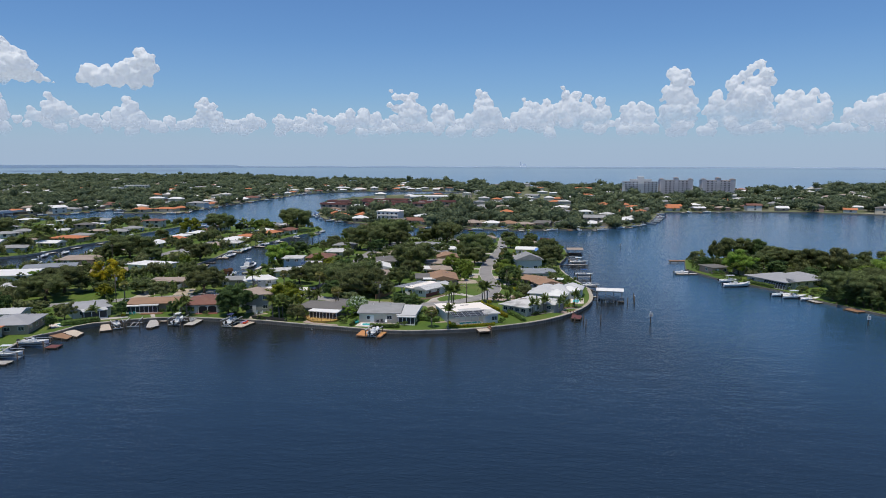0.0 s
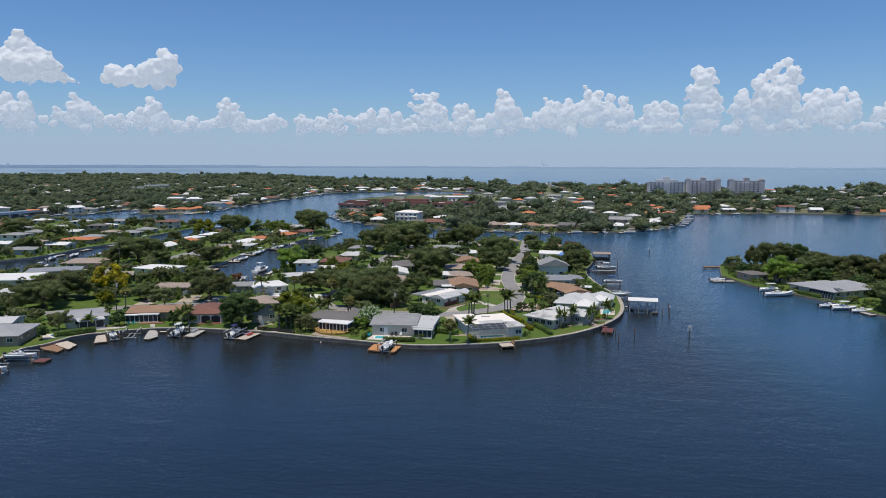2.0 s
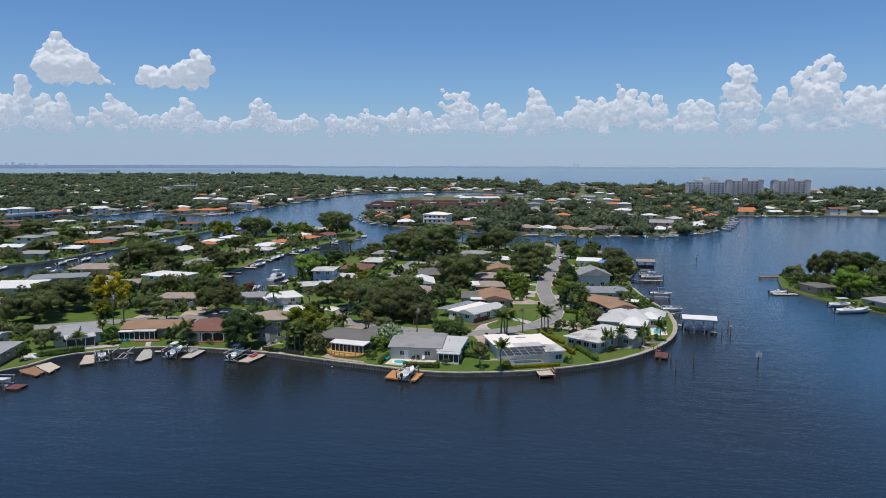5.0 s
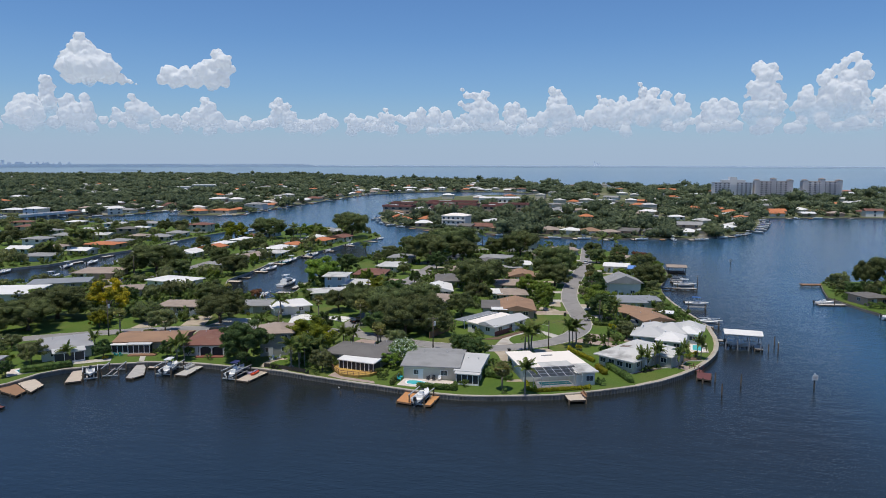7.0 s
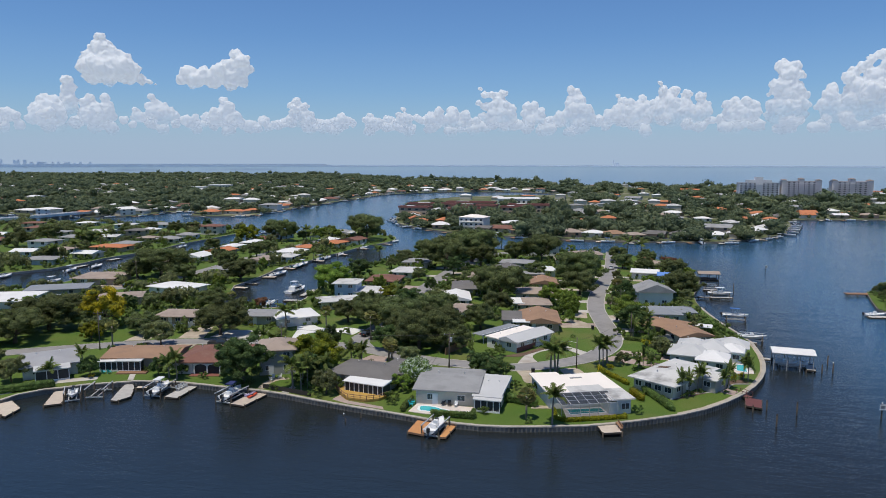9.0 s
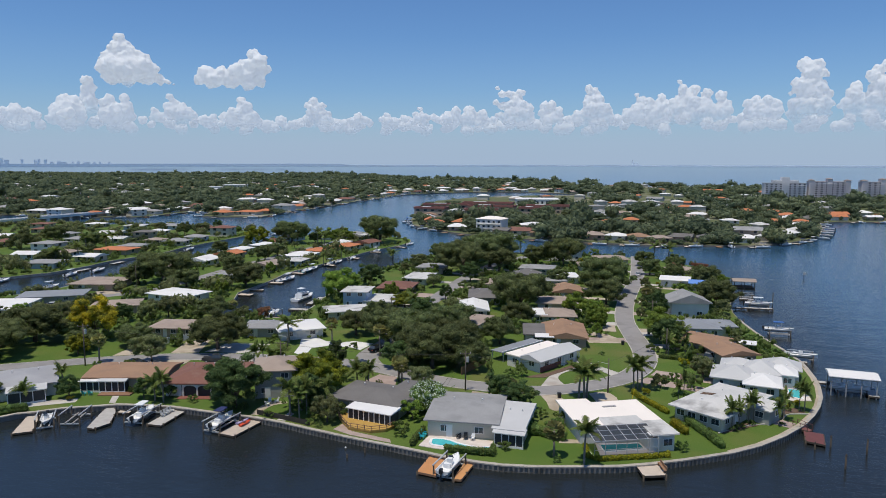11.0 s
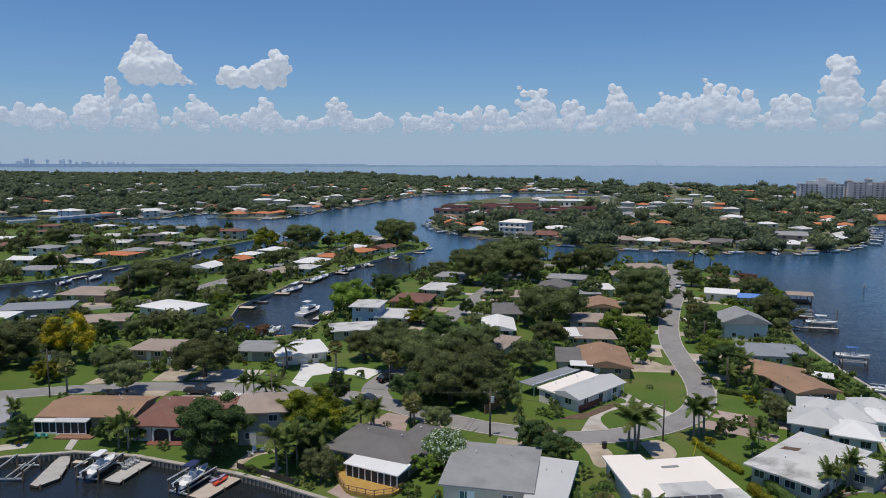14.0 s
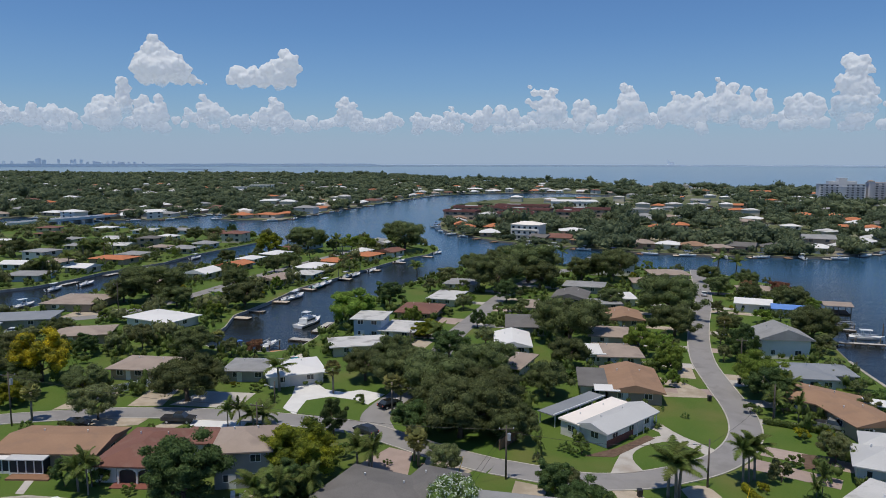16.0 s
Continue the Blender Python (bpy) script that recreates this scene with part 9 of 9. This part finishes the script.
# ---- poles and wires ----
def utility_pole(x, y, h=9.0, arms=True, transformer=False, lamp=False, turn=0.0):
    p = thing("utility_pole", "weathered timber utility pole beside the street", "utility pole", pose(x, y, 1.3, 0, 0, turn), "utility poles")
    part("pole", Shape().tube((0, 0, 0), (0, 0, h), 0.15, 0.1, 8), POLEWOOD, p, smooth=True)
    if arms:
        part("crossarm", Shape().box(-1.1, 1.1, -0.06, 0.06, h - 0.6, h - 0.48), POLEWOOD, p)
        for u in (-1.0, 0, 1.0):
            part("insulator", Shape().tube((u, 0, h - 0.48), (u, 0, h - 0.28), 0.05, n=6), FRAME, p)
    if transformer:
        part("transformer", Shape().tube((0.4, 0, h - 2.2), (0.4, 0, h - 1.2), 0.27, n=12), GALV, p, "grey drum transformer")
    if lamp:
        part("lamp_arm", Shape().tube((0, 0, h - 1.2), (-1.6, 0, h - 0.9), 0.04, n=6), GALV, p)
        part("lamp_head", Shape().box(-2.1, -1.6, -0.12, 0.12, h - 0.98, h - 0.84), GALV, p)


utility_pole(-23.4, 187.0, 8.0, True, True, turn=20)
utility_pole(3.6, 192.8, 7.0, False, lamp=True)
utility_pole(15.7, 221.6, 7.0, False)
utility_pole(-107.6, 181.8, 9.5, True, True, turn=30)
utility_pole(-70.7, 204.6, 4.5, False, lamp=True)
utility_pole(-62, 185, 8.0, True)
utility_pole(13.4, 252, 7.5, True)
utility_pole(-55.5, 236, 8, True, turn=90)
utility_pole(-157.5, 262, 9, True, turn=60)
cable = thing("overhead_cable", "thin dark overhead cables between poles", "cable", pose(0, 0, 0))
for a, b in (((-23.4, 187, 8.7), (-62, 185, 8.7)), ((-62, 185, 8.7), (-107.6, 181.8, 10.2)), ((-23.4, 187, 8.4), (3.6, 192.8, 7.6)), ((3.6, 192.8, 7.6), (15.7, 221.6, 7.6)), ((15.7, 221.6, 7.6), (13.4, 252, 8.0)), ((-23.4, 187, 8.6), (-28.4, 183.5, 1.4)), ((-23.4, 187, 8.2), (-27.4, 184.2, 1.4))):
    line = []
    for i in range(9):
        q = Vector(a).lerp(Vector(b), i / 8)
        q.z -= 0.9 * math.sin(math.pi * i / 8) if b[2] > 2 else 0
        line.append(q)
    s = Shape().pipe(line, 0.022, 4)
    part("wire", s, PLASTIC_DARK, cable)


def fence(points, h, material, label, post=2.4):
    f = thing("fence", label, "fence", pose(0, 0, LAND_Z), "fences")
    for a, b in zip(points, points[1:]):
        part("panel", ribbon([a, b], 0.03, -0.03, 0.05, h), material, f)
    for x, y, _ in along(points, post):
        part("post", Shape().box(x - 0.06, x + 0.06, y - 0.06, y + 0.06, 0, h + 0.1), material, f)


fence([(-26.5, 196.5), (-24.0, 203.5), (-22.6, 209.0)], 1.7, DECKWOOD["brown"], "brown timber board fence along a garden")
fence([(-81.2, 171.0), (-79.6, 178.0), (-78.6, 183.5)], 1.6, FRAME, "white panel fence between two houses")
fence([(-105.2, 198.5), (-100.0, 206.0), (-99.0, 214.0)], 1.6, FRAME, "white panel fence beside a drive")
fence([(-56.0, 164.6), (-50.2, 163.4), (-44.6, 162.0)], 0.9, DARKMETAL, "low dark metal fence along a seawall", 1.2)
fence([(-98.5, 178.0), (-97.0, 181.5)], 1.5, STUCCO["blue"], "pale blue garden fence")

# ribs of the seawall
RIB = shared("rib", lambda: Shape().box(-0.15, 0.15, -0.47, -0.3, -1.6, 1.28).mesh("rib"))
RIB.materials.append(SEAWALL)
for x, y, a in along(FRONT[7:], 0.74)[:295]:
    part("rib", RIB, None, wall_front, at=pose(x, y, 0, 0, 0, a))

for x, y in ((-30.3, 187.0), (8.0, 188.6)):
    g = thing("guy_wire_guard", "bright yellow plastic guard on a pole stay", "wire guard", pose(x, y, LAND_Z), "wire guards")
    part("sleeve", Shape().tube((0, 0, 0), (0.5, 0.5, 2.3), 0.05, n=6), YELLOW, g)
